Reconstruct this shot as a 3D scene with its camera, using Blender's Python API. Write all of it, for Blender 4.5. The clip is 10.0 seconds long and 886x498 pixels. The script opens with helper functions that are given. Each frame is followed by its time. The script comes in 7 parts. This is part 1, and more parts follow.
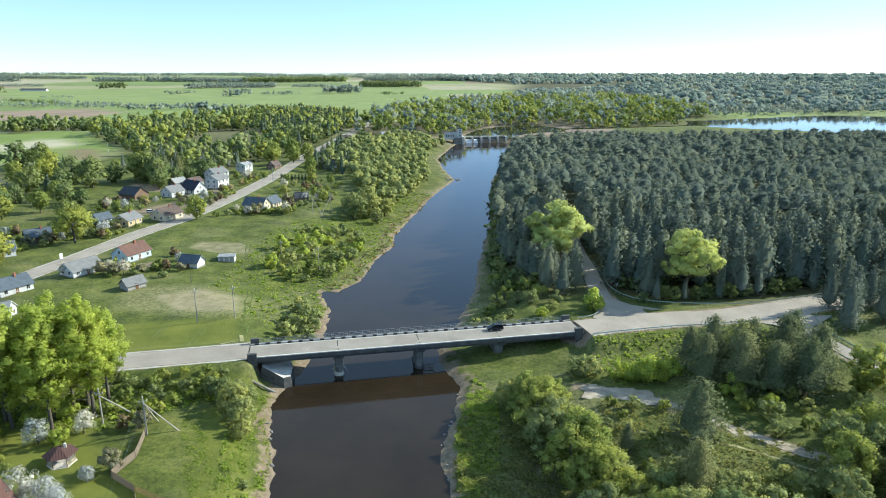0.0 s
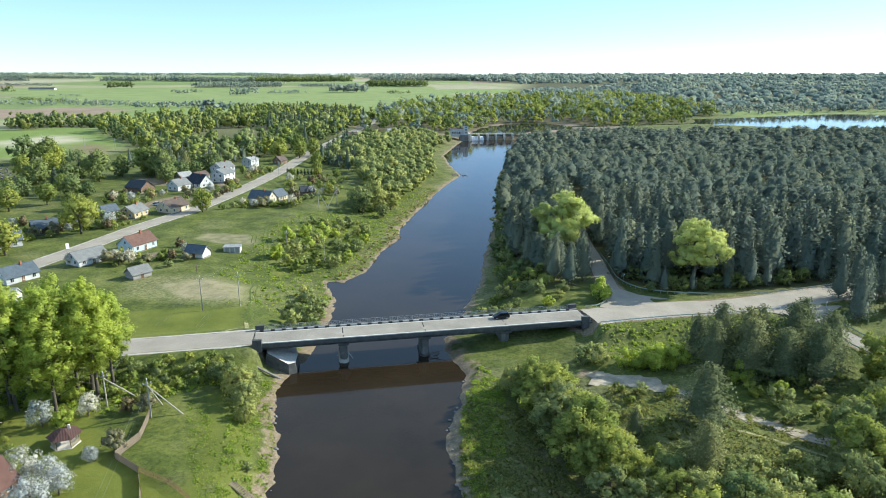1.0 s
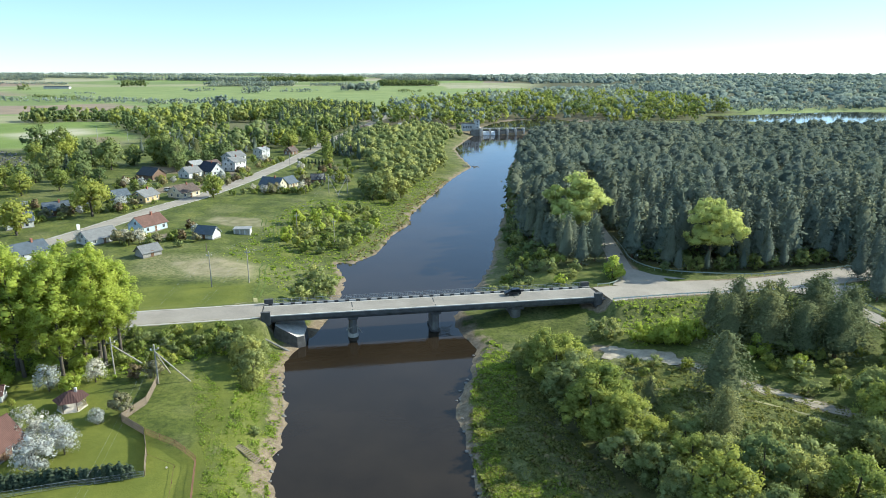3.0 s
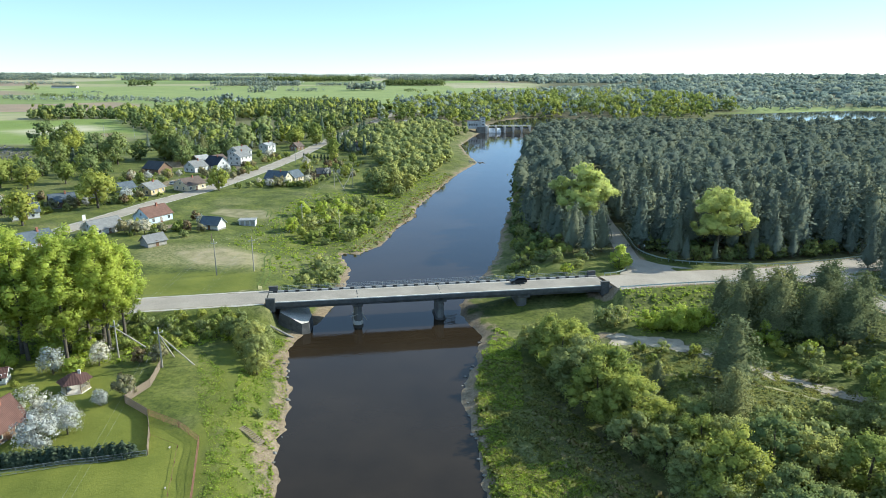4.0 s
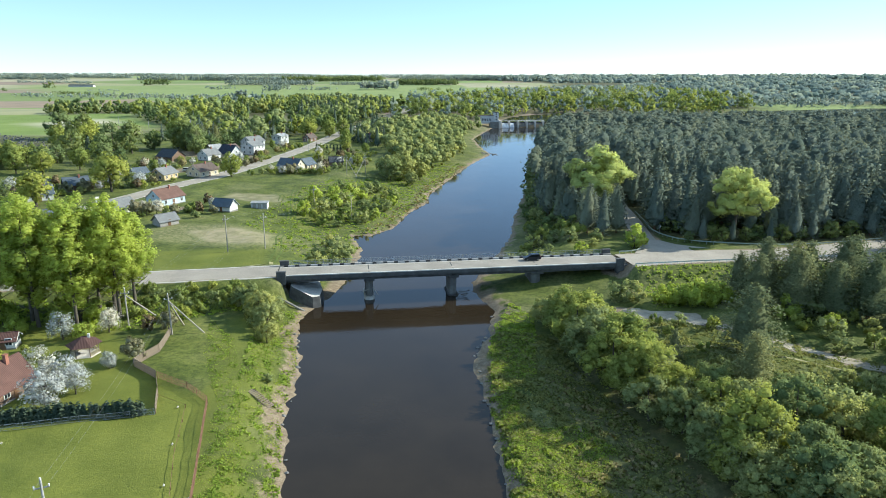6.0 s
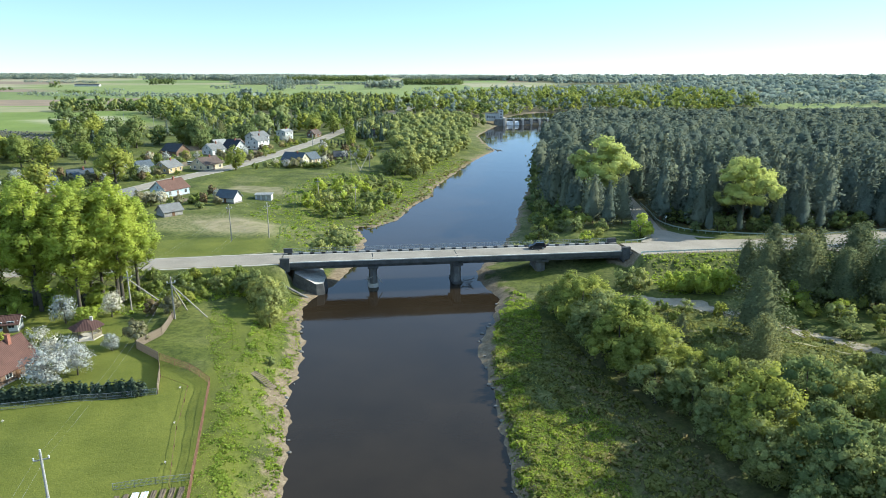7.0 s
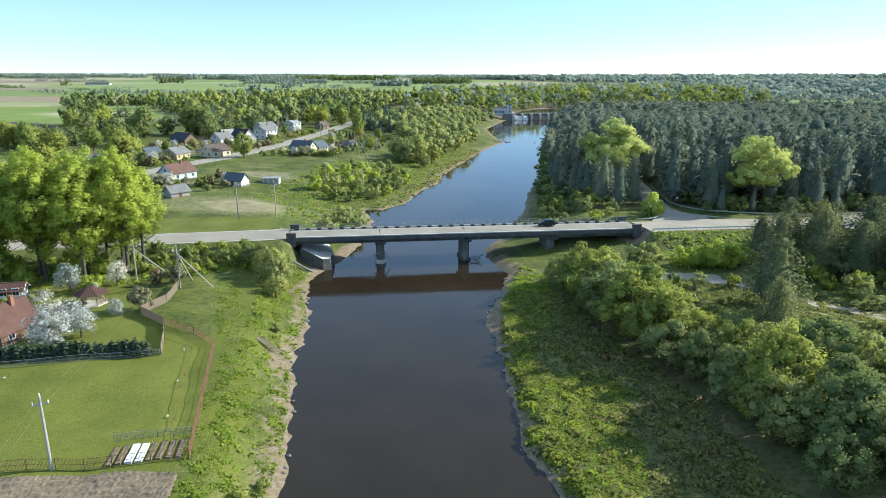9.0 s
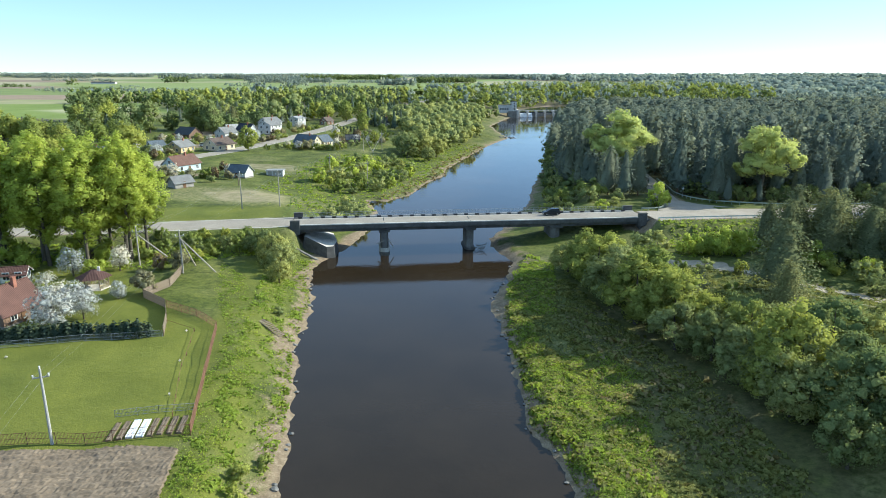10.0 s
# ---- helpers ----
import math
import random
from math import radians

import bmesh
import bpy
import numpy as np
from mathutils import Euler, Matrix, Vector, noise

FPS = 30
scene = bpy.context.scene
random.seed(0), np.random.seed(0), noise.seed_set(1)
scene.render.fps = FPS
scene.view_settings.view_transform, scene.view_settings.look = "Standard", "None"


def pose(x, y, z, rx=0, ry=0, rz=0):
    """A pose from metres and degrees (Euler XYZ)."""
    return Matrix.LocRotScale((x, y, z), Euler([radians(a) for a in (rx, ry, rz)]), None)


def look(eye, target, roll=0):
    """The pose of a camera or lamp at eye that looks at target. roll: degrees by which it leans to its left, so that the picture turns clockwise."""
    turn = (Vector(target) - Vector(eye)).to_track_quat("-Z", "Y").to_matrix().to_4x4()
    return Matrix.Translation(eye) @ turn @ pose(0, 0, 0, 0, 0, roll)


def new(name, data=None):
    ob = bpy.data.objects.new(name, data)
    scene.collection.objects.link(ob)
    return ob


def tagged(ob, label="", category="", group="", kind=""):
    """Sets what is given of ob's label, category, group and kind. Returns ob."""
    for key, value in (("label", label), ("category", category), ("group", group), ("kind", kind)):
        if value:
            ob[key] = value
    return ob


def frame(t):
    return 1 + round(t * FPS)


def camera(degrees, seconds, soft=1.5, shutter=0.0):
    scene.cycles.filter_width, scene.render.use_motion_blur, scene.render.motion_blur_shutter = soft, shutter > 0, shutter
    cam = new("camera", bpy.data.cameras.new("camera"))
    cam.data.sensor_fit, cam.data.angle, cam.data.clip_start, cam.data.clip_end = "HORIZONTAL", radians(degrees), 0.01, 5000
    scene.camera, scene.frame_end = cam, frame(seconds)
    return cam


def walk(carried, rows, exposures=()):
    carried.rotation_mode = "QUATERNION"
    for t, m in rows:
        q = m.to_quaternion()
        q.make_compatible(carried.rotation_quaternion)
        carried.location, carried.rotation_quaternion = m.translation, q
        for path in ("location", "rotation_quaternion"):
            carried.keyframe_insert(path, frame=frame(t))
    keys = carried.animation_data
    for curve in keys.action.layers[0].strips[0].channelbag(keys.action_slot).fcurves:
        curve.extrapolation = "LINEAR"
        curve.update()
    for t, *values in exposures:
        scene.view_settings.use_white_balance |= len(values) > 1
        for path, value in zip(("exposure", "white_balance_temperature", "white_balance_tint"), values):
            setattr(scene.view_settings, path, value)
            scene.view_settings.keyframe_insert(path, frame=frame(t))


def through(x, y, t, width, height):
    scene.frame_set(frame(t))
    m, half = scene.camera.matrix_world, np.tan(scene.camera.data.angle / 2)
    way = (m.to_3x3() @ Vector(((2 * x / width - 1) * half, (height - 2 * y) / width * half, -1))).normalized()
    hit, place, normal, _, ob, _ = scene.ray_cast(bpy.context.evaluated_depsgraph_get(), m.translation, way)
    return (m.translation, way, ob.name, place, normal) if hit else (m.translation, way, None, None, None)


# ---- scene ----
cam = camera(68.57, 10.0, soft=0.75)
# seconds, x, y, z, yaw, pitch, roll: a drone that sinks straight down and turns slowly to its left
ROWS = [
    (0.0, 0.00, 0.00, 75.54, 0.000, -15.390, 0.119),
    (0.5, -0.01, 0.04, 73.69, 0.281, -15.367, 0.127),
    (1.0, -0.01, 0.09, 71.85, 0.532, -15.341, 0.135),
    (1.5, -0.02, 0.14, 70.01, 0.820, -15.313, 0.142),
    (2.0, -0.02, 0.19, 68.18, 1.086, -15.282, 0.148),
    (2.5, -0.03, 0.24, 66.35, 1.321, -15.250, 0.154),
    (4.0, -0.05, 0.40, 60.96, 1.993, -15.148, 0.166),
    (4.5, -0.05, 0.45, 59.19, 2.426, -15.114, 0.169),
    (5.0, -0.05, 0.51, 57.44, 2.709, -15.080, 0.171),
    (5.5, -0.06, 0.57, 55.70, 2.915, -15.048, 0.173),
    (7.0, -0.07, 0.74, 50.64, 3.516, -14.961, 0.173),
    (7.5, -0.07, 0.80, 49.01, 3.704, -14.938, 0.172),
    (8.0, -0.07, 0.86, 47.40, 3.889, -14.917, 0.170),
    (8.5, -0.07, 0.92, 45.82, 4.056, -14.901, 0.167),
    (9.0, -0.07, 0.98, 44.28, 4.246, -14.889, 0.164),
    (9.5, -0.07, 1.04, 42.76, 4.426, -14.882, 0.160),
    (10.0, -0.07, 1.10, 41.29, 4.637, -14.880, 0.155),
]
walk(cam, [(t, pose(x, y, z, 90 + pitch, 0, yaw) @ pose(0, 0, 0, 0, 0, roll)) for t, x, y, z, yaw, pitch, roll in ROWS],
     exposures=[(0.0, 0.80, 5750, 5), (10.0, 0.80, 5750, 5)])

# ---- light: low sun, to the right and a little ahead ----
SUN_DIR = Vector((0.935, 0.355, 0)).normalized()
SUN_EL = radians(28)
world = bpy.data.worlds.new("world")
scene.world = world
world.use_nodes = True
wn, wl = world.node_tree.nodes, world.node_tree.links
sky = wn.new("ShaderNodeTexSky")
sky.sky_type = "NISHITA"
sky.sun_disc = False
sky.sun_elevation = SUN_EL
sky.sun_rotation = math.atan2(SUN_DIR.x, SUN_DIR.y)
sky.altitude, sky.air_density, sky.dust_density, sky.ozone_density = 200, 0.75, 0.05, 3.0
wl.new(sky.outputs[0], wn["Background"].inputs[0])
wn["Background"].inputs[1].default_value = 0.088
# pale fill added to the sky: haze low down, stronger unseen overhead to lift shade
sky_fill, both = wn.new("ShaderNodeBackground"), wn.new("ShaderNodeAddShader")
sky_fill.inputs[0].default_value = (0.62, 0.82, 0.92, 1)
up, low = wn.new("ShaderNodeSeparateXYZ"), wn.new("ShaderNodeMapRange")
wl.new(wn.new("ShaderNodeTexCoord").outputs["Generated"], up.inputs[0])
wl.new(up.outputs[2], low.inputs[0])
for sock, v in zip(low.inputs[1:5], (0.0, 0.5, 0.14, 0.30)):
    sock.default_value = v
wl.new(low.outputs[0], sky_fill.inputs[1])
wl.new(wn["Background"].outputs[0], both.inputs[0])
wl.new(sky_fill.outputs[0], both.inputs[1])
wl.new(both.outputs[0], wn["World Output"].inputs[0])
sun = new("sun", bpy.data.lights.new("sun", "SUN"))
sun.data.energy, sun.data.angle, sun.data.color = 5.0, radians(0.6), (1.0, 0.92, 0.73)
toward = Vector((SUN_DIR.x * math.cos(SUN_EL), SUN_DIR.y * math.cos(SUN_EL), math.sin(SUN_EL)))
sun.matrix_world = look(toward * 400, (0, 0, 0))


# ---- node helpers ----
def material(name, rough=0.8):
    m = bpy.data.materials.new(name)
    m.use_nodes = True
    bsdf = m.node_tree.nodes["Principled BSDF"]
    bsdf.inputs["Roughness"].default_value = rough
    bsdf.inputs["Specular IOR Level"].default_value = 0.25
    return m, m.node_tree.nodes, m.node_tree.links, bsdf


def noise_node(nt, scale, detail=4.0, rough=0.55, coords="Object", dim=None):
    nodes, links = nt.nodes, nt.links
    c = nodes.new("ShaderNodeTexCoord")
    n = nodes.new("ShaderNodeTexNoise")
    n.inputs["Scale"].default_value, n.inputs["Detail"].default_value, n.inputs["Roughness"].default_value = scale, detail, rough
    links.new(c.outputs[coords], n.inputs["Vector"])
    return n


def ramp(nt, value, stops):
    r = nt.nodes.new("ShaderNodeValToRGB")
    r.color_ramp.elements[0].position, r.color_ramp.elements[0].color = stops[0][0], (*stops[0][1], 1)
    r.color_ramp.elements[1].position, r.color_ramp.elements[1].color = stops[-1][0], (*stops[-1][1], 1)
    for p, c in stops[1:-1]:
        e = r.color_ramp.elements.new(p)
        e.color = (*c, 1)
    nt.links.new(value, r.inputs[0])
    return r.outputs[0]


def mix(nt, fac, a, b, mode="MIX"):
    n = nt.nodes.new("ShaderNodeMix")
    n.data_type, n.blend_type = "RGBA", mode
    for sock, v in ((n.inputs[0], fac), (n.inputs[6], a), (n.inputs[7], b)):
        if isinstance(v, (int, float)):
            sock.default_value = v
        elif isinstance(v, tuple):
            sock.default_value = (*v, 1)
        else:
            nt.links.new(v, sock)
    return n.outputs[2]


def bump(nt, bsdf, height, strength, distance):
    b = nt.nodes.new("ShaderNodeBump")
    b.inputs["Strength"].default_value, b.inputs["Distance"].default_value = strength, distance
    nt.links.new(height, b.inputs["Height"])
    nt.links.new(b.outputs[0], bsdf.inputs["Normal"])


def plain(name, base, rough=0.75, vary=0.25, scale=1.5, grain=25.0, metal=0.0, relief=0.02, coords="Object"):
    """A surface with blotches at one scale and grain at another."""
    m, n, l, b = material(name, rough)
    nt = m.node_tree
    big = noise_node(nt, scale, 5, 0.6, coords)
    fine = noise_node(nt, grain, 3, 0.6, coords)
    lo = tuple(c * (1 - vary) for c in base)
    hi = tuple(min(1, c * (1 + vary)) for c in base)
    c1 = ramp(nt, big.outputs[0], [(0.3, lo), (0.7, hi)])
    g = ramp(nt, fine.outputs[0], [(0.3, (0.72, 0.72, 0.72)), (0.7, (1.15, 1.15, 1.15))])
    l.new(mix(nt, 1.0, c1, g, "MULTIPLY"), b.inputs["Base Color"])
    b.inputs["Metallic"].default_value = metal
    if relief:
        bump(nt, b, fine.outputs[0], 0.5, relief)
    return m


def foliage(name, dark, light, through=0.35, warm=(1.0, 1.0, 0.8), spread=1.0):
    """Leaves: colour differs from leaf to leaf and from tree to tree, and some light passes through."""
    m = bpy.data.materials.new(name)
    m.use_nodes = True
    nt = m.node_tree
    nt.nodes.clear()
    out = nt.nodes.new("ShaderNodeOutputMaterial")
    geo = nt.nodes.new("ShaderNodeNewGeometry")
    info = nt.nodes.new("ShaderNodeObjectInfo")
    var = nt.nodes.new("ShaderNodeAttribute")
    var.attribute_name = "var"
    add = nt.nodes.new("ShaderNodeMath")
    add.operation = "ADD"
    nt.links.new(info.outputs["Random"], add.inputs[0])
    nt.links.new(var.outputs["Fac"], add.inputs[1])
    frac = nt.nodes.new("ShaderNodeMath")
    frac.operation = "FRACT"
    nt.links.new(add.outputs[0], frac.inputs[0])
    leaf = ramp(nt, geo.outputs["Random Per Island"], [(0.0, dark), (1.0, light)])
    tree = ramp(nt, frac.outputs[0], [(0.0, tuple(1 + (c - 1) * spread for c in (0.72, 0.78, 0.75))), (0.5, (1.0, 1.0, 1.0)), (1.0, tuple(1 + (c - 1) * spread for c in (1.28, 1.18, 0.95)))])
    col = mix(nt, 1.0, leaf, tree, "MULTIPLY")
    # sprays of leaves, lighter and darker, over the dense insides
    spray = noise_node(nt, 2.6, 4, 0.7)
    col = mix(nt, 1.0, col, ramp(nt, spray.outputs[0], [(0.34, (0.70, 0.72, 0.70)), (0.5, (1.02, 1.02, 1.02)), (0.66, (1.25, 1.23, 1.2))]), "MULTIPLY")
    rough = nt.nodes.new("ShaderNodeBump")
    rough.inputs["Strength"].default_value, rough.inputs["Distance"].default_value = 0.3, 0.3
    nt.links.new(spray.outputs[0], rough.inputs["Height"])
    dif = nt.nodes.new("ShaderNodeBsdfDiffuse")
    tra = nt.nodes.new("ShaderNodeBsdfTranslucent")
    mx = nt.nodes.new("ShaderNodeMixShader")
    mx.inputs[0].default_value = through
    nt.links.new(col, dif.inputs["Color"])
    nt.links.new(rough.outputs[0], dif.inputs["Normal"])
    nt.links.new(mix(nt, 1.0, col, tuple(c * 1.15 for c in warm), "MULTIPLY"), tra.inputs["Color"])
    nt.links.new(dif.outputs[0], mx.inputs[1])
    nt.links.new(tra.outputs[0], mx.inputs[2])
    nt.links.new(mx.outputs[0], out.inputs[0])
    return m


# ---- materials ----
LEAF_POPLAR = foliage("leaf_poplar", (0.40, 0.46, 0.095), (0.50, 0.56, 0.14), 0.6, spread=0.25)
LEAF_LIME = foliage("leaf_lime", (0.48, 0.52, 0.18), (0.60, 0.63, 0.25), 0.5, spread=0.25)
LEAF_GREEN = foliage("leaf_green", (0.255, 0.295, 0.078), (0.33, 0.365, 0.11), 0.44)
LEAF_DEEP = foliage("leaf_deep", (0.165, 0.21, 0.085), (0.225, 0.27, 0.115), 0.4)
LEAF_WILLOW = foliage("leaf_willow", (0.265, 0.295, 0.12), (0.34, 0.37, 0.16), 0.44)
LEAF_OLIVE = foliage("leaf_olive", (0.245, 0.285, 0.075), (0.33, 0.36, 0.11), 0.45)
# pine needles: air haze is put into the colour, paler and greyer
LEAF_PINE_HAZED = foliage("needle_pine_hazed", (0.142, 0.166, 0.130), (0.175, 0.20, 0.155), 0.24, (1.0, 1.0, 0.9), 0.8)
LEAF_SPRUCE = foliage("needle_spruce", (0.068, 0.092, 0.064), (0.10, 0.13, 0.088), 0.12, (1.0, 1.0, 0.8))
LEAF_BROWN = foliage("twig_reddish", (0.150, 0.122, 0.080), (0.205, 0.165, 0.110), 0.25)
LEAF_DRY = foliage("leaf_sprouting", (0.240, 0.215, 0.125), (0.330, 0.305, 0.180), 0.3)
LEAF_PINE_OPEN = foliage("needle_pine_sunny", (0.155, 0.172, 0.088), (0.21, 0.228, 0.118), 0.3, (1.0, 1.0, 0.9))
# far woods: bluish pale leaves, with distance haze painted into them
LEAF_FAR_HAZED = foliage("leaf_far_hazed", (0.275, 0.325, 0.285), (0.315, 0.365, 0.32), 0.42, (1.0, 1.0, 0.95))
BLOSSOM = foliage("blossom_white", (0.46, 0.46, 0.44), (0.62, 0.62, 0.60), 0.4, (0.9, 0.9, 0.88))
GRASS_TUFT = foliage("grass_blades", (0.225, 0.30, 0.048), (0.33, 0.40, 0.078), 0.45)
GRASS_DULL = foliage("grass_dull", (0.175, 0.19, 0.06), (0.27, 0.27, 0.10), 0.4)
REED = foliage("reed_dry", (0.160, 0.138, 0.072), (0.280, 0.240, 0.130), 0.25)
BARK = plain("bark_grey", (0.10, 0.085, 0.065), 0.9, 0.35, 0.8, 9.0)
BARK_PINE = plain("bark_pine", (0.16, 0.085, 0.05), 0.9, 0.3, 0.5, 8.0)
ASPHALT = plain("asphalt_worn", (0.34, 0.295, 0.24), 0.9, 0.16, 0.12, 6.0)
ASPHALT_DECK = plain("asphalt_deck", (0.30, 0.265, 0.22), 0.9, 0.18, 0.15, 5.0)
GRAVEL = plain("gravel_sand", (0.38, 0.32, 0.24), 0.95, 0.38, 0.35, 6.0)
CONCRETE = plain("concrete_aged", (0.25, 0.235, 0.21), 0.85, 0.3, 0.5, 7.0)
CONCRETE_DARK = plain("concrete_dark", (0.10, 0.098, 0.095), 0.85, 0.35, 0.6, 7.0)
CONCRETE_PALE = plain("concrete_pale", (0.58, 0.54, 0.48), 0.85, 0.25, 0.5, 7.0)
WHITE_PAINT = plain("white_paint", (0.74, 0.73, 0.70), 0.7, 0.12, 0.8, 12.0, relief=0.003)
BLACK_PAINT = plain("black_paint", (0.035, 0.035, 0.037), 0.6, 0.3, 0.8, 12.0, relief=0.003)
STEEL = plain("galvanised_steel", (0.42, 0.43, 0.42), 0.45, 0.15, 1.0, 20.0, 0.7, relief=0.002)
RUST = plain("rusty_iron", (0.185, 0.10, 0.065), 0.85, 0.35, 1.5, 20.0, relief=0.004)
WOOD_GREY = plain("weathered_wood", (0.235, 0.185, 0.135), 0.85, 0.25, 0.8, 14.0)
WOOD_POLE = plain("pole_wood", (0.36, 0.33, 0.28), 0.85, 0.2, 0.8, 14.0)
POLE_CONCRETE = plain("pole_concrete", (0.38, 0.37, 0.345), 0.85, 0.15, 0.8, 14.0)
WIRE = plain("wire_aluminium", (0.32, 0.32, 0.32), 0.4, 0.1, 1.0, 20.0, 0.6, relief=0)
SOIL = plain("tilled_soil", (0.185, 0.142, 0.10), 0.95, 0.3, 0.25, 2.2, relief=0.06)
SHEET = plain("plastic_sheet", (0.75, 0.77, 0.80), 0.35, 0.06, 1.0, 8.0)
MUD = plain("river_mud", (0.25, 0.19, 0.135), 0.9, 0.35, 0.4, 4.0, relief=0.05)
STONE = plain("field_stone", (0.20, 0.19, 0.175), 0.85, 0.3, 0.9, 9.0)


# ---- mesh helpers ----
def mesh_np(name, verts, faces, mat=None, smooth=False, attrs=None, normals=None):
    """A mesh from arrays; faces: arrays of triangles and quads; normals: one for each vertex, where leaves shade as one mass."""
    me = bpy.data.meshes.new(name)
    verts = np.asarray(verts, np.float32)
    groups = [np.asarray(f, np.int32) for f in (faces if isinstance(faces, (list, tuple)) else [faces]) if len(f)]
    me.vertices.add(len(verts))
    me.vertices.foreach_set("co", verts.ravel())
    idx = np.concatenate([g.ravel() for g in groups])
    sizes = np.concatenate([np.full(len(g), g.shape[1], np.int32) for g in groups])
    me.loops.add(len(idx))
    me.loops.foreach_set("vertex_index", idx)
    me.polygons.add(len(sizes))
    me.polygons.foreach_set("loop_start", np.concatenate([[0], np.cumsum(sizes)[:-1]]).astype(np.int32))
    me.polygons.foreach_set("use_smooth", np.full(len(sizes), smooth or normals is not None))
    for key, val in (attrs or {}).items():
        val = np.asarray(val, np.float32)
        if val.ndim == 1:
            me.attributes.new(key, "FLOAT", "POINT").data.foreach_set("value", val)
        else:
            me.attributes.new(key, "FLOAT_COLOR", "POINT").data.foreach_set("color", val.ravel())
    if normals is not None:
        me.attributes.new("custom_normal", "FLOAT_VECTOR", "POINT").data.foreach_set("vector", np.asarray(normals, np.float32).ravel())
    me.update(calc_edges=True)
    if normals is None:
        me.validate()
    if mat:
        me.materials.append(mat)
    return me


def place(ob, parent):
    ob.parent = parent
    return ob


def part(name, bm, mat, parent=None, label=""):
    """Links a bmesh as one mesh object under a thing or under a part."""
    me = bpy.data.meshes.new(name)
    bm.normal_update()
    bm.to_mesh(me)
    bm.free()
    me.materials.append(mat)
    ob = new(name, me)
    if parent:
        ob.parent = parent
    if label:
        ob["label"] = label
    return ob


def shared(name, me, parent, at=(0, 0, 0), rz=0.0):
    ob = new(name, me)
    ob.parent = parent
    ob.location, ob.rotation_euler = at, (0, 0, rz)
    return ob


def empty(name, at=(0, 0, 0), rz=0.0):
    ob = new(name)
    ob.location, ob.rotation_euler = at, (0, 0, rz)
    return ob


def box(bm, x0, x1, y0, y1, z0, z1, bevel=0.0):
    r = bmesh.ops.create_cube(bm, size=1.0, matrix=Matrix.Translation(((x0 + x1) / 2, (y0 + y1) / 2, (z0 + z1) / 2)) @ Matrix.Diagonal((abs(x1 - x0), abs(y1 - y0), abs(z1 - z0), 1)))
    if bevel:
        es = list({e for v in r["verts"] for e in v.link_edges})
        bmesh.ops.bevel(bm, geom=es, offset=bevel, segments=1, affect="EDGES")
    return bm


def tube(bm, a, b, r0, r1=None, seg=8):
    """A tapered bar from a to b."""
    a, b = Vector(a), Vector(b)
    d = b - a
    m = Matrix.Translation((a + b) / 2) @ d.to_track_quat("Z", "Y").to_matrix().to_4x4()
    bmesh.ops.create_cone(bm, cap_ends=True, segments=seg, radius1=r0, radius2=r0 if r1 is None else r1, depth=d.length, matrix=m)
    return bm


def prism(bm, outline, z0, z1):
    """A flat outline drawn up from z0 to z1."""
    lo = [bm.verts.new((x, y, z0)) for x, y in outline]
    hi = [bm.verts.new((x, y, z1)) for x, y in outline]
    bm.faces.new(hi)
    bm.faces.new(lo[::-1])
    n = len(outline)
    for i in range(n):
        bm.faces.new((lo[i], lo[(i + 1) % n], hi[(i + 1) % n], hi[i]))
    return bm


# ---- smooth fields over the plan ----
rng = np.random.default_rng(7)
WAVES = [(rng.uniform(0, 2 * math.pi), rng.uniform(0, 2 * math.pi), rng.uniform(0.6, 1.6)) for _ in range(9)]


def wobble(x, y, size):
    """A smooth uneven field about -1 to 1, with features of that size in metres."""
    s = 0
    for i, (a, p, k) in enumerate(WAVES):
        s = s + np.sin((x * math.cos(a) + y * math.sin(a)) * k * 2 * math.pi / size + p + 1.7 * np.sin((y * math.cos(a) - x * math.sin(a)) * k * 2.6 / size + i))
    return s / 4.5


def step(a, b, v):
    t = np.clip((v - a) / (b - a), 0, 1)
    return t * t * (3 - 2 * t)


def line_dist(x, y, pts):
    """Distance to a polyline, and the third coordinate at the nearest point."""
    best = np.full(np.shape(x), 1e9)
    val = np.zeros(np.shape(x))
    for p, q in zip(pts[:-1], pts[1:]):
        dx, dy = q[0] - p[0], q[1] - p[1]
        t = np.clip(((x - p[0]) * dx + (y - p[1]) * dy) / (dx * dx + dy * dy), 0, 1)
        d = np.hypot(x - p[0] - t * dx, y - p[1] - t * dy)
        near = d < best
        best = np.where(near, d, best)
        if len(p) > 2:
            val = np.where(near, p[2] + t * (q[2] - p[2]), val)
    return best, val


def inside(x, y, poly):
    c = np.zeros(np.shape(x), bool)
    n = len(poly)
    for i in range(n):
        (x0, y0), (x1, y1) = poly[i], poly[(i + 1) % n]
        if y0 != y1:
            c ^= ((y0 > y) != (y1 > y)) & (x < (x1 - x0) * (y - y0) / (y1 - y0) + x0)
    return c


def signed(x, y, poly):
    d, _ = line_dist(x, y, list(poly) + [poly[0]])
    return np.where(inside(x, y, poly), -d, d)


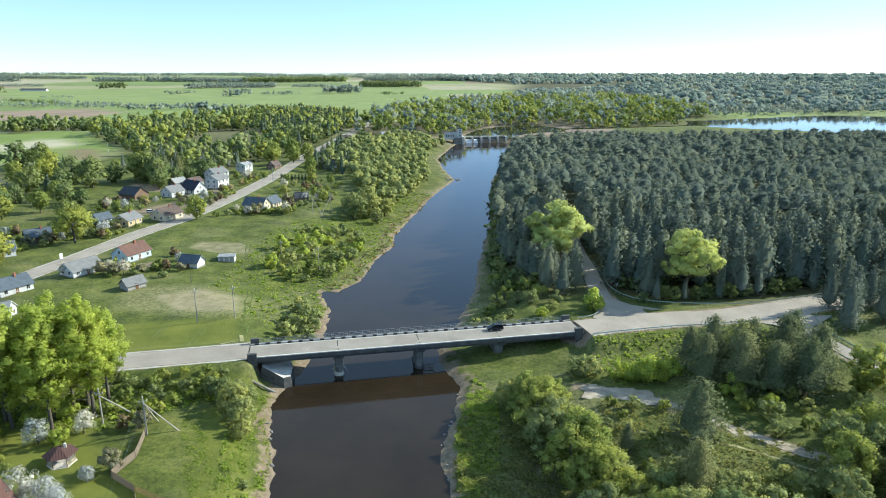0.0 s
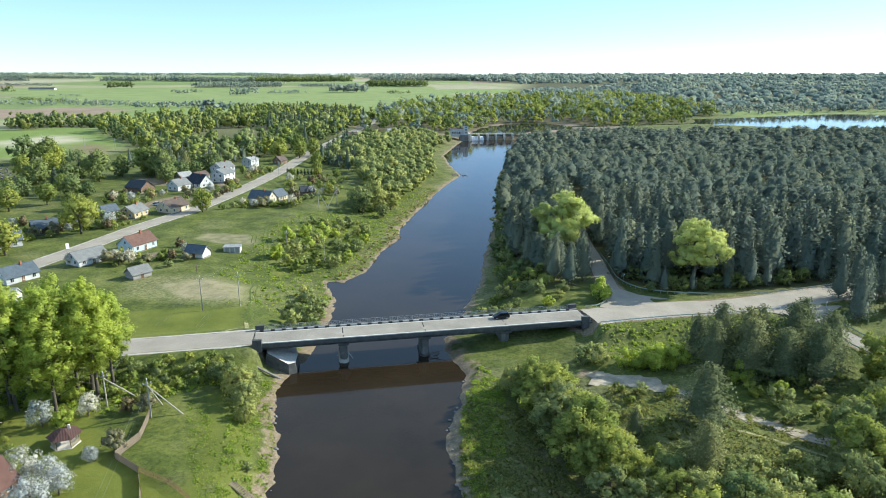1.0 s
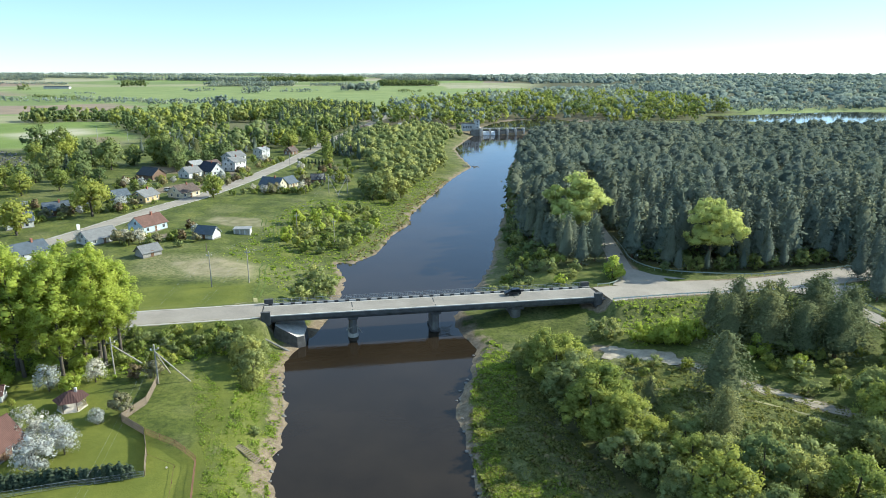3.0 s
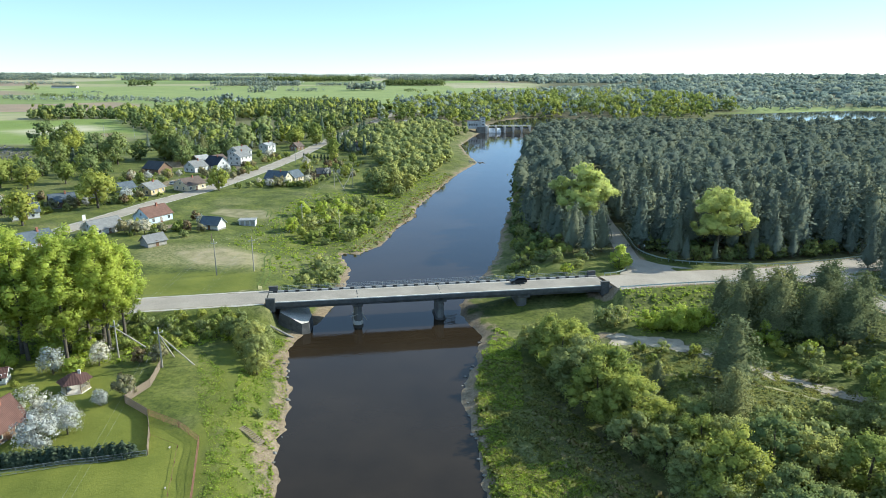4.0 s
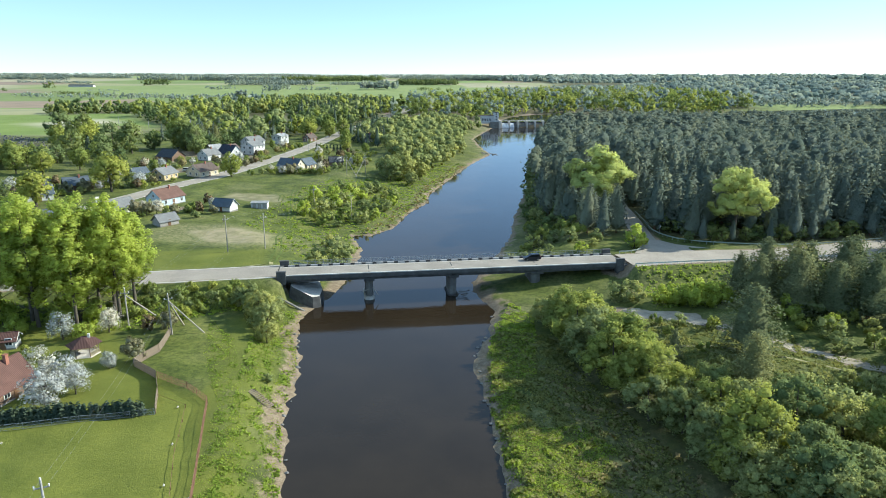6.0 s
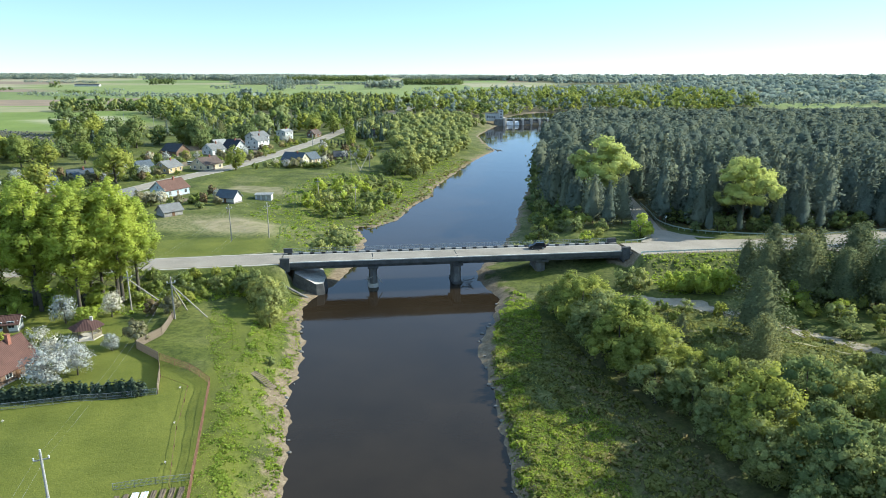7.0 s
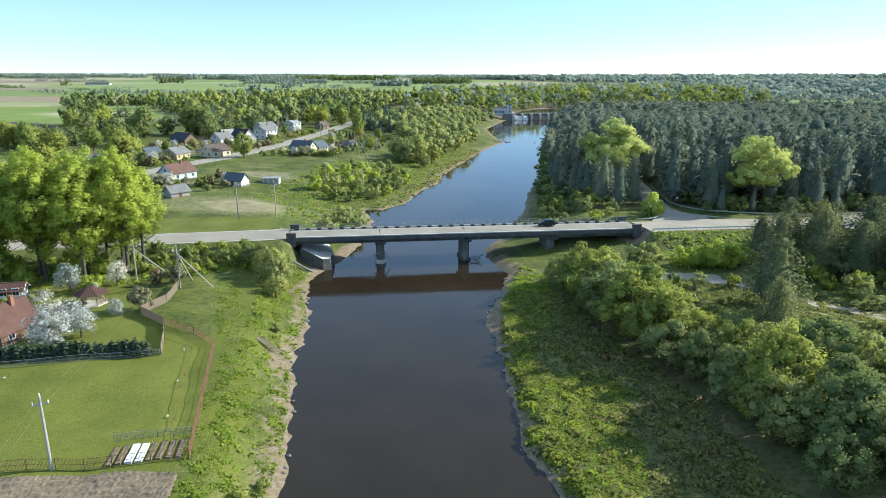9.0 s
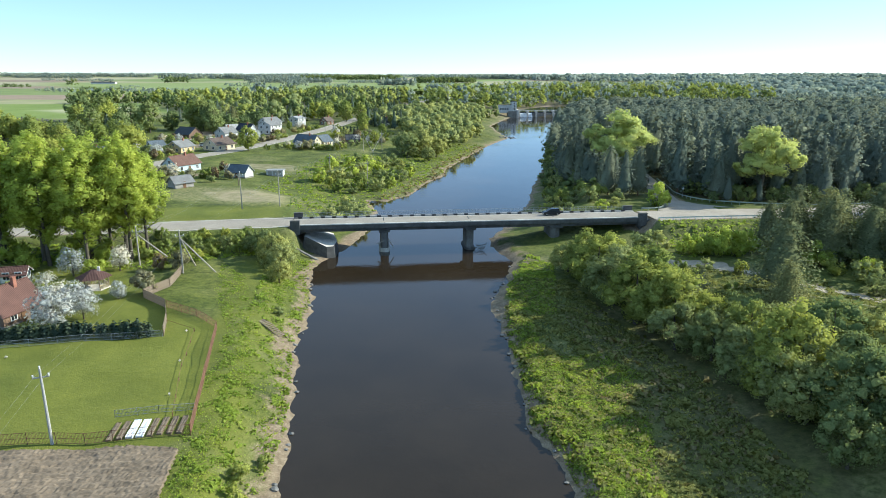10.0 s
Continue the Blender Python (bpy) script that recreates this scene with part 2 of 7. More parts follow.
LEFT_BANK = [(-12, -160), (-15, 0), (-18, 35), (-21, 57), (-22.3, 63), (-28, 86), (-30.6, 93), (-31.9, 106), (-34.3, 117), (-38, 127), (-39.3, 136),
             (-38.5, 145), (-36, 155), (-34.6, 172), (-36.4, 200), (-43.5, 217), (-36.4, 217), (-30.2, 230), (-26.5, 262), (-21.6, 278), (-23.1, 296), (-12.5, 361),
             (-5.1, 404), (8.4, 459), (0.3, 515), (-4.6, 572), (9, 664), (18, 706)]
RIGHT_BANK = [(72, 706), (62, 655), (70, 628), (60, 590), (47, 535), (35, 460), (30, 415), (24.8, 332), (19, 286), (13.9, 250), (10.7, 216), (4.2, 187), (-1.4, 167), (-1.2, 160),
              (4.2, 145), (2.5, 132), (0, 121), (-0.2, 115), (3, 92), (4.3, 72), (7.5, 66), (8.6, 59), (10, 30), (12, 0), (14, -160)]
RIVER = LEFT_BANK + RIGHT_BANK
LAKE = [(21, 709), (71, 716), (92, 755), (140, 785), (150, 814), (336, 874), (348, 850), (470, 770), (660, 800), (760, 900), (740, 1060), (660, 1095), (415, 985),
        (350, 960), (332, 886), (150, 826), (117, 880), (70, 850), (40, 795)]
ROADS = {
    "village": ([(-158, 60, 5.0), (-150, 150, 6.2), (-145, 202, 7.0), (-137.5, 237, 7.3), (-131.5, 270, 7.4), (-122.7, 304, 7.5), (-115.3, 360, 7.8), (-110.9, 431, 8.2), (-110, 525, 8.8), (-103, 656, 9.6), (-90, 900, 11.0)], 3.7),
    "west": ([(-152, 132, 5.9), (-114, 138.5, 6.1), (-84, 145, 6.6), (-49, 151.3, 7.25)], 4.4),
    "east": ([(38.5, 167.0, 7.25), (60, 173, 6.9), (85, 178, 6.7), (122, 191, 6.6), (165, 198, 6.6), (260, 210, 6.6)], 5.4),
    "forest": ([(50, 180, 6.7), (50.5, 197, 6.6), (52.4, 225, 6.5), (54, 255, 6.5), (62, 330, 6.6)], 2.9),
    "south": ([(98, 178, 6.5), (102, 162, 5.9), (108, 140, 5.0), (118, 110, 4.4), (135, 60, 4.0)], 3.0),
    "track": ([(33, 141, 2.75), (36.5, 138.5, 2.9), (46.5, 134.5, 3.3), (53, 128.5, 3.4), (59.5, 121.5, 3.5), (70.5, 112.3, 3.6), (84, 104, 3.9), (100, 98, 4.0)], 1.3),
}


def height(x, y):
    """Height of the ground over the lower river."""
    x, y = np.asarray(x, float), np.asarray(y, float)
    d = signed(x, y, RIVER) + 0.7 * wobble(x, y, 9) + 0.4 * wobble(y, x, 3.7)
    left = x < np.interp(y, [-160, 60, 150, 300, 460, 560, 706], [0, -6, -18, -3, 22, 22, 45])
    # left bank
    plat = 3.5 + 0.9 * step(-32, -60, x) + 1.3 * step(115, 190, y) + 1.6 * step(-80, -135, x) + 0.004 * np.clip(y - 250, 0, 900) + 2.5 * step(-170, -320, x)
    reach = np.interp(y, [0, 110, 135, 150, 190, 230, 330, 420, 600, 700], [8, 9, 12, 17, 34, 52, 60, 50, 40, 30])
    hl = 0.5 * step(0, 2.5, d) + (plat - 0.5) * step(1.5, reach, d)
    # right bank: a low meadow before the bridge, higher ground under the pines
    low = 1.3 * step(0, 3.5, d) + 0.4 * step(4, 20, d) + 2.3 * step(22, 46, x) + 0.5 * wobble(x, y, 24) * step(2, 10, d) * 0.5
    high = 0.8 * step(0, 2.5, d) + 5.8 * step(2, 24, d)
    k = step(150, 185, y)
    hr = low * (1 - k) + high * k
    h = np.where(left, hl, hr)
    h = np.where(d < 0, np.maximum(-2.2, 0.35 * d), h)
    # upper water and the far country
    up = step(706, 714, y)
    dl = signed(x, y, LAKE) + 2.5 * wobble(x, y, 40)
    hu = np.where(dl < 0, 5 + np.maximum(-2, 0.3 * dl), 5 + 0.8 * step(0, 8, dl) + 3.5 * step(5, 60, dl))
    h = h * (1 - up) + hu * up
    dist = np.hypot(x, y)
    far = step(900, 4700, dist)
    h = h + 31 * far + 2.0 * wobble(x, y, 900) * step(500, 1600, dist)
    # the wooded rise to the right
    h = h + 7 * step(1200, 2600, dist) * step(0.05, 0.5, np.arctan2(x, np.maximum(y, 1)))
    h = h + (0.18 * wobble(x, y, 17) + 0.07 * wobble(x, y, 5)) * step(3, 9, np.minimum(np.abs(d), np.abs(dl)))
    for pts, half in ROADS.values():
        rd, rz = line_dist(x, y, pts)
        w = 1 - step(half + 1.6, half + (3.0 if half < 2.5 else 8.0), rd)
        if pts is ROADS["west"][0]:
            w = w * (1 - step(-48.6, -46.2, x + 0.2 * (y - 151)))
        if pts is ROADS["east"][0]:
            w = w * step(36.0, 38.6, x + 0.2 * (y - 167))
        h = h * (1 - w) + (rz - 0.10) * w
    return h


def ground_at(x, y):
    return float(height(np.array([x]), np.array([y]))[0])


def grow(start, end, first, rate):
    out, s = [start], first
    while out[-1] < end:
        out.append(out[-1] + s)
        s *= rate
    return out[1:]


gx = np.array([-v for v in grow(170, 4900, 4, 1.075)][::-1] + list(np.arange(-170, 150, 1.6)) + grow(148.5, 4900, 4, 1.075))
gy = np.array([-v for v in grow(-30, 900, 8, 1.25)][::-1] + list(np.arange(30, 330, 1.6)) + list(np.arange(330, 740, 3.6)) + grow(738, 4930, 5, 1.03))
GX, GY = np.meshgrid(gx, gy)
GZ = height(GX, GY)
nx, ny = len(gx), len(gy)
idx = np.arange(nx * ny).reshape(ny, nx)
quads = np.stack([idx[:-1, :-1].ravel(), idx[:-1, 1:].ravel(), idx[1:, 1:].ravel(), idx[1:, :-1].ravel()], 1)

# what grows where: bare earth, dry grass, mown lawn, and the colour of far fields
DR = signed(GX, GY, RIVER)
earth = (1 - step(0.8, np.where(GY > 190, 2.2, 4.2), np.abs(DR) + 1.3 * wobble(GX, GY, 7))) * step(-1, 0, DR + 1)
earth = np.maximum(earth, 0.75 * (1 - step(1.5, 7, DR)) * step(0.1, 0.7, wobble(GX, GY, 13)) * (DR > 0))
earth = np.maximum(earth, 0.75 * (1 - step(1.5, 9, DR)) * (GX > -10) * (GY > 138) * (GY < 176) * step(-0.4, 0.4, wobble(GX, GY, 5)))
dry = 0.8 * (1 - step(3, 14, DR)) * (GY > 190) * step(-0.6, 0.4, wobble(GX, GY, 16)) + 0.45 * step(0.0, 1.0, wobble(GX, GY, 38)) + 0.25 * step(0.2, 0.9, wobble(GX, GY, 11))
lawn = np.zeros_like(GX)
dry = np.maximum(dry, 0.8 * (GX > 8) * (GX < 60) * (GY < 150) * step(-0.4, 0.5, wobble(GX, GY, 21)))
earth = np.maximum(earth, 0.35 * (DR > 12) * (GX > 8) * (GX < 36) * (GY < 125) * step(-0.1, 0.5, wobble(GX, GY, 12)))


def patch(poly, soft=1.5):
    return 1 - step(-soft, soft, signed(GX, GY, poly))


GARDEN = [(-32.3, 61), (-42.2, 91), (-54, 98.5), (-60, 102), (-75, 122), (-130, 118), (-130, 40), (-50, 45)]
lawn = np.maximum(lawn, patch(GARDEN, 0.8))
lawn = np.maximum(lawn, patch([(-55, 157), (-60, 176), (-75, 176), (-118, 168), (-118, 146), (-82, 149)], 1.5))
BARE1, BARE2 = [(-62, 183), (-66, 197), (-80, 203), (-92, 196), (-80, 184)], [(-75, 249), (-84, 262), (-101, 263), (-103, 253), (-90, 247)]
earth = np.maximum(earth, 0.3 * patch([(-62, 183), (-66, 197), (-80, 203), (-92, 196), (-80, 184)], 2.5) * (0.7 + 0.3 * step(-0.5, 0.5, wobble(GX, GY, 3.1))))
dry = np.maximum(dry, patch([(-58, 180), (-62, 200), (-84, 208), (-106, 203), (-98, 184), (-76, 180)], 4))
earth = np.maximum(earth, 0.3 * patch([(-75, 249), (-84, 262), (-101, 263), (-103, 253), (-90, 247)], 2) * (0.7 + 0.3 * step(-0.5, 0.5, wobble(GX, GY, 3.3))))
HERBS = [(2.4, 108), (6.5, 106), (8, 91), (16, 92), (21, 84.5), (16.5, 78), (19, 71.5), (17, 60), (18, 45), (6, 45), (3, 79)]
lawn = np.maximum(lawn, 0.9 * patch(HERBS, 1.2))
lawn = np.maximum(lawn, 0.5 * (GX > -4) * (GY < 135) * (GY > 106) * step(1.0, 3.0, DR) * (1 - step(10, 15, DR + 3 * wobble(GX, GY, 14))))
lawn = np.maximum(lawn, 0.9 * (GX < -15) * (GY < 128) * step(3.5, 5.5, DR) * (1 - step(12, 15, DR)) * step(-0.9, 0.0, wobble(GX, GY, 7)))
# bare yards between the houses
for poly in ([(-196, 399), (-168, 393), (-158, 366), (-182, 372)], [(-150, 300), (-138, 318), (-128, 332), (-142, 342), (-156, 318)], [(-132, 352), (-124, 372), (-128, 396), (-138, 372)], [(-112, 222), (-104, 226), (-106, 234), (-113, 230)]):
    earth = np.maximum(earth, 0.62 * patch(poly, 2.5))
# along the roads, worn verges
for key, (pts, half) in ROADS.items():
    rd, _ = line_dist(GX, GY, pts)
    earth = np.maximum(earth, 0.8 * (1 - step(half, half + 1.8, rd + 0.6 * wobble(GX, GY, 6))))
# pine floor
GRAVES = [(-248, 334), (-238, 356), (-296, 430), (-352, 464), (-340, 400), (-300, 340)]
FOREST = [(31, 205), (48, 207), (60, 195), (92, 190), (126, 198), (200, 205), (340, 205), (520, 240), (640, 330), (660, 560), (420, 600), (240, 590), (110, 585), (62, 560),
          (44, 470), (34, 380), (24, 290), (24, 235)]
BELT = [(-337, 631), (-248, 524), (-190, 440), (-152, 436), (-140, 500), (-118, 578), (-114, 692), (-112, 888), (-191, 998), (-301, 994), (-332, 853), (-392, 767), (-480, 800), (-500, 735), (-440, 665), (-427, 720), (-367, 701)]
NORTH = [(-105, 720), (-100, 700), (5, 712), (30, 760), (62, 862), (160, 850), (175, 806), (310, 862), (330, 900), (350, 970), (420, 1010), (380, 1500), (100, 1400), (-60, 1150), (-100, 900)]
floor_shade_m = np.maximum(patch(FOREST, 4), 0.8 * patch(NORTH, 6))
floor_shade_m = np.maximum(floor_shade_m, 0.7 * patch(BELT, 6))
# bank before the pines, darkened in colour for the shade they cast
floor_shade_m = np.maximum(floor_shade_m, 0.55 * patch([(14, 196), (34, 190), (46, 200), (40, 240), (30, 330), (34, 400), (28, 400), (22, 330), (18, 270)], 5))
# graveyard ground: tree shade painted with the dark litter tone
floor_shade_m = np.maximum(floor_shade_m, 0.8 * patch(GRAVES, 6))
# litter in the hollow between the herbs and the thicket, darkened for the trees' shade
floor_shade_m = np.maximum(floor_shade_m, 0.75 * step(9, 14, DR + 2.5 * wobble(GX, GY, 11)) * (GX > 5) * (1 - step(34, 40, GX)) * (1 - step(110, 125, GY)) * step(-0.9, 0.1, wobble(GX, GY, 5)))
floor_shade_m = np.maximum(floor_shade_m, patch([(380, 1100), (900, 1150), (2600, 1300), (4800, 2000), (4000, 4000), (500, 4500), (-200, 3300), (300, 2600), (200, 1900), (180, 1500)], 60))
crop = np.zeros((ny, nx, 4))
crop[..., 3] = 1
cell = np.floor((GX + 0.15 * GY + 60 * wobble(GX, GY, 1400)) / 520) * 7.3 + np.floor((GY - 0.1 * GX + 40 * wobble(GY, GX, 1200)) / 300) * 3.1
pick = (np.sin(cell * 12.9898) * 43758.5453) % 1.0
# crop colours muted and paled to stand for haze over the far fields
crops = np.array([(0.20, 0.25, 0.08), (0.25, 0.28, 0.11), (0.17, 0.21, 0.07), (0.28, 0.27, 0.14), (0.20, 0.25, 0.08), (0.33, 0.30, 0.19), (0.22, 0.26, 0.09), (0.24, 0.18, 0.13)])
crop[..., :3] = crops[(pick * 8).astype(int)]
GREEN1 = [(-944, 1419), (-640, 1240), (-429, 1110), (-321, 1044), (-128, 1050), (60, 1250), (-60, 2300), (-294, 2412), (-866, 2030), (-1400, 1950)]
BROWN1 = [(-900, 1060), (-688, 1100), (-626, 1158), (-514, 1060), (-500, 900), (-580, 864), (-900, 850)]
FIELD2 = [(-700, 640), (-462, 684), (-391, 718), (-330, 640), (-270, 560), (-262, 490), (-300, 462), (-420, 440), (-700, 470)]
for poly, c in ((GREEN1, (0.21, 0.25, 0.085)), (BROWN1, (0.27, 0.20, 0.14)), (FIELD2, (0.17, 0.22, 0.05)), ([(-400, 560), (-372, 632), (-322, 580), (-345, 520)], (0.42, 0.38, 0.26)), ([(-312, 542), (-295, 552), (-262, 498), (-276, 486)], (0.2, 0.14, 0.09))):
    k = patch(poly, 12)[..., None]
    crop[..., :3] = crop[..., :3] * (1 - k) + np.array(c) * k
crop[..., 3] = np.maximum(step(620, 760, np.hypot(GX, GY)) * (GX < 200), patch(FIELD2, 10))
crop[..., 3] = np.maximum(crop[..., 3], step(1000, 1200, np.hypot(GX, GY)))
for poly in (BARE1, BARE2):
    k = 0.8 * patch(poly, 1.6) * (0.45 + 0.55 * step(-0.5, 0.6, wobble(GX, GY, 6.5)))
    crop[..., :3] = np.where(k[..., None] > 0.02, np.array((0.33, 0.275, 0.17)), crop[..., :3])
    crop[..., 3] = np.maximum(crop[..., 3], k)
cover = np.stack([np.clip(earth, 0, 1), np.clip(dry, 0, 1), np.clip(lawn, 0, 1), floor_shade_m], -1)


def ground_material():
    m, n, l, b = material("meadow", 0.95)
    nt = m.node_tree
    cov = n.new("ShaderNodeAttribute")
    cov.attribute_name = "cover"
    sep = n.new("ShaderNodeSeparateColor")
    l.new(cov.outputs["Color"], sep.inputs[0])
    crp = n.new("ShaderNodeAttribute")
    crp.attribute_name = "crop"
    n1, n2, n3 = noise_node(nt, 0.12, 8, 0.7), noise_node(nt, 1.1, 6, 0.75), noise_node(nt, 5.0, 4, 0.75)
    grass = ramp(nt, n1.outputs[0], [(0.32, (0.046, 0.062, 0.012)), (0.5, (0.088, 0.108, 0.019)), (0.68, (0.158, 0.166, 0.038))])
    tuft = ramp(nt, n2.outputs[0], [(0.3, (0.38, 0.45, 0.4)), (0.5, (1.0, 1.0, 1.0)), (0.7, (1.45, 1.35, 1.25))])
    grass = mix(nt, 1.0, grass, tuft, "MULTIPLY")
    fine = ramp(nt, n3.outputs[0], [(0.3, (0.68, 0.7, 0.66)), (0.7, (1.25, 1.22, 1.2))])
    grass = mix(nt, 1.0, grass, fine, "MULTIPLY")
    drycol = ramp(nt, n2.outputs[0], [(0.3, (0.13, 0.135, 0.05)), (0.7, (0.31, 0.27, 0.14))])
    dryf = n.new("ShaderNodeMath")
    dryf.operation = "MULTIPLY"
    l.new(sep.outputs[1], dryf.inputs[0])
    l.new(ramp(nt, n2.outputs[0], [(0.35, (0.25, 0.25, 0.25)), (0.65, (0.85, 0.85, 0.85))]), dryf.inputs[1])
    col = mix(nt, dryf.outputs[0], grass, drycol)
    mown = ramp(nt, n1.outputs[0], [(0.3, (0.098, 0.118, 0.016)), (0.7, (0.165, 0.174, 0.029))])
    mown = mix(nt, 0.9, mown, mix(nt, 1.0, mown, fine, "MULTIPLY"))
    col = mix(nt, sep.outputs[2], col, mown)
    field = mix(nt, 1.0, crp.outputs["Color"], ramp(nt, noise_node(nt, 0.02, 6, 0.65).outputs[0], [(0.3, (0.8, 0.85, 0.8)), (0.7, (1.2, 1.15, 1.15))]), "MULTIPLY")
    col = mix(nt, crp.outputs["Alpha"], col, field)
    soil = ramp(nt, n2.outputs[0], [(0.25, (0.11, 0.078, 0.048)), (0.5, (0.225, 0.172, 0.115)), (0.75, (0.36, 0.295, 0.21))])
    edge = n.new("ShaderNodeMath")
    edge.operation = "ADD"
    l.new(sep.outputs[0], edge.inputs[0])
    l.new(ramp(nt, n3.outputs[0], [(0.3, (-0.0, 0, 0)), (0.7, (0.35, 0.35, 0.35))]), edge.inputs[1])
    soilf = ramp(nt, edge.outputs[0], [(0.45, (0, 0, 0)), (0.8, (1, 1, 1))])
    col = mix(nt, soilf, col, mix(nt, 1.0, soil, fine, "MULTIPLY"))
    # litter of the woods, and the dark tone where ground shade is painted
    litter = ramp(nt, n2.outputs[0], [(0.3, (0.05, 0.05, 0.02)), (0.7, (0.11, 0.10, 0.04))])
    att = n.new("ShaderNodeAttribute")
    att.attribute_name = "wood"
    col = mix(nt, att.outputs["Fac"], col, litter)
    l.new(col, b.inputs["Base Color"])
    bump(nt, b, mix(nt, 0.4, n2.outputs[0], n3.outputs[0]), 0.7, 0.3)
    return m


cov4 = cover.copy()
cov4[..., 3] = 1
ground = tagged(new("ground", mesh_np("ground", np.stack([GX, GY, GZ], -1).reshape(-1, 3), quads, ground_material(), True,
                {"cover": cov4.reshape(-1, 4), "crop": crop.reshape(-1, 4), "wood": floor_shade_m.ravel()})),
                "green river meadows, mown lawns and flat fields", "ground", kind="structure")


def water_material(name, body, wave, ripple):
    m, n, l, b = material(name, 0.04)
    nt = m.node_tree
    blot = noise_node(nt, 0.05, 4, 0.6)
    l.new(ramp(nt, blot.outputs[0], [(0.3, tuple(c * 0.8 for c in body)), (0.7, tuple(c * 1.25 for c in body))]), b.inputs["Base Color"])
    b.inputs["IOR"].default_value = 1.333
    b.inputs["Specular IOR Level"].default_value = 0.37
    a, c = noise_node(nt, wave, 3, 0.6), noise_node(nt, 0.06, 3, 0.5)
    hgt = mix(nt, 1.0, a.outputs[0], ramp(nt, c.outputs[0], [(0.4, (0.15, 0.15, 0.15)), (0.65, (1, 1, 1))]), "MULTIPLY")
    bump(nt, b, hgt, 0.5, ripple)
    return m


WATER = water_material("river_water", (0.025, 0.018, 0.011), 1.1, 0.05)
WATER_UP = water_material("lake_water", (0.03, 0.03, 0.028), 0.6, 0.05)


def sheet_np(name, xs, ys, z, mat):
    X, Y = np.meshgrid(xs, ys)
    i = np.arange(X.size).reshape(X.shape)
    q = np.stack([i[:-1, :-1].ravel(), i[:-1, 1:].ravel(), i[1:, 1:].ravel(), i[1:, :-1].ravel()], 1)
    return new(name, mesh_np(name, np.stack([X, Y, np.full(X.shape, float(z))], -1).reshape(-1, 3), q, mat, True))


tagged(sheet_np("water", np.linspace(-60, 90, 16), np.linspace(-160, 707, 60), 0, WATER), "slow dark brown river mirroring the sky", "river", kind="structure")
tagged(sheet_np("water_upper", np.linspace(18, 800, 16), np.linspace(711, 1130, 16), 5, WATER_UP), "wide bright reservoir above the dam", "lake", kind="structure")


# ---- roads ----
def smooth_line(pts, gap=3.0):
    """Points along a soft curve through pts."""
    p = np.array(pts, float)
    p = np.vstack([2 * p[0] - p[1], p, 2 * p[-1] - p[-2]])
    out = []
    for i in range(1, len(p) - 2):
        n = max(2, int(np.linalg.norm(p[i + 1, :2] - p[i, :2]) / gap))
        for t in np.arange(n) / n:
            a, b, c, d = p[i - 1], p[i], p[i + 1], p[i + 2]
            out.append(0.5 * (2 * b + (c - a) * t + (2 * a - 5 * b + 4 * c - d) * t * t + (3 * b - a - 3 * c + d) * t ** 3))
    out.append(p[-2])
    return np.array(out)


def side_normals(c):
    t = np.gradient(c[:, :2], axis=0)
    t /= np.linalg.norm(t, axis=1)[:, None]
    return np.stack([-t[:, 1], t[:, 0]], 1)


def ribbon(pts, offs, lift=0.0, ragged=0.0, curve=True, gap=3.0):
    """Verts and quads of a strip along pts, at the given offsets across it."""
    c = smooth_line(pts, gap) if curve else np.array(pts, float)
    nrm = side_normals(c)
    rows = []
    for k, o in enumerate(offs):
        oo = np.full(len(c), float(o))
        if ragged and k in (0, len(offs) - 1):
            oo = oo + ragged * wobble(c[:, 0], c[:, 1], 6 + k)
        rows.append(np.column_stack([c[:, :2] + nrm * oo[:, None], c[:, 2] + lift - 0.015 * np.abs(oo)]))
    V = np.stack(rows, 1)
    n, m = V.shape[:2]
    i = np.arange(n * m).reshape(n, m)
    q = np.stack([i[:-1, :-1].ravel(), i[1:, :-1].ravel(), i[1:, 1:].ravel(), i[:-1, 1:].ravel()], 1)[:, ::-1]
    return V.reshape(-1, 3), q


def road(name, key, mat, label, offs=None, ragged=0.12, lift=0.0):
    pts, half = ROADS[key]
    V, q = ribbon(pts, offs or [-half, -half * 0.5, 0, half * 0.5, half], lift, ragged)
    return tagged(new(name, mesh_np(name, V, q, mat, True)), label, "road", kind="structure")


road("road_1", "village", ASPHALT, "worn grey asphalt village road")
road("road_2", "west", ASPHALT, "worn grey asphalt road to the bridge")
road("road_3", "east", ASPHALT, "wide grey asphalt road at the junction")
road("road_4", "forest", ASPHALT, "narrow asphalt road into the pine wood", lift=-0.012)
road("road_5", "south", ASPHALT, "narrow asphalt road going down by the trees", lift=-0.02)
path_wide = [(33.5, 138.5, 2.85), (38, 136.5, 3.0), (43, 136, 3.3), (48.5, 135, 3.5)]
V, q = ribbon(path_wide, [-4.4, -2, 1.5, 3.6], 0.05, 1.4)
tagged(new("track_2", mesh_np("track_2", V, q, GRAVEL, True)), "bare sandy patch beside the track", "road", kind="structure")
road("track_1", "track", GRAVEL, "pale sandy dirt track across the meadow", ragged=1.1)


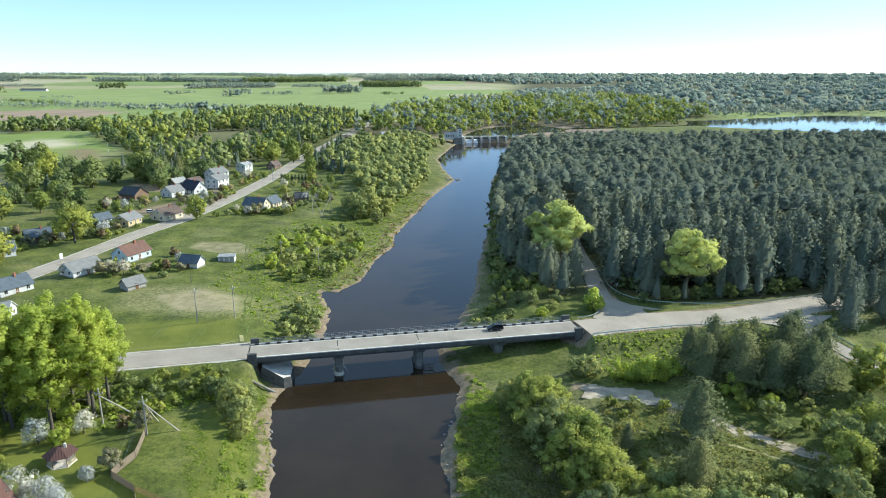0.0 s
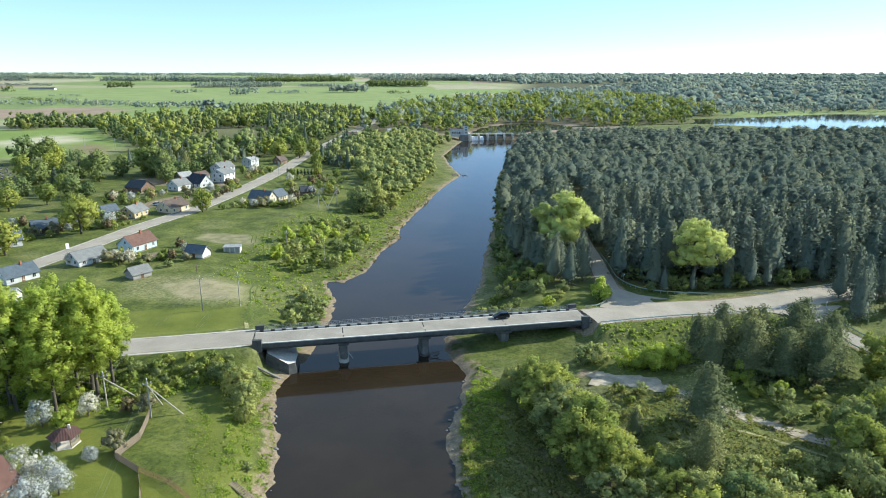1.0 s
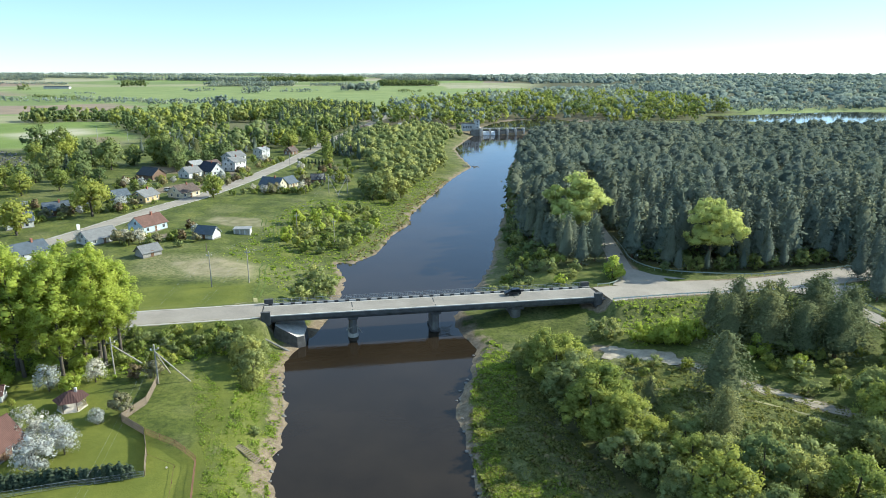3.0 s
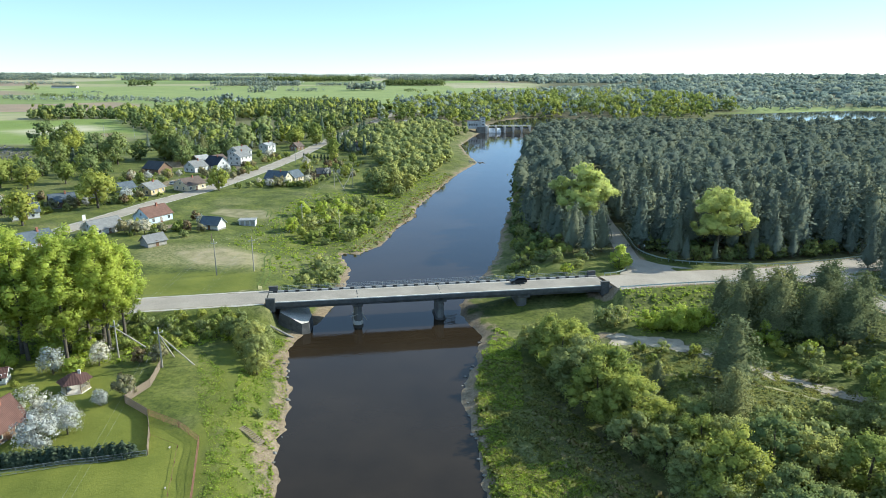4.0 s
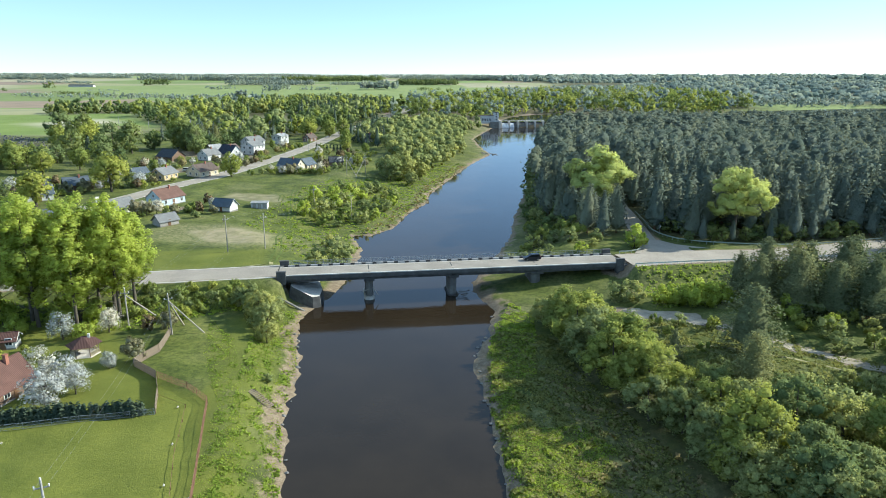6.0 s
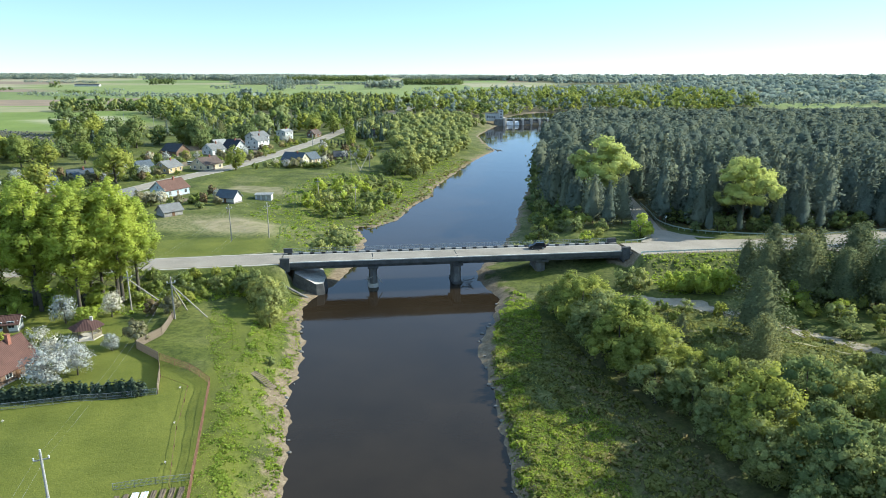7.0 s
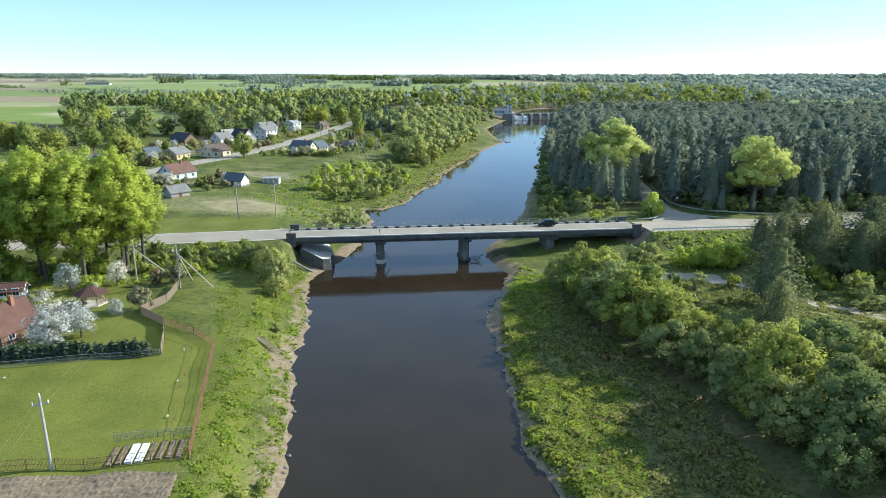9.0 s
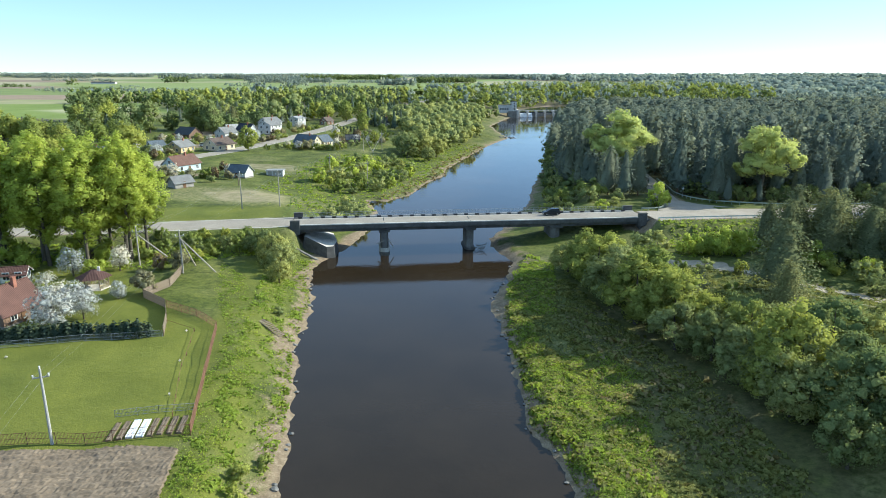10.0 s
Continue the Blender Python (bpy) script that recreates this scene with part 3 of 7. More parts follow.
def junction():
    """The flared mouths where the narrow roads meet the wide one."""
    bm = bmesh.new()
    for outline, z in (([(43, 174.5), (45.5, 181), (47.6, 190), (53.5, 192), (57.5, 186.5), (66, 182.5), (74, 181), (62, 174)], 6.80),
                       ([(88, 173.5), (96, 169.5), (98.8, 164), (104.8, 164), (108, 173), (122, 185.5), (104, 182)], 6.56)):
        vs = [bm.verts.new((x, y, z)) for x, y in outline]
        bm.faces.new(vs)
    for v in bm.verts:
        d, z = line_dist(np.array([v.co.x]), np.array([v.co.y]), ROADS["east"][0])
        v.co.z = float(z[0]) - 0.015 * float(d[0]) - 0.012
    bmesh.ops.triangulate(bm, faces=bm.faces[:])
    return part("road_junction", bm, ASPHALT)


tagged(junction(), "grey asphalt junction in dappled shade", "road", kind="structure")
PALE_EDGE = plain("road_edge_dust", (0.46, 0.42, 0.36), 0.95, 0.25, 0.4, 6.0)
for i, (key, a, b) in enumerate((("village", 3.95, 4.9), ("village", -4.9, -3.95), ("west", -5.4, -4.6), ("west", 4.6, 5.3), ("east", -6.3, -5.5))):
    V, q = ribbon(ROADS[key][0], [a, b], -0.012, 0.25)
    tagged(new("verge_%d" % (i + 1), mesh_np("verge", V, q, PALE_EDGE, True)), "pale dusty gravel verge", "verge", kind="structure")


# ---- trodden paths ----
PATH_DRY = plain("trodden_grass", (0.27, 0.25, 0.12), 0.95, 0.3, 0.5, 5.0)
PATH_DARK = plain("wheel_rut_grass", (0.085, 0.115, 0.022), 0.95, 0.3, 0.5, 5.0)


def path(n, pts, offs, width, mat, label, lift=0.05):
    c = smooth_line([(x, y, 0) for x, y in pts], 0.9)
    nr = side_normals(c)
    for o in offs:
        rows = []
        for k in (-0.5, 0.5):
            w = o + k * width * (1 + 0.35 * wobble(c[:, 0], c[:, 1], 5 + k))
            xy = c[:, :2] + nr * w[:, None]
            rows.append(np.column_stack([xy, height(xy[:, 0], xy[:, 1]) + lift]))
        V = np.stack(rows, 1)
        i = np.arange(len(c) * 2).reshape(-1, 2)
        q = np.stack([i[:-1, 0], i[:-1, 1], i[1:, 1], i[1:, 0]], 1)
        tagged(new("path_%d" % n, mesh_np("path", V.reshape(-1, 3), q, mat, True)), label, "path", kind="structure")


path(1, [(-57.5, 155.5), (-54.8, 158.2), (-54.0, 161.5), (-55.4, 166)], [0], 0.9, PATH_DRY, "pale dirt track turning off the road")
path(2, [(-55.2, 166), (-57.7, 180), (-62, 195), (-64.5, 212), (-68, 232), (-75, 256), (-79, 275)], [-0.8, 0.8], 0.45, PATH_DARK, "wheel ruts across the meadow")
path(6, [(-112, 262), (-96, 268), (-82, 262), (-78, 250)], [-0.8, 0.8], 0.4, PATH_DARK, "wheel ruts round the dry patch")
path(7, [(38, 120), (48, 117), (60, 112), (70, 104)], [0], 0.8, PATH_DRY, "dry trodden path in the meadow")


# ---- bridge ----
KERB_GREY = plain("kerb_worn_white", (0.40, 0.39, 0.37), 0.8, 0.2, 0.8, 12.0, relief=0.004)
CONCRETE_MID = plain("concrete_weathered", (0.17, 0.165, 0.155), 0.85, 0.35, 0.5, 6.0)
DECK = 7.25
BRIDGE_AT, BRIDGE_TURN, BRIDGE_LEN = (-47.8, 146.3), math.atan2(17.5, 85.6), 87.4
bridge = tagged(empty("road_bridge", (*BRIDGE_AT, 0), BRIDGE_TURN), "long grey concrete road bridge on wall piers over the river", "bridge")


def bridge_parts():
    L, W = BRIDGE_LEN, 9.6
    piers = (22.0, 43.0, 64.5)
    part("deck", box(bmesh.new(), 0, L, 0, W, 6.72, 7.16, 0.04), CONCRETE, bridge)
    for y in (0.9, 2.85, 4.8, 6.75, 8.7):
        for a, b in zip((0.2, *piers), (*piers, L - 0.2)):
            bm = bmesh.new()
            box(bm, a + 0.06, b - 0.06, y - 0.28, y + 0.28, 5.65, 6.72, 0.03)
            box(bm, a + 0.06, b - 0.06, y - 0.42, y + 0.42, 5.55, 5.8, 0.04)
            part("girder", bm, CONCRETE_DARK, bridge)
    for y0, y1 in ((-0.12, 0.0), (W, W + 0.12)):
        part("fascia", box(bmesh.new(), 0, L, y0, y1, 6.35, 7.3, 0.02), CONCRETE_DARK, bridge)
    for i, (a, b) in enumerate(zip((0, *piers), (*piers, L))):
        part("road_surface", box(bmesh.new(), a + 0.12, b - 0.12, 0.5, 7.95, 7.16, 7.25), ASPHALT_DECK, bridge)
    for s in piers:
        part("expansion_joint", box(bmesh.new(), s - 0.12, s + 0.12, 0.5, 7.95, 7.16, 7.235), BLACK_PAINT, bridge)
        part("joint_stain", box(bmesh.new(), s - 0.45, s + 0.4, 2.1, 3.4, 7.25, 7.256), ASPHALT, bridge)
    part("near_kerb", box(bmesh.new(), 0.3, L - 0.3, 0.0, 0.38, 7.16, 7.5, 0.03), CONCRETE_PALE, bridge, "pale concrete kerb beam")
    part("footway", box(bmesh.new(), 0, L, 8.34, W, 7.16, 7.36, 0.02), CONCRETE, bridge)
    part("dust_strip", box(bmesh.new(), 0.2, L - 0.2, 0.38, 1.0, 7.25, 7.262), PALE_EDGE, bridge)
    part("dust_strip", box(bmesh.new(), 0.2, L - 0.2, 7.3, 7.95, 7.25, 7.262), PALE_EDGE, bridge)
    white = bpy.data.meshes.new("kerb_white")
    bm = box(bmesh.new(), -0.86, 0.86, -0.17, 0.17, 0, 0.5, 0.03)
    bm.to_mesh(white)
    bm.free()
    white.materials.append(KERB_GREY)
    black = bpy.data.meshes.new("kerb_black")
    bm = box(bmesh.new(), -0.5, 0.5, -0.19, 0.19, 0, 0.52, 0.03)
    bm.to_mesh(black)
    bm.free()
    black.materials.append(BLACK_PAINT)
    x = 1.6
    while x < L - 1.5:
        shared("kerb_block", black, bridge, (x, 8.15, 7.16))
        if x + 1.37 < L - 2:
            shared("kerb_block", white, bridge, (x + 1.37, 8.15, 7.16))
        x += 2.76
    # railing on the far side
    rail = place(empty("railing"), bridge)
    post = bpy.data.meshes.new("post")
    bm = box(bmesh.new(), -0.04, 0.04, -0.04, 0.04, 0, 1.1, 0.01)
    bm.to_mesh(post)
    bm.free()
    post.materials.append(STEEL)
    for i in range(44):
        shared("post", post, rail, (0.8 + i * 2.0, 9.45, 7.36))
    for z in (7.62, 8.0, 8.44):
        part("bar", box(bmesh.new(), 0.8, 86.8, 9.42, 9.48, z, z + 0.05), STEEL, rail)
    bm = bmesh.new()
    for i in range(215):
        xx = 1.0 + i * 0.4
        box(bm, xx - 0.012, xx + 0.012, 9.44, 9.46, 7.66, 8.44)
    part("infill", bm, STEEL, rail)
    # end pillars
    for x, y in ((0, -0.35), (L - 2.2, -0.35), (0, W - 0.45), (L - 2.2, W - 0.45)):
        bm = box(bmesh.new(), x, x + 2.2, y, y + 0.8, 5.2, 8.35, 0.05)
        box(bm, x - 0.06, x + 2.26, y - 0.06, y + 0.86, 8.35, 8.5, 0.03)
        part("end_pillar", bm, CONCRETE_DARK, bridge)
    # piers
    for k, s in enumerate(piers):
        pier = part("pier", bmesh.new(), CONCRETE, bridge)
        t = 0.95 if k < 2 else 1.3
        bm = bmesh.new()
        outline = [(s - t, 2.2), (s - t * 0.7, 1.55), (s, 1.25), (s + t * 0.7, 1.55), (s + t, 2.2), (s + t, 7.4), (s + t * 0.7, 8.05), (s, 8.35), (s - t * 0.7, 8.05), (s - t, 7.4)]
        prism(bm, outline, -2.2, 5.0)
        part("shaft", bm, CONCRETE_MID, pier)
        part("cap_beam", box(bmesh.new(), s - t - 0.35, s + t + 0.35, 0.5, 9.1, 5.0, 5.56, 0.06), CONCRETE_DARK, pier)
        if k < 2:
            c = [(s + (ox - s) * 1.35, 4.8 + (oy - 4.8) * 1.12) for ox, oy in outline]
            part("footing", prism(bmesh.new(), c, -2.2, 0.9 if k == 0 else 0.4), CONCRETE_PALE if k == 0 else CONCRETE_DARK, pier)
    # driftwood caught on the piers
    bm = bmesh.new()
    tube(bm, (20.2, 0.9, 2.2), (21.9, 1.0, 2.9), 0.14, 0.08, 6)
    tube(bm, (22.9, 0.9, 3.3), (24.2, 0.8, 1.2), 0.16, 0.07, 6)
    part("driftwood", bm, WOOD_POLE, bridge, "bleached driftwood beams caught on a pier")
    bm = bmesh.new()
    r = random.Random(4)
    for _ in range(26):
        a = Vector((44.0 + r.uniform(-0.6, 2.6), 0.9 + r.uniform(-0.5, 0.8), r.uniform(0.1, 1.3)))
        tube(bm, a, a + Vector((r.uniform(-1.2, 1.6), r.uniform(-0.8, 0.8), r.uniform(-0.3, 0.9))), 0.07, 0.03, 5)
    part("driftwood", bm, BARK, bridge, "dark tangle of drifted branches on a pier")
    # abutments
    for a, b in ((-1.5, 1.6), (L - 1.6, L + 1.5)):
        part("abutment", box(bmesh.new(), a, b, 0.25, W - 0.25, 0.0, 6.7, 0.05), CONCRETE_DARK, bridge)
    # sloping concrete apron below the left end: a raised block with battered sides, darkened for shade and stains, and
    # a pale top
    bm = bmesh.new()
    lo = [bm.verts.new(p) for p in ((1.6, 0.4, -1.0), (8.4, -3.4, -1.0), (10.4, -2.6, -1.0), (11.0, 3.0, -1.0), (9.8, 11.0, -1.0), (1.0, 11.2, -1.0))]
    hi = [bm.verts.new(p) for p in ((3.2, 0.6, 4.6), (8.4, -2.9, 2.7), (10.0, -2.2, 2.7), (10.6, 3.0, 2.75), (9.4, 10.4, 2.8), (3.0, 10.2, 4.8))]
    bm.faces.new(hi)
    for i in range(6):
        bm.faces.new((lo[i], lo[(i + 1) % 6], hi[(i + 1) % 6], hi[i]))
    bm.faces.ensure_lookup_table()
    top = bmesh.new()
    vs = [top.verts.new(v.co + Vector((0, 0, 0.02))) for v in hi]
    top.faces.new(vs)
    lower = [top.verts.new(v.co - Vector((0, 0, 0.25))) for v in hi]
    for i in range(6):
        top.faces.new((lower[i], lower[(i + 1) % 6], vs[(i + 1) % 6], vs[i]))
    # the walls' dark concrete holds their shade as well as stains
    apron = part("apron", bm, CONCRETE_DARK, bridge, "quay wall darkened for shade and stains, with a pale sloping top")
    part("apron_top", top, CONCRETE_PALE, apron, "pale sloping concrete slab")
    bm = bmesh.new()
    for p, q, r0 in (((-3.4, -2.3, 5.2), (6.5, -5.4, 0.2), 0.32), ((-2.2, -1.2, 5.6), (1.3, -0.4, 5.2), 0.3)):
        tube(bm, p, q, r0, r0, 6)
    part("apron_rim", bm, CONCRETE, bridge)
    # right: curved edge beam on the slope
    bm = bmesh.new()
    prev = None
    for i in range(9):
        a = i / 8 * 1.5
        p = (L + 1.5 + 4.2 * math.sin(a), -0.6 - 4.5 * (1 - math.cos(a)) * 1.1, 6.4 - 3.4 * i / 8)
        if prev:
            tube(bm, prev, p, 0.2, 0.2, 6)
        prev = p
    part("slope_edge", bm, CONCRETE, bridge)


bridge_parts()


def offset_line(pts, off, gap=3.0):
    c = smooth_line(pts, gap)
    n = side_normals(c)
    return np.column_stack([c[:, :2] + n * off, c[:, 2]])


RAIL_GREEN = plain("rail_paint_pale_green", (0.33, 0.38, 0.34), 0.5, 0.15, 1.0, 15.0, 0.3, relief=0.002)
RAIL_WHITE = plain("rail_paint_white", (0.72, 0.72, 0.70), 0.5, 0.1, 1.0, 15.0, 0.1, relief=0.002)


def guardrail(line, mat, label, gap=2.0):
    """A folded steel beam on posts along a line of points."""
    line = np.asarray(line, float)
    d = np.concatenate([[0], np.cumsum(np.linalg.norm(np.diff(line[:, :2], axis=0), axis=1))])
    g = tagged(empty("guardrail", tuple(line[0])), label, "guardrail")
    o = line[0]
    post = bpy.data.meshes.new("post")
    bm = box(bmesh.new(), -0.06, 0.06, -0.06, 0.06, -0.3, 0.75)
    bm.to_mesh(post)
    bm.free()
    post.materials.append(mat)
    for s in np.arange(0, d[-1], gap):
        p = [np.interp(s, d, line[:, k]) for k in range(3)]
        shared("post", post, g, tuple(np.array(p) - o))
    n = side_normals(line)
    prof = [(0.07, 0.42), (0.14, 0.5), (0.07, 0.58), (0.14, 0.66), (0.07, 0.76), (0.04, 0.76), (0.04, 0.42)]
    V = np.stack([np.column_stack([line[:, :2] - o[:2] + n * a, line[:, 2] - o[2] + b]) for a, b in prof], 1)
    k, m = V.shape[:2]
    i = np.arange(k * m).reshape(k, m)
    j = np.roll(i, -1, 1)
    q = np.stack([i[:-1].ravel(), i[1:].ravel(), j[1:].ravel(), j[:-1].ravel()], 1)
    shared("beam", mesh_np("beam", V.reshape(-1, 3), q, mat), g)
    return g


guardrail([p for p in offset_line(ROADS["east"][0], -6.0) if p[0] < 97], RAIL_WHITE, "low white steel guardrail along the road edge")
guardrail(smooth_line([(56, 232, 6.5), (55.5, 215, 6.55), (54.8, 203, 6.6), (57, 194.5, 6.7), (62, 189.3, 6.75), (72, 187, 6.7), (90, 186.5, 6.65), (108, 191.5, 6.6), (124, 197.5, 6.6)]), RAIL_GREEN,
          "pale green steel guardrail curving round the junction")
guardrail(smooth_line([(38.5, 173.0, 7.3), (42, 174.6, 7.1), (45.6, 178.5, 6.9), (46.8, 184, 6.75), (46.9, 190, 6.65)]), RAIL_GREEN, "pale green steel guardrail curving off the bridge")
guardrail(smooth_line([(121, 184.5, 6.6), (112, 181.5, 6.55), (107.5, 175, 6.4), (106, 166, 6.0), (109, 152, 5.3), (113, 138, 4.9), (121, 113, 4.4)]), RAIL_GREEN, "pale green steel guardrail down the side road")
guardrail(smooth_line([(98, 170.5, 6.4), (99.0, 160, 5.8), (103, 145, 5.2), (107, 131, 4.8)]), RAIL_GREEN, "pale green steel guardrail on the outer side of the side road")


# ---- plants ----
def unit(v):
    return v / np.maximum(np.linalg.norm(v, axis=-1, keepdims=True), 1e-9)


def cards(P, N, S, r, shade=None):
    """Small bent leaf clusters at points P, facing N, of size S: two triangles each with uneven corners, shaded along `shade`."""
    n = len(P)
    N = unit(N)
    T = unit(np.cross(N, r.normal(size=(n, 3))))
    B = np.cross(N, T)
    S = np.broadcast_to(np.asarray(S, float), (n,))[:, None]
    V = np.empty((n, 4, 3))
    for k, (a, b) in enumerate(((-1, -0.15), (0.1, -0.75), (1, 0.1), (-0.1, 0.8))):
        V[:, k] = P + (T * a * r.uniform(0.6, 1.15, (n, 1)) + B * b * r.uniform(0.6, 1.2, (n, 1)) + N * r.uniform(-0.25, 0.25, (n, 1))) * S
    q = np.arange(4 * n).reshape(n, 4)
    M = np.repeat(unit(N if shade is None else shade), 4, 0)
    return V.reshape(-1, 3), np.concatenate([q[:, [0, 1, 2]], q[:, [0, 2, 3]]]), M


G = (1 + 5 ** 0.5) / 2
ICO_V = unit(np.array([(-1, G, 0), (1, G, 0), (-1, -G, 0), (1, -G, 0), (0, -1, G), (0, 1, G), (0, -1, -G), (0, 1, -G), (G, 0, -1), (G, 0, 1), (-G, 0, -1), (-G, 0, 1)]))
ICO_F = np.array([(0, 11, 5), (0, 5, 1), (0, 1, 7), (0, 7, 10), (0, 10, 11), (1, 5, 9), (5, 11, 4), (11, 10, 2), (10, 7, 6), (7, 1, 8), (3, 9, 4), (3, 4, 2), (3, 2, 6), (3, 6, 8), (3, 8, 9), (4, 9, 5), (2, 4, 11), (6, 2, 10), (8, 6, 7), (9, 8, 1)])


OCT_V = np.array([(1, 0, 0), (-1, 0, 0), (0, 1, 0), (0, -1, 0), (0, 0, 1), (0, 0, -1)], float)
OCT_F = np.array([(0, 2, 4), (2, 1, 4), (1, 3, 4), (3, 0, 4), (2, 0, 5), (1, 2, 5), (3, 1, 5), (0, 3, 5)])


def lumps(C, R, r, squash=0.85, small=False, hub=None):
    """Uneven leafy lumps: the dense insides of boughs."""
    C, R = np.asarray(C), np.asarray(R)
    bv, bf = (OCT_V, OCT_F) if small else (ICO_V, ICO_F)
    n = len(bv)
    V = C[:, None] + bv[None] * R[:, None, None] * r.uniform(0.55, 1.35, (len(C), n, 1)) * np.array([1, 1, squash])
    F = bf[None] + (np.arange(len(C)) * n)[:, None, None]
    M = np.broadcast_to(bv[None], V.shape) + (0 if hub is None else 0.6 * unit(C - hub)[:, None])
    return V.reshape(-1, 3), F.reshape(-1, 3), unit(M).reshape(-1, 3)


def spindle(radius, z0, z1, r, seg=7, rings=6):
    """A closed uneven body of turning: the dense inside of a conifer."""
    V, M = [], []
    for k in range(rings + 1):
        u = k / rings
        q = radius(u) if 0 < k < rings else 0.05
        for i in range(seg):
            a = (i + 0.5 * (k % 2)) * 2 * math.pi / seg
            w = q * r.uniform(0.72, 1.2)
            V.append((math.cos(a) * w, math.sin(a) * w, z0 + (z1 - z0) * u))
            M.append((math.cos(a) * 0.8, math.sin(a) * 0.8, 0.7 + u))
    i = np.arange(rings * seg)
    j = i - i % seg + (i + 1) % seg
    return np.array(V), np.concatenate([np.stack([i, j, j + seg], 1), np.stack([i, j + seg, i + seg], 1)]), unit(np.array(M))


def limb_np(a, b, r0, r1, seg=6):
    a, b = np.array(a, float), np.array(b, float)
    d = unit(b - a)
    u = unit(np.cross(d, [0.3, 0.9, 0.2]))
    w = np.cross(d, u)
    an = np.arange(seg) / seg * 2 * math.pi
    ring = np.cos(an)[:, None] * u + np.sin(an)[:, None] * w
    V = np.vstack([a + ring * r0, b + ring * r1])
    i = np.arange(seg)
    j = (i + 1) % seg
    return V, np.concatenate([np.stack([i, j, j + seg], 1), np.stack([i, j + seg, i + seg], 1)])


def join_np(parts):
    """Joins meshes given as vertices, faces and, where they have them, normals."""
    F, n = [], 0
    for p in parts:
        F.append(p[1] + n)
        n += len(p[0])
    return (np.vstack([p[0] for p in parts]), np.vstack(F), *[np.vstack([p[k] for p in parts]) for k in range(2, len(parts[0]))])


def trunk_np(h, r, lean, seed, limbs=6, crown_from=0.35, spread=2.0, seg=7):
    """A tapered, slightly crooked trunk with limbs."""
    r_ = np.random.default_rng(seed)
    pts = [np.array([lean * k * k / 16 + r_.uniform(-0.08, 0.08) * (k > 0) * h / 12, r_.uniform(-0.08, 0.08) * (k > 0) * h / 12, h * k / 4 - 0.3 * (k == 0)]) for k in range(5)]
    rad = [r * 1.25, r * 0.9, r * 0.7, r * 0.45, r * 0.12]
    out = [limb_np(pts[k], pts[k + 1], rad[k], rad[k + 1], seg) for k in range(4)]
    for k in range(limbs):
        u = crown_from + (0.9 - crown_from) * k / max(1, limbs)
        z = u * h
        a = k * 2.4 + r_.uniform(-0.4, 0.4)
        base = np.array([np.interp(z, [p[2] for p in pts], [p[0] for p in pts]), np.interp(z, [p[2] for p in pts], [p[1] for p in pts]), z])
        ln = spread * (1.1 - 0.6 * u) * r_.uniform(0.7, 1.1)
        tip = base + np.array([math.cos(a) * ln, math.sin(a) * ln, ln * r_.uniform(0.5, 1.0)])
        out.append(limb_np(base, tip, r * 0.35 * (1.1 - u), r * 0.06, 5))
    return join_np(out)


def broad_np(h, rx, base, seed, clumps=26, per=90, size=0.42, top=1.0, flat=0.6, droop=0.0, core=0.68, rag=0.6, small=False, bough=(0.26, 0.46)):
    """The crown of a broad-leaved tree: leaf clusters on many overlapping boughs, with gaps between."""
    r = np.random.default_rng(seed)
    P, N, S, SH, CC, CR = [], [], [], [], [], []
    rz = (h - base) / 2
    hub = np.array([0, 0, base + rz * 0.8])
    for k in range(clumps):
        d = unit(r.normal(size=3))
        q = r.uniform(0.25, 0.95) ** 0.55
        u = d[2] * q
        wide = math.sqrt(max(0.05, 1 - (max(u, 0) ** 2) * top)) if u > 0 else (1 - 0.35 * u * u)
        c = np.array([d[0] * q * rx * wide, d[1] * q * rx * wide, base + rz + u * rz])
        cr = rx * r.uniform(*bough)
        n = int(per * r.uniform(0.7, 1.3))
        out = unit(c - hub)
        dirs = unit(r.normal(size=(n, 3)) + np.array([0, 0, 0.2]) + 0.55 * out)
        rad = cr * r.uniform(0.62, 1.08, (n, 1))
        rad[::6] *= r.uniform(1.05, 1.3, (len(rad[::6]), 1))
        CC.append(c)
        CR.append(cr * core)
        pts = c + dirs * rad * np.array([1, 1, flat + 0.25])
        if droop:
            pts[:, 2] -= droop * (rad[:, 0] / cr) ** 2 * r.uniform(0, 1, n)
        P.append(pts)
        N.append(dirs + rag * r.normal(size=(n, 3)))
        SH.append(0.7 * dirs + 0.65 * out + 0.24 * r.normal(size=(n, 3)))
        S.append(size * r.uniform(0.6, 1.3, n))
    return join_np([cards(np.vstack(P), np.vstack(N), np.concatenate(S), r, np.vstack(SH)), lumps(CC, CR, r, 0.85, small, hub)])


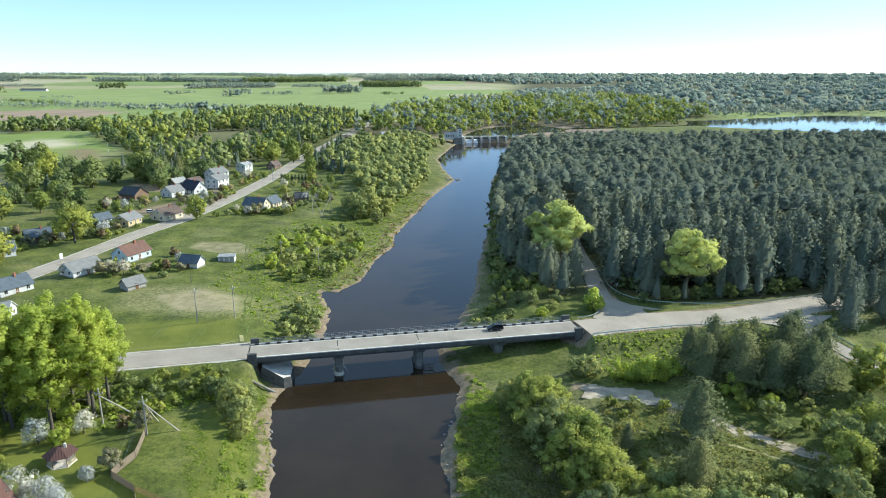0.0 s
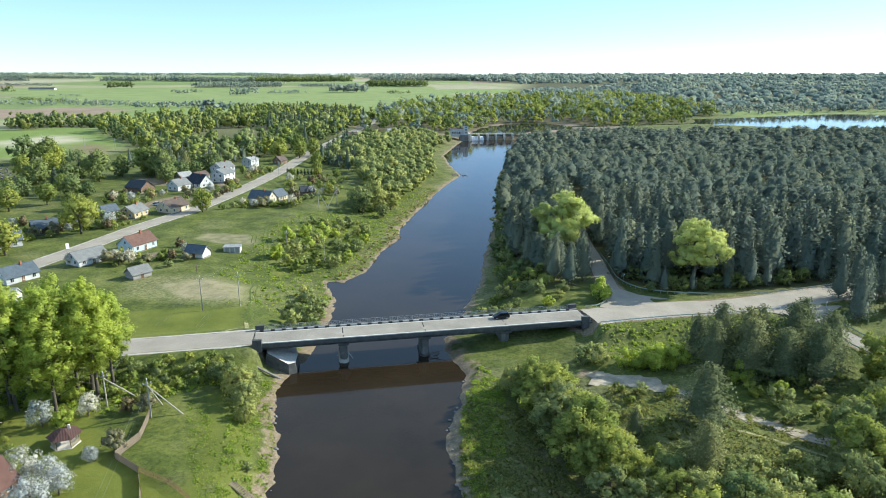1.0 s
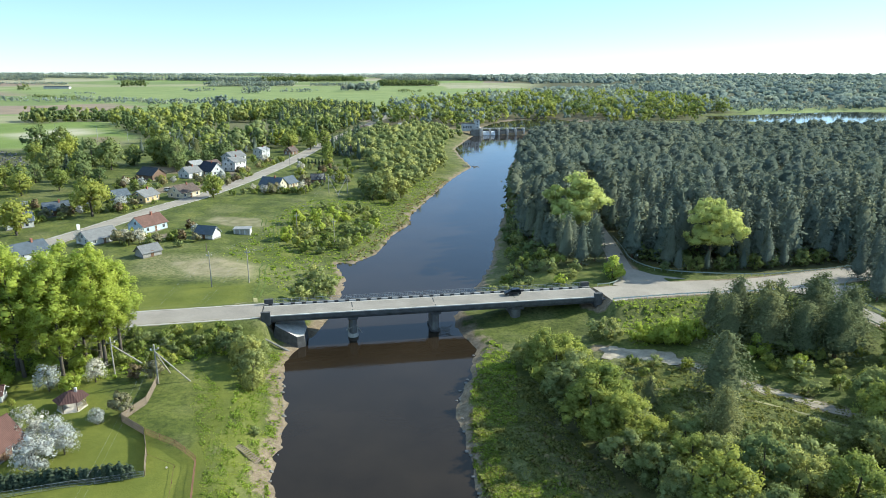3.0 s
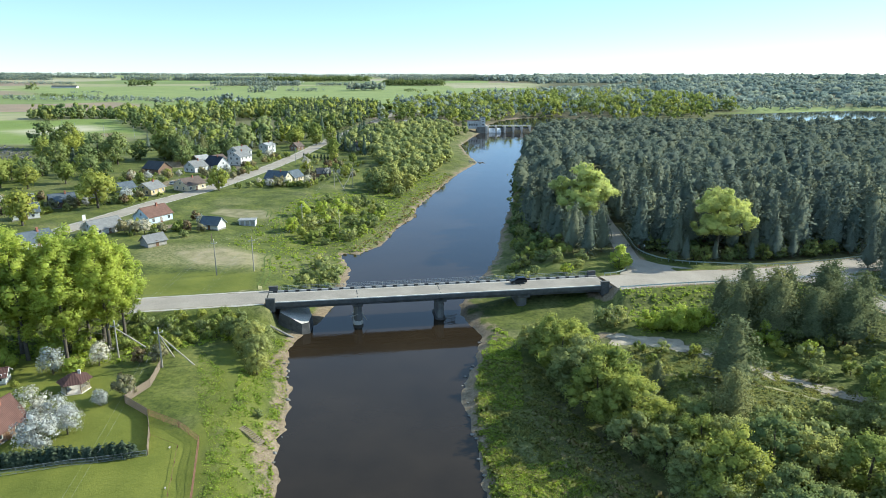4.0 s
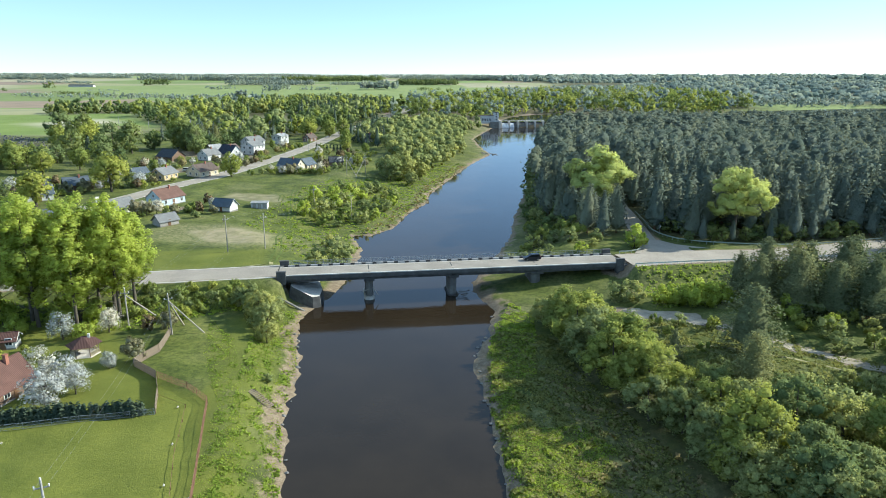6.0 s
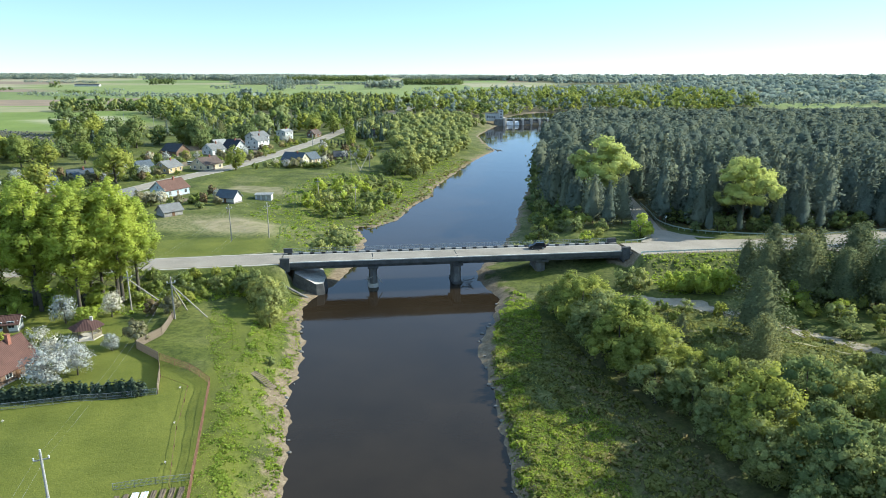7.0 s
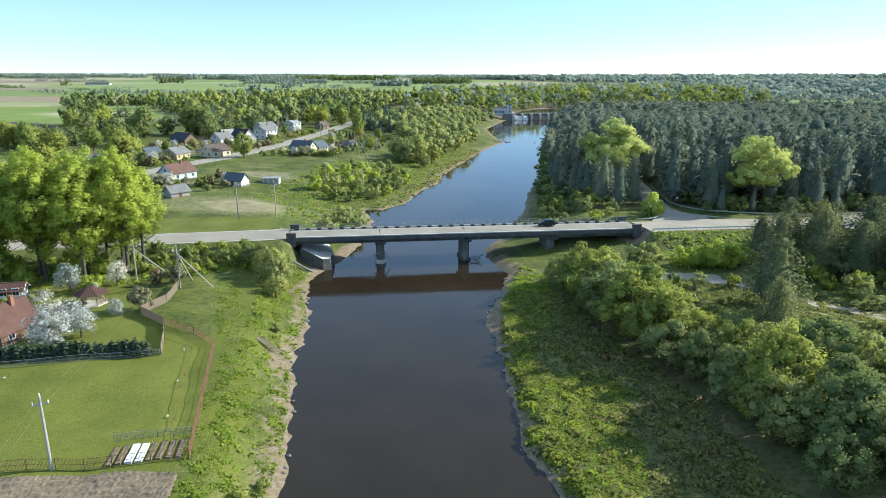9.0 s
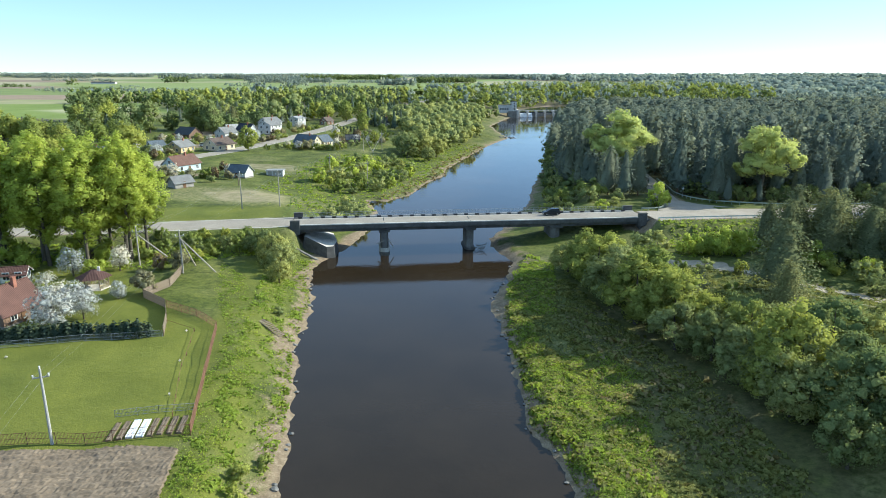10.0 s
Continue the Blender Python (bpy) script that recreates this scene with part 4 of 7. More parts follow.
def pine_np(h, rad, base, seed, boughs=70, per=14, size=0.34, shape=0.75, core=0.62, seg=7):
    """A pine's crown: tufts of needles on rising whorls of boughs, narrowing to an uneven top."""
    r = np.random.default_rng(seed)
    P, N, S, SH = [], [], [], []

    def profile(u):
        return min(1.0, 0.72 + 1.6 * u) * (1 - u) ** shape + 0.04

    for k in range(boughs):
        u = ((k + r.uniform(0, 1)) / boughs) ** 0.9
        prof = profile(u)
        a = k * 2.39996 + r.uniform(-0.5, 0.5)
        q = r.uniform(0.62, 1.08)
        c = np.array([math.cos(a) * rad * prof * q, math.sin(a) * rad * prof * q, base + (h - base) * u + r.uniform(-0.3, 0.3) - 0.1 * rad * prof * q])
        n = max(2, int(per * (0.5 + prof)))
        off = r.normal(size=(n, 3)) * np.array([0.40, 0.40, 0.24]) * rad * (0.16 + 0.42 * prof)
        P.append(c + off)
        out = np.array([math.cos(a) * 0.65, math.sin(a) * 0.65, 0.7 + 0.4 * u])
        N.append(out + 0.5 * r.normal(size=(n, 3)))
        SH.append(0.8 * out + off / (0.6 * rad) * np.array([1, 1, 2.0]) + 0.24 * r.normal(size=(n, 3)))
        S.append(size * r.uniform(0.6, 1.35, n))
    return join_np([cards(np.vstack(P), np.vstack(N), np.concatenate(S), r, np.vstack(SH)), spindle(lambda u: rad * core * profile(u), base, h * 0.96, r, seg)])


def lobed_np(seed):
    """A wide, uneven crown: several rounded boughs of different size, with dark hollows between."""
    r = np.random.default_rng(seed)
    out = []
    for k in range(11):
        a = k * 2.4 + r.uniform(-0.4, 0.4)
        q = 0 if k == 0 else r.uniform(3.0, 6.6)
        z = r.uniform(8.5, 15.5) if k else 17.0
        w = r.uniform(2.6, 4.2)
        v, f, m = broad_np(2 * w * 0.9, w, 0, seed * 20 + k, 16, 130, 0.2, 0.8, 0.8, 0, 0.68)
        out.append((v + np.array([math.cos(a) * q, math.sin(a) * q, z - w * 0.5]), f, unit(m + 0.4 * np.array([math.cos(a) * q / 6, math.sin(a) * q / 6, 0.3]))))
    return join_np(out)


def thin(v, f, m, keep=3):
    """The same crown with fewer, larger leaf clusters, for trees that stay far off."""
    n = int((f[:, 0] == 4 * np.arange(len(f))).cumprod().sum())
    quad = v[:4 * n].reshape(n, 4, 3)[::keep]
    mid = quad.mean(1, keepdims=True)
    quad = mid + (quad - mid) * keep ** 0.5
    k = len(quad)
    q = np.arange(4 * k).reshape(k, 4)
    return (np.vstack([quad.reshape(-1, 3), v[4 * n:]]), np.concatenate([q[:, [0, 1, 2]], q[:, [0, 2, 3]], f[2 * n:] - 4 * n + 4 * k]),
            np.vstack([m[:4 * n].reshape(n, 4, 3)[::keep].reshape(-1, 3), m[4 * n:]]))


class Kind:
    """A kind of tree: a few shared trunk and crown meshes."""

    def __init__(self, name, label, category, leaf, bark, forms):
        self.name, self.label, self.category = name, label, category
        self.sets = []
        for trunk, crown in forms:
            t = mesh_np("trunk", *trunk, bark, True) if trunk else None
            far = thin(*crown)
            self.sets.append((t, mesh_np("crown", *crown[:2], leaf, normals=crown[2]), mesh_np("crown", *far[:2], leaf, normals=far[2])))
        self.n = 0

    def plant(self, x, y, scale=1.0, turn=None, form=None, group="", label="", sx=1.0, sink=0.0):
        r = random.Random(self.n * 31 + 5)
        self.n += 1
        t, c, light = self.sets[self.n % len(self.sets) if form is None else form]
        ob = empty(self.name, (x, y, ground_at(x, y) - sink), r.uniform(0, 6.28) if turn is None else turn)
        ob.scale = (scale * sx, scale * sx, scale)
        tagged(ob, label or self.label, self.category, group)
        if t:
            shared("trunk", t, ob)
        shared("crown", light if y > 200 else c, ob)
        return ob


poplar = Kind("poplar_tree", "tall poplar in fresh yellow-green leaf", "tree", LEAF_POPLAR, BARK,
              [(trunk_np(23, 0.3, 0.6, s, 16, 0.15, 4.5), broad_np(26, 4.7, 4.6, s, 110, 85, 0.2, 0.75, 1.1, 0, 0.55, 0.7, False, (0.15, 0.28))) for s in (1, 2, 3)])
lime = Kind("broadleaf_tree", "round broad-leaved tree in bright yellow-green leaf", "tree", LEAF_LIME, BARK,
            [(trunk_np(16, 0.45, 0.5, s, 9, 0.25, 6), lobed_np(s)) for s in (11, 12)])
leafy = Kind("leafy_tree", "leafy green broad-leaved tree in spring leaf", "tree", LEAF_GREEN, BARK,
             [(trunk_np(9, 0.26, 0.4, s, 6, 0.25, 2.6), broad_np(11, 4.5, 0.6, s, 54, 72, 0.2, 0.7, 0.85, 0, 0.58, 0.6, False, (0.18, 0.34))) for s in (21, 22, 23, 24)])
deep = Kind("leafy_tree", "dense dark green broad-leaved tree", "tree", LEAF_DEEP, BARK,
            [(trunk_np(9, 0.26, 0.4, s, 6, 0.25, 2.6), broad_np(11, 5.4, 0.0, s, 46, 64, 0.23, 0.7, 0.85, 0, 0.6, 0.6, False, (0.19, 0.36))) for s in (31, 32, 33)])
willow = Kind("willow_tree", "grey-green willow on the river bank", "tree", LEAF_WILLOW, BARK,
              [(trunk_np(7, 0.24, 0.7, s, 7, 0.15, 3.0), broad_np(9.5, 4.5, 0.3, s, 62, 68, 0.19, 0.6, 0.85, 0.5, 0.56, 0.6, False, (0.16, 0.31))) for s in (41, 42, 43, 44)])
olive = Kind("leafy_tree", "old tree with sparse olive spring leaves", "tree", LEAF_OLIVE, BARK,
             [(trunk_np(11, 0.4, 0.4, s, 9, 0.25, 4.5), broad_np(13, 5.8, 2.2, s, 50, 60, 0.3, 0.7, 0.8, 0, 0.5)) for s in (51, 52)])
bush = Kind("bush", "rounded green bush in the grass", "bush", LEAF_GREEN, BARK,
            [(trunk_np(1.6, 0.08, 0.1, s, 4, 0.2, 0.8, 5), broad_np(2.6, 1.7, 0.1, s, 13, 40, 0.17, 0.6, 0.8)) for s in (61, 62, 63)])
wbush = Kind("willow_bush", "grey-green willow bush in the grass", "bush", LEAF_WILLOW, BARK,
             [(trunk_np(1.8, 0.08, 0.1, s, 4, 0.2, 0.8, 5), broad_np(3.2, 2.0, 0.1, s, 14, 44, 0.18, 0.6, 0.8)) for s in (71, 72, 73)])
ybush = Kind("bush", "bush in bright yellow-green leaf", "bush", LEAF_POPLAR, BARK,
             [(trunk_np(2.2, 0.08, 0.1, s, 4, 0.2, 0.9, 5), broad_np(3.8, 2.0, 0.1, s, 18, 85, 0.16, 0.6, 0.9)) for s in (81, 82)])
blossom = Kind("fruit_tree", "fruit tree in full white blossom on the lawn", "tree", BLOSSOM, BARK,
               [(trunk_np(3.4, 0.14, 0.2, s, 7, 0.25, 1.5, 6), broad_np(5.0, 2.4, 0.7, s, 30, 70, 0.12, 0.6, 0.8, 0, 0.35, 0.7)) for s in (91, 92, 93)])
drybush = Kind("bush", "pale brown sprouting garden shrub", "bush", LEAF_DRY, BARK,
               [(trunk_np(2.6, 0.1, 0.1, s, 6, 0.2, 1.2, 5), broad_np(4.0, 2.2, 0.4, s, 20, 50, 0.2, 0.6, 0.8)) for s in (101,)])
redbush = Kind("bush", "reddish purple-leaved shrub in a garden", "bush", LEAF_BROWN, BARK,
               [(trunk_np(2.6, 0.1, 0.1, s, 6, 0.2, 1.2, 5), broad_np(3.6, 2.0, 0.3, s, 18, 45, 0.22, 0.6, 0.8)) for s in (111,)])
pine = Kind("pine_tree", "dark green pine at the edge of the wood", "tree", LEAF_PINE_HAZED, BARK_PINE,
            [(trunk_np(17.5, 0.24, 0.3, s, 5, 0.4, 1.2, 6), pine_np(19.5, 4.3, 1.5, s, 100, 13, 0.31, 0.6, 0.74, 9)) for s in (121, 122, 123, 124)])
bigpine = Kind("pine_tree", "wide dark green pine beside the meadow", "tree", LEAF_PINE_OPEN, BARK_PINE,
               [(trunk_np(11, 0.26, 0.3, s, 8, 0.2, 2.4), pine_np(12.8, 4.3, 0.6, s, 110, 26, 0.19, 0.6, 0.62, 9)) for s in (131, 132, 133)])
spruce = Kind("spruce_tree", "dark conical spruce among garden trees", "tree", LEAF_SPRUCE, BARK,
              [(trunk_np(12, 0.2, 0.0, s, 3, 0.3, 0.8), pine_np(13, 2.8, 0.6, s, 80, 16, 0.32, 0.95)) for s in (141, 142)])
thuja = Kind("thuja", "narrow dark green thuja in a clipped row", "hedge", LEAF_SPRUCE, BARK,
             [(trunk_np(1.2, 0.05, 0.0, s, 2, 0.3, 0.2, 5), pine_np(2.6, 0.5, 0.05, s, 40, 8, 0.16, 0.5)) for s in (151, 152)])


def scatter(poly, n, gap, seed, keep=None):
    """Points inside a polygon, no closer than gap."""
    r = np.random.default_rng(seed)
    xs, ys = [p[0] for p in poly], [p[1] for p in poly]
    grid, out = {}, []
    tries = r.uniform((min(xs), min(ys)), (max(xs), max(ys)), (n * 12, 2))
    ok = inside(tries[:, 0], tries[:, 1], poly)
    for x, y in tries[ok]:
        if len(out) >= n:
            break
        k = (int(x // gap), int(y // gap))
        if any((x - a) ** 2 + (y - b) ** 2 < gap * gap for i in (-1, 0, 1) for j in (-1, 0, 1) for a, b in grid.get((k[0] + i, k[1] + j), ())):
            continue
        if keep and not keep(x, y):
            continue
        grid.setdefault(k, []).append((x, y))
        out.append((x, y))
    return np.array(out).reshape(-1, 2)


def stand(name, label, pts, forms, leaf, seed, lo=0.8, hi=1.2, trunk_mat=None, category="trees", sink=0.3):
    """Many trees as one object; forms: crowns as arrays."""
    if not len(pts):
        return None
    r = np.random.default_rng(seed)
    z = height(pts[:, 0], pts[:, 1]) - sink
    which = r.integers(0, len(forms), len(pts))
    ang, sc, var = r.uniform(0, 6.28, len(pts)), r.uniform(lo, hi, len(pts)), r.uniform(0, 1, len(pts))
    V, F, A, M, n = [], [], [], [], 0
    for k, (v, f, m) in enumerate(forms):
        sel = np.where(which == k)[0]
        if not len(sel):
            continue
        c, s = np.cos(ang[sel])[:, None], np.sin(ang[sel])[:, None]
        w = sc[sel][:, None] * r.uniform(0.85, 1.15, (len(sel), 1))
        X = (v[:, 0] * c - v[:, 1] * s) * w + pts[sel, 0][:, None]
        Y = (v[:, 0] * s + v[:, 1] * c) * w + pts[sel, 1][:, None]
        Z = v[:, 2] * sc[sel][:, None] + z[sel][:, None]
        V.append(np.stack([X, Y, Z], -1).reshape(-1, 3))
        M.append(np.stack([m[:, 0] * c - m[:, 1] * s, m[:, 0] * s + m[:, 1] * c, np.broadcast_to(m[:, 2], X.shape)], -1).reshape(-1, 3))
        F.append((f[None] + (np.arange(len(sel)) * len(v))[:, None, None]).reshape(-1, f.shape[1]) + n)
        A.append(np.repeat(var[sel], len(v)))
        n += len(sel) * len(v)
    return tagged(new(name, mesh_np(name, np.vstack(V), np.vstack(F), leaf, False, {"var": np.concatenate(A)}, np.vstack(M))), label, category, kind="stuff")


def coarse(h, rx, base, seed, clumps=9, per=9, size=1.0):
    return broad_np(h, rx, base, seed, clumps, per, size, 0.6, 0.85, 0, 0.85, 0.4, clumps < 9, (0.28, 0.46))


def soft_top(form, rise):
    """The same crown, shaded more from above, as a closed canopy is."""
    v, f, m = form
    return v, f, unit(m * 0.6 + np.array([0, 0, rise]))


# pine wood on the right bank
def in_wood(x, y):
    return math.hypot(x - 77.1, y - 195.5) > 8 and math.hypot(x - 41.3, y - 229.5) > 8 and not (46 < x < 60 and 206 < y < 238) and line_dist(np.array([x]), np.array([y]), ROADS["forest"][0])[0][0] > 4.5 and line_dist(np.array([x]), np.array([y]), ROADS["east"][0])[0][0] > 12


wood_pts = scatter(FOREST, 4200, 5.0, 3, in_wood)
rank = np.argsort(wood_pts[:, 1] + 0.25 * np.abs(wood_pts[:, 0] - 60))


def shades_lime(x, y):
    """Low young pines stand on the sunny side of the two bright trees."""
    for cx, cy in ((41.3, 229.5), (77.1, 195.5)):
        along, side = (x - cx) * SUN_DIR.x + (y - cy) * SUN_DIR.y, abs((x - cx) * SUN_DIR.y - (y - cy) * SUN_DIR.x)
        if 0 < along < (34 if cx < 60 else 20) and side < 9 or abs(x - cx + 2) < 11 and -34 < y - cy < 0:
            return True
    return False


near_wood, far_wood = wood_pts[rank[:290]], wood_pts[rank[290:]]
for x, y in near_wood:
    pine.plant(x, y, random.uniform(0.56, 0.7) if shades_lime(x, y) else random.uniform(0.7, 1.12), group="pines of the wood", sx=random.uniform(0.9, 1.25))
mid = far_wood[far_wood[:, 1] < 400]
rest = far_wood[far_wood[:, 1] >= 400]
stand("pine_wood", "dense dark pine wood", mid, [soft_top(pine_np(19.0, 4.4, 11, s, 28, 4, 0.5, 0.42, 0.8, 7), 0.45) for s in (1, 2, 3, 4, 5)], LEAF_PINE_HAZED, 5, 0.72, 1.12)
stand("pine_wood", "dense dark pine wood", rest, [soft_top(pine_np(18.5, 4.7, 12, s, 15, 3, 0.75, 0.42, 0.82, 5), 0.45) for s in (1, 2, 3, 4, 5)], LEAF_PINE_HAZED, 6, 0.75, 1.12)
UNDER = [(24, 208), (30, 206), (48, 206), (44, 240), (40, 300), (44, 380), (50, 460), (40, 460), (30, 400), (24, 320), (19, 262), (17, 232)]
stand("undergrowth", "dark bushes and saplings under the pines", scatter(UNDER, 190, 3.4, 71, in_wood), [broad_np(11, 5.0, 0.0, s, 14, 9, 0.6, 0.6, 0.85, 0, 0.85, 0.4, True) for s in (1, 2, 3)], LEAF_DEEP, 71, 0.22, 0.62)
stand("undergrowth", "dark bushes along the edge of the pine wood", scatter([(58, 201), (66, 194.5), (90, 192.5), (124, 201), (200, 208), (200, 216), (120, 212), (60, 212)], 110, 3.4, 72, lambda x, y: math.hypot(x - 77.1, y - 195.5) > 3.5 and in_wood(x, y)), [broad_np(11, 5.0, 0.0, s, 14, 9, 0.6, 0.6, 0.85, 0, 0.85, 0.4, True) for s in (4, 5, 6)], LEAF_DEEP, 72, 0.2, 0.5)


# ---- woods of the village side and the far country ----
C_MID = [coarse(12, 5.0, 0.6, s, 12, 14, 0.62) for s in range(1, 6)]
C_FAR = [soft_top(coarse(13, 6.0, 0.5, s, 7, 3, 1.6), 0.6) for s in range(1, 5)]
C_CANOPY = [soft_top(coarse(13, 17, -2, s, 9, 1, 2.0), 0.9) for s in range(21, 25)]
C_CONE = [pine_np(14, 3.0, 1.0, s, 24, 2, 0.7) for s in range(1, 4)]
C_BIG = [coarse(15, 5.2, 0.8, s, 12, 10, 0.8) for s in range(11, 16)]
C_NORTH = [soft_top(coarse(16, 6.0, 0.8, s, 8, 8, 1.2), 0.4) for s in range(31, 36)]
BELT_CORE = BELT


def clear_of(*boxes):
    return lambda x, y: not any(x0 < x < x1 and y0 < y < y1 for x0, x1, y0, y1 in boxes)


GLADE = clear_of((-245, -168, 545, 725), (-305, -240, 800, 880), (-235, -155, 440, 452))
stand("tree_belt", "belt of leafy green trees behind the village", scatter(BELT_CORE, 250, 11.5, 21, GLADE), C_BIG, LEAF_GREEN, 21, 0.5, 1.3)
stand("tree_belt", "tall grey-green trees in the belt", scatter(BELT_CORE, 120, 15, 28, GLADE), C_BIG, LEAF_WILLOW, 28, 0.7, 1.35)
stand("tree_belt", "dark spruces standing among the belt", scatter(BELT_CORE, 60, 18, 31, GLADE), C_CONE, LEAF_SPRUCE, 31, 0.8, 1.3)
stand("tree_belt", "darker trees mixed into the belt", scatter(BELT_CORE, 380, 9.5, 22, GLADE), C_BIG, LEAF_DEEP, 22, 0.5, 1.15)
stand("village_wood", "dark conifers in the wood behind the village", scatter([(-190, 690), (-112, 660), (-112, 880), (-191, 985), (-250, 960)], 150, 9, 27), C_CONE, LEAF_SPRUCE, 27, 0.9, 1.4)
stand("village_wood", "dark pines behind the village gardens", scatter([(-225, 452), (-160, 428), (-146, 470), (-160, 520), (-215, 500)], 40, 7.5, 30), C_CONE, LEAF_PINE_HAZED, 30, 0.7, 1.0)
RIVER_WOOD = [(-30, 350), (-20, 390), (-12, 450), (-16, 520), (-22, 580), (-2, 655), (-25, 680), (-80, 640), (-92, 540), (-88, 470), (-60, 430), (-48, 372)]
stand("river_wood", "pale grey-green trees along the river", scatter(RIVER_WOOD, 270, 6.2, 23), C_MID, LEAF_WILLOW, 23, 0.7, 1.05)
stand("river_wood", "dark conifers among the riverside trees", scatter([(-98, 480), (-66, 430), (-74, 560), (-98, 620)], 60, 7, 24), C_CONE, LEAF_SPRUCE, 24, 0.7, 1.0)
stand("north_wood", "tall rounded green trees beyond the dam", scatter(NORTH, 680, 11, 25), C_NORTH, LEAF_GREEN, 25, 0.6, 1.5)
stand("north_wood", "tall grey-green trees beyond the dam", scatter(NORTH, 260, 15, 29), C_NORTH, LEAF_FAR_HAZED, 29, 0.8, 1.6)
stand("north_wood", "darker trees in the wood beyond the dam", scatter(NORTH, 300, 13, 26), C_NORTH, LEAF_DEEP, 26, 0.8, 1.2)


def far_band(name, label, x0, x1, y0, y1, n, gap, leaf, seed, lo=0.9, hi=1.4):
    stand(name, label, scatter([(x0, y0), (x1, y0), (x1, y1), (x0, y1)], n, gap, seed), C_FAR, leaf, seed, lo, hi)


# woods, copses and hedges over the flat fields: ends of the near edge, depth, size of the trees
FAR_WOODS = [(-1212, 2730, -820, 2765, 90, 1.7), (-820, 2765, -424, 2801, 90, 1.8), (-1400, 2690, -1254, 2710, 80, 1.5), (-774, 2015, -569, 2211, 80, 1.4), (-1023, 1995, -961, 1988, 25, 1.6), (-526, 1603, -488, 1650, 26, 1.6),
             (-323, 1803, -233, 1808, 40, 1.8), (-280, 2296, -86, 2287, 90, 1.6), (-348, 3018, 420, 2930, 90, 1.7), (-511, 2290, -417, 2305, 40, 0.9), (-156, 1723, -109, 1720, 14, 0.8), (-710, 1713, -685, 1715, 14, 0.9),
             (-692, 1788, -676, 1793, 12, 0.7), (-903, 1355, -740, 1270, 12, 0.6), (-740, 1270, -586, 1199, 12, 0.7), (-537, 1107, -423, 1119, 18, 0.9), (-1165, 1737, -1152, 1737, 12, 1.5), (-345, 936, -320, 938, 16, 1.6),
             (-470, 1730, -380, 1745, 14, 0.8), (-1290, 1480, -1080, 1470, 12, 0.8), (-900, 1500, -830, 1480, 10, 0.5), (-1500, 2100, -1300, 2160, 18, 0.9), (-2500, 2850, -1650, 3050, 60, 1.3), (-1900, 2500, -1640, 2560, 40, 1.3)]
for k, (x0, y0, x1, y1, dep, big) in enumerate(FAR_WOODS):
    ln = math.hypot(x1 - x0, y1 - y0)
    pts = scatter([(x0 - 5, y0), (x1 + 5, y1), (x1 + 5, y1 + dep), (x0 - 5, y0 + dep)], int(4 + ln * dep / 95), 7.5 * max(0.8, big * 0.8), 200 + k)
    stand("copse" if ln < 120 else "far_wood", "small copse among the fields" if ln < 120 else "line of woods across the fields", pts, C_FAR, (LEAF_FAR_HAZED, LEAF_DEEP, LEAF_FAR_HAZED)[k % 3] if ln < 700 else LEAF_FAR_HAZED, 200 + k, big * 0.75, big * 1.15)
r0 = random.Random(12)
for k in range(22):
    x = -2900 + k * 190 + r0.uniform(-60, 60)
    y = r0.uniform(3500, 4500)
    far_band("far_wood", "far line of woods on the horizon", x - 260, x + 260, y - 30, y + 60, 80, 14, LEAF_FAR_HAZED, 300 + k, 1.1, 1.6)
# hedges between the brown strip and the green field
stand("hedge_row", "row of trees between the fields", scatter([(-900, 1225), (-560, 1150), (-300, 1120), (-300, 1140), (-560, 1175), (-900, 1260)], 90, 9, 41), C_FAR, LEAF_FAR_HAZED, 41, 0.45, 0.9)
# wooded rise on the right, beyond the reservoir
stand("far_wood", "hazy wooded rise beyond the reservoir", scatter([(380, 1080), (900, 1150), (2600, 1300), (3200, 2600), (900, 2600), (200, 1900), (180, 1500)], 1250, 29, 42), C_CANOPY, LEAF_FAR_HAZED, 42, 0.85, 1.15)
stand("far_wood", "paler trees along the reservoir shore", scatter([(300, 985), (420, 1010), (660, 1115), (900, 1100), (900, 1190), (600, 1170), (380, 1120)], 200, 13, 43), C_FAR, LEAF_FAR_HAZED, 43, 0.7, 1.1)
stand("far_wood", "woods on the far rise", scatter([(300, 2600), (3200, 2600), (3600, 3600), (500, 4300), (-200, 3300)], 850, 42, 44), C_CANOPY, LEAF_FAR_HAZED, 44, 1.2, 1.6)

# ---- single trees ----
for x, y, s, f in ((-112, 123, 0.98, 0), (-105, 128, 1.0, 1), (-99, 120, 1.02, 2), (-93, 125, 1.0, 0), (-88, 118.5, 1.0, 1), (-82, 123, 1.02, 2), (-77.5, 128, 1.0, 0), (-85, 131, 0.95, 1),
                   (-96.5, 129, 0.96, 1), (-91, 121, 0.97, 2), (-85.5, 125.5, 0.95, 0), (-101.5, 124.5, 0.98, 1), (-79.5, 126, 0.9, 2), (-119, 116, 0.95, 2), (-126, 124, 1.0, 0), (-80, 118.5, 0.88, 1), (-74.5, 124.5, 0.95, 0), (-74, 130, 0.9, 2)):
    poplar.plant(x, y, s, form=f, group="row of poplars", sx=1.22)
spruce.plant(-106, 112, 0.75, label="dark young spruce beside the poplars")
lime.plant(77.1, 195.5, 1.02, form=0, sx=1.18, label="broad maple in bright yellow-green leaf before the pines")
lime.plant(41.3, 229.5, 1.06, form=1, sx=1.3, label="tall broad tree in bright yellow-green leaf among the pines")
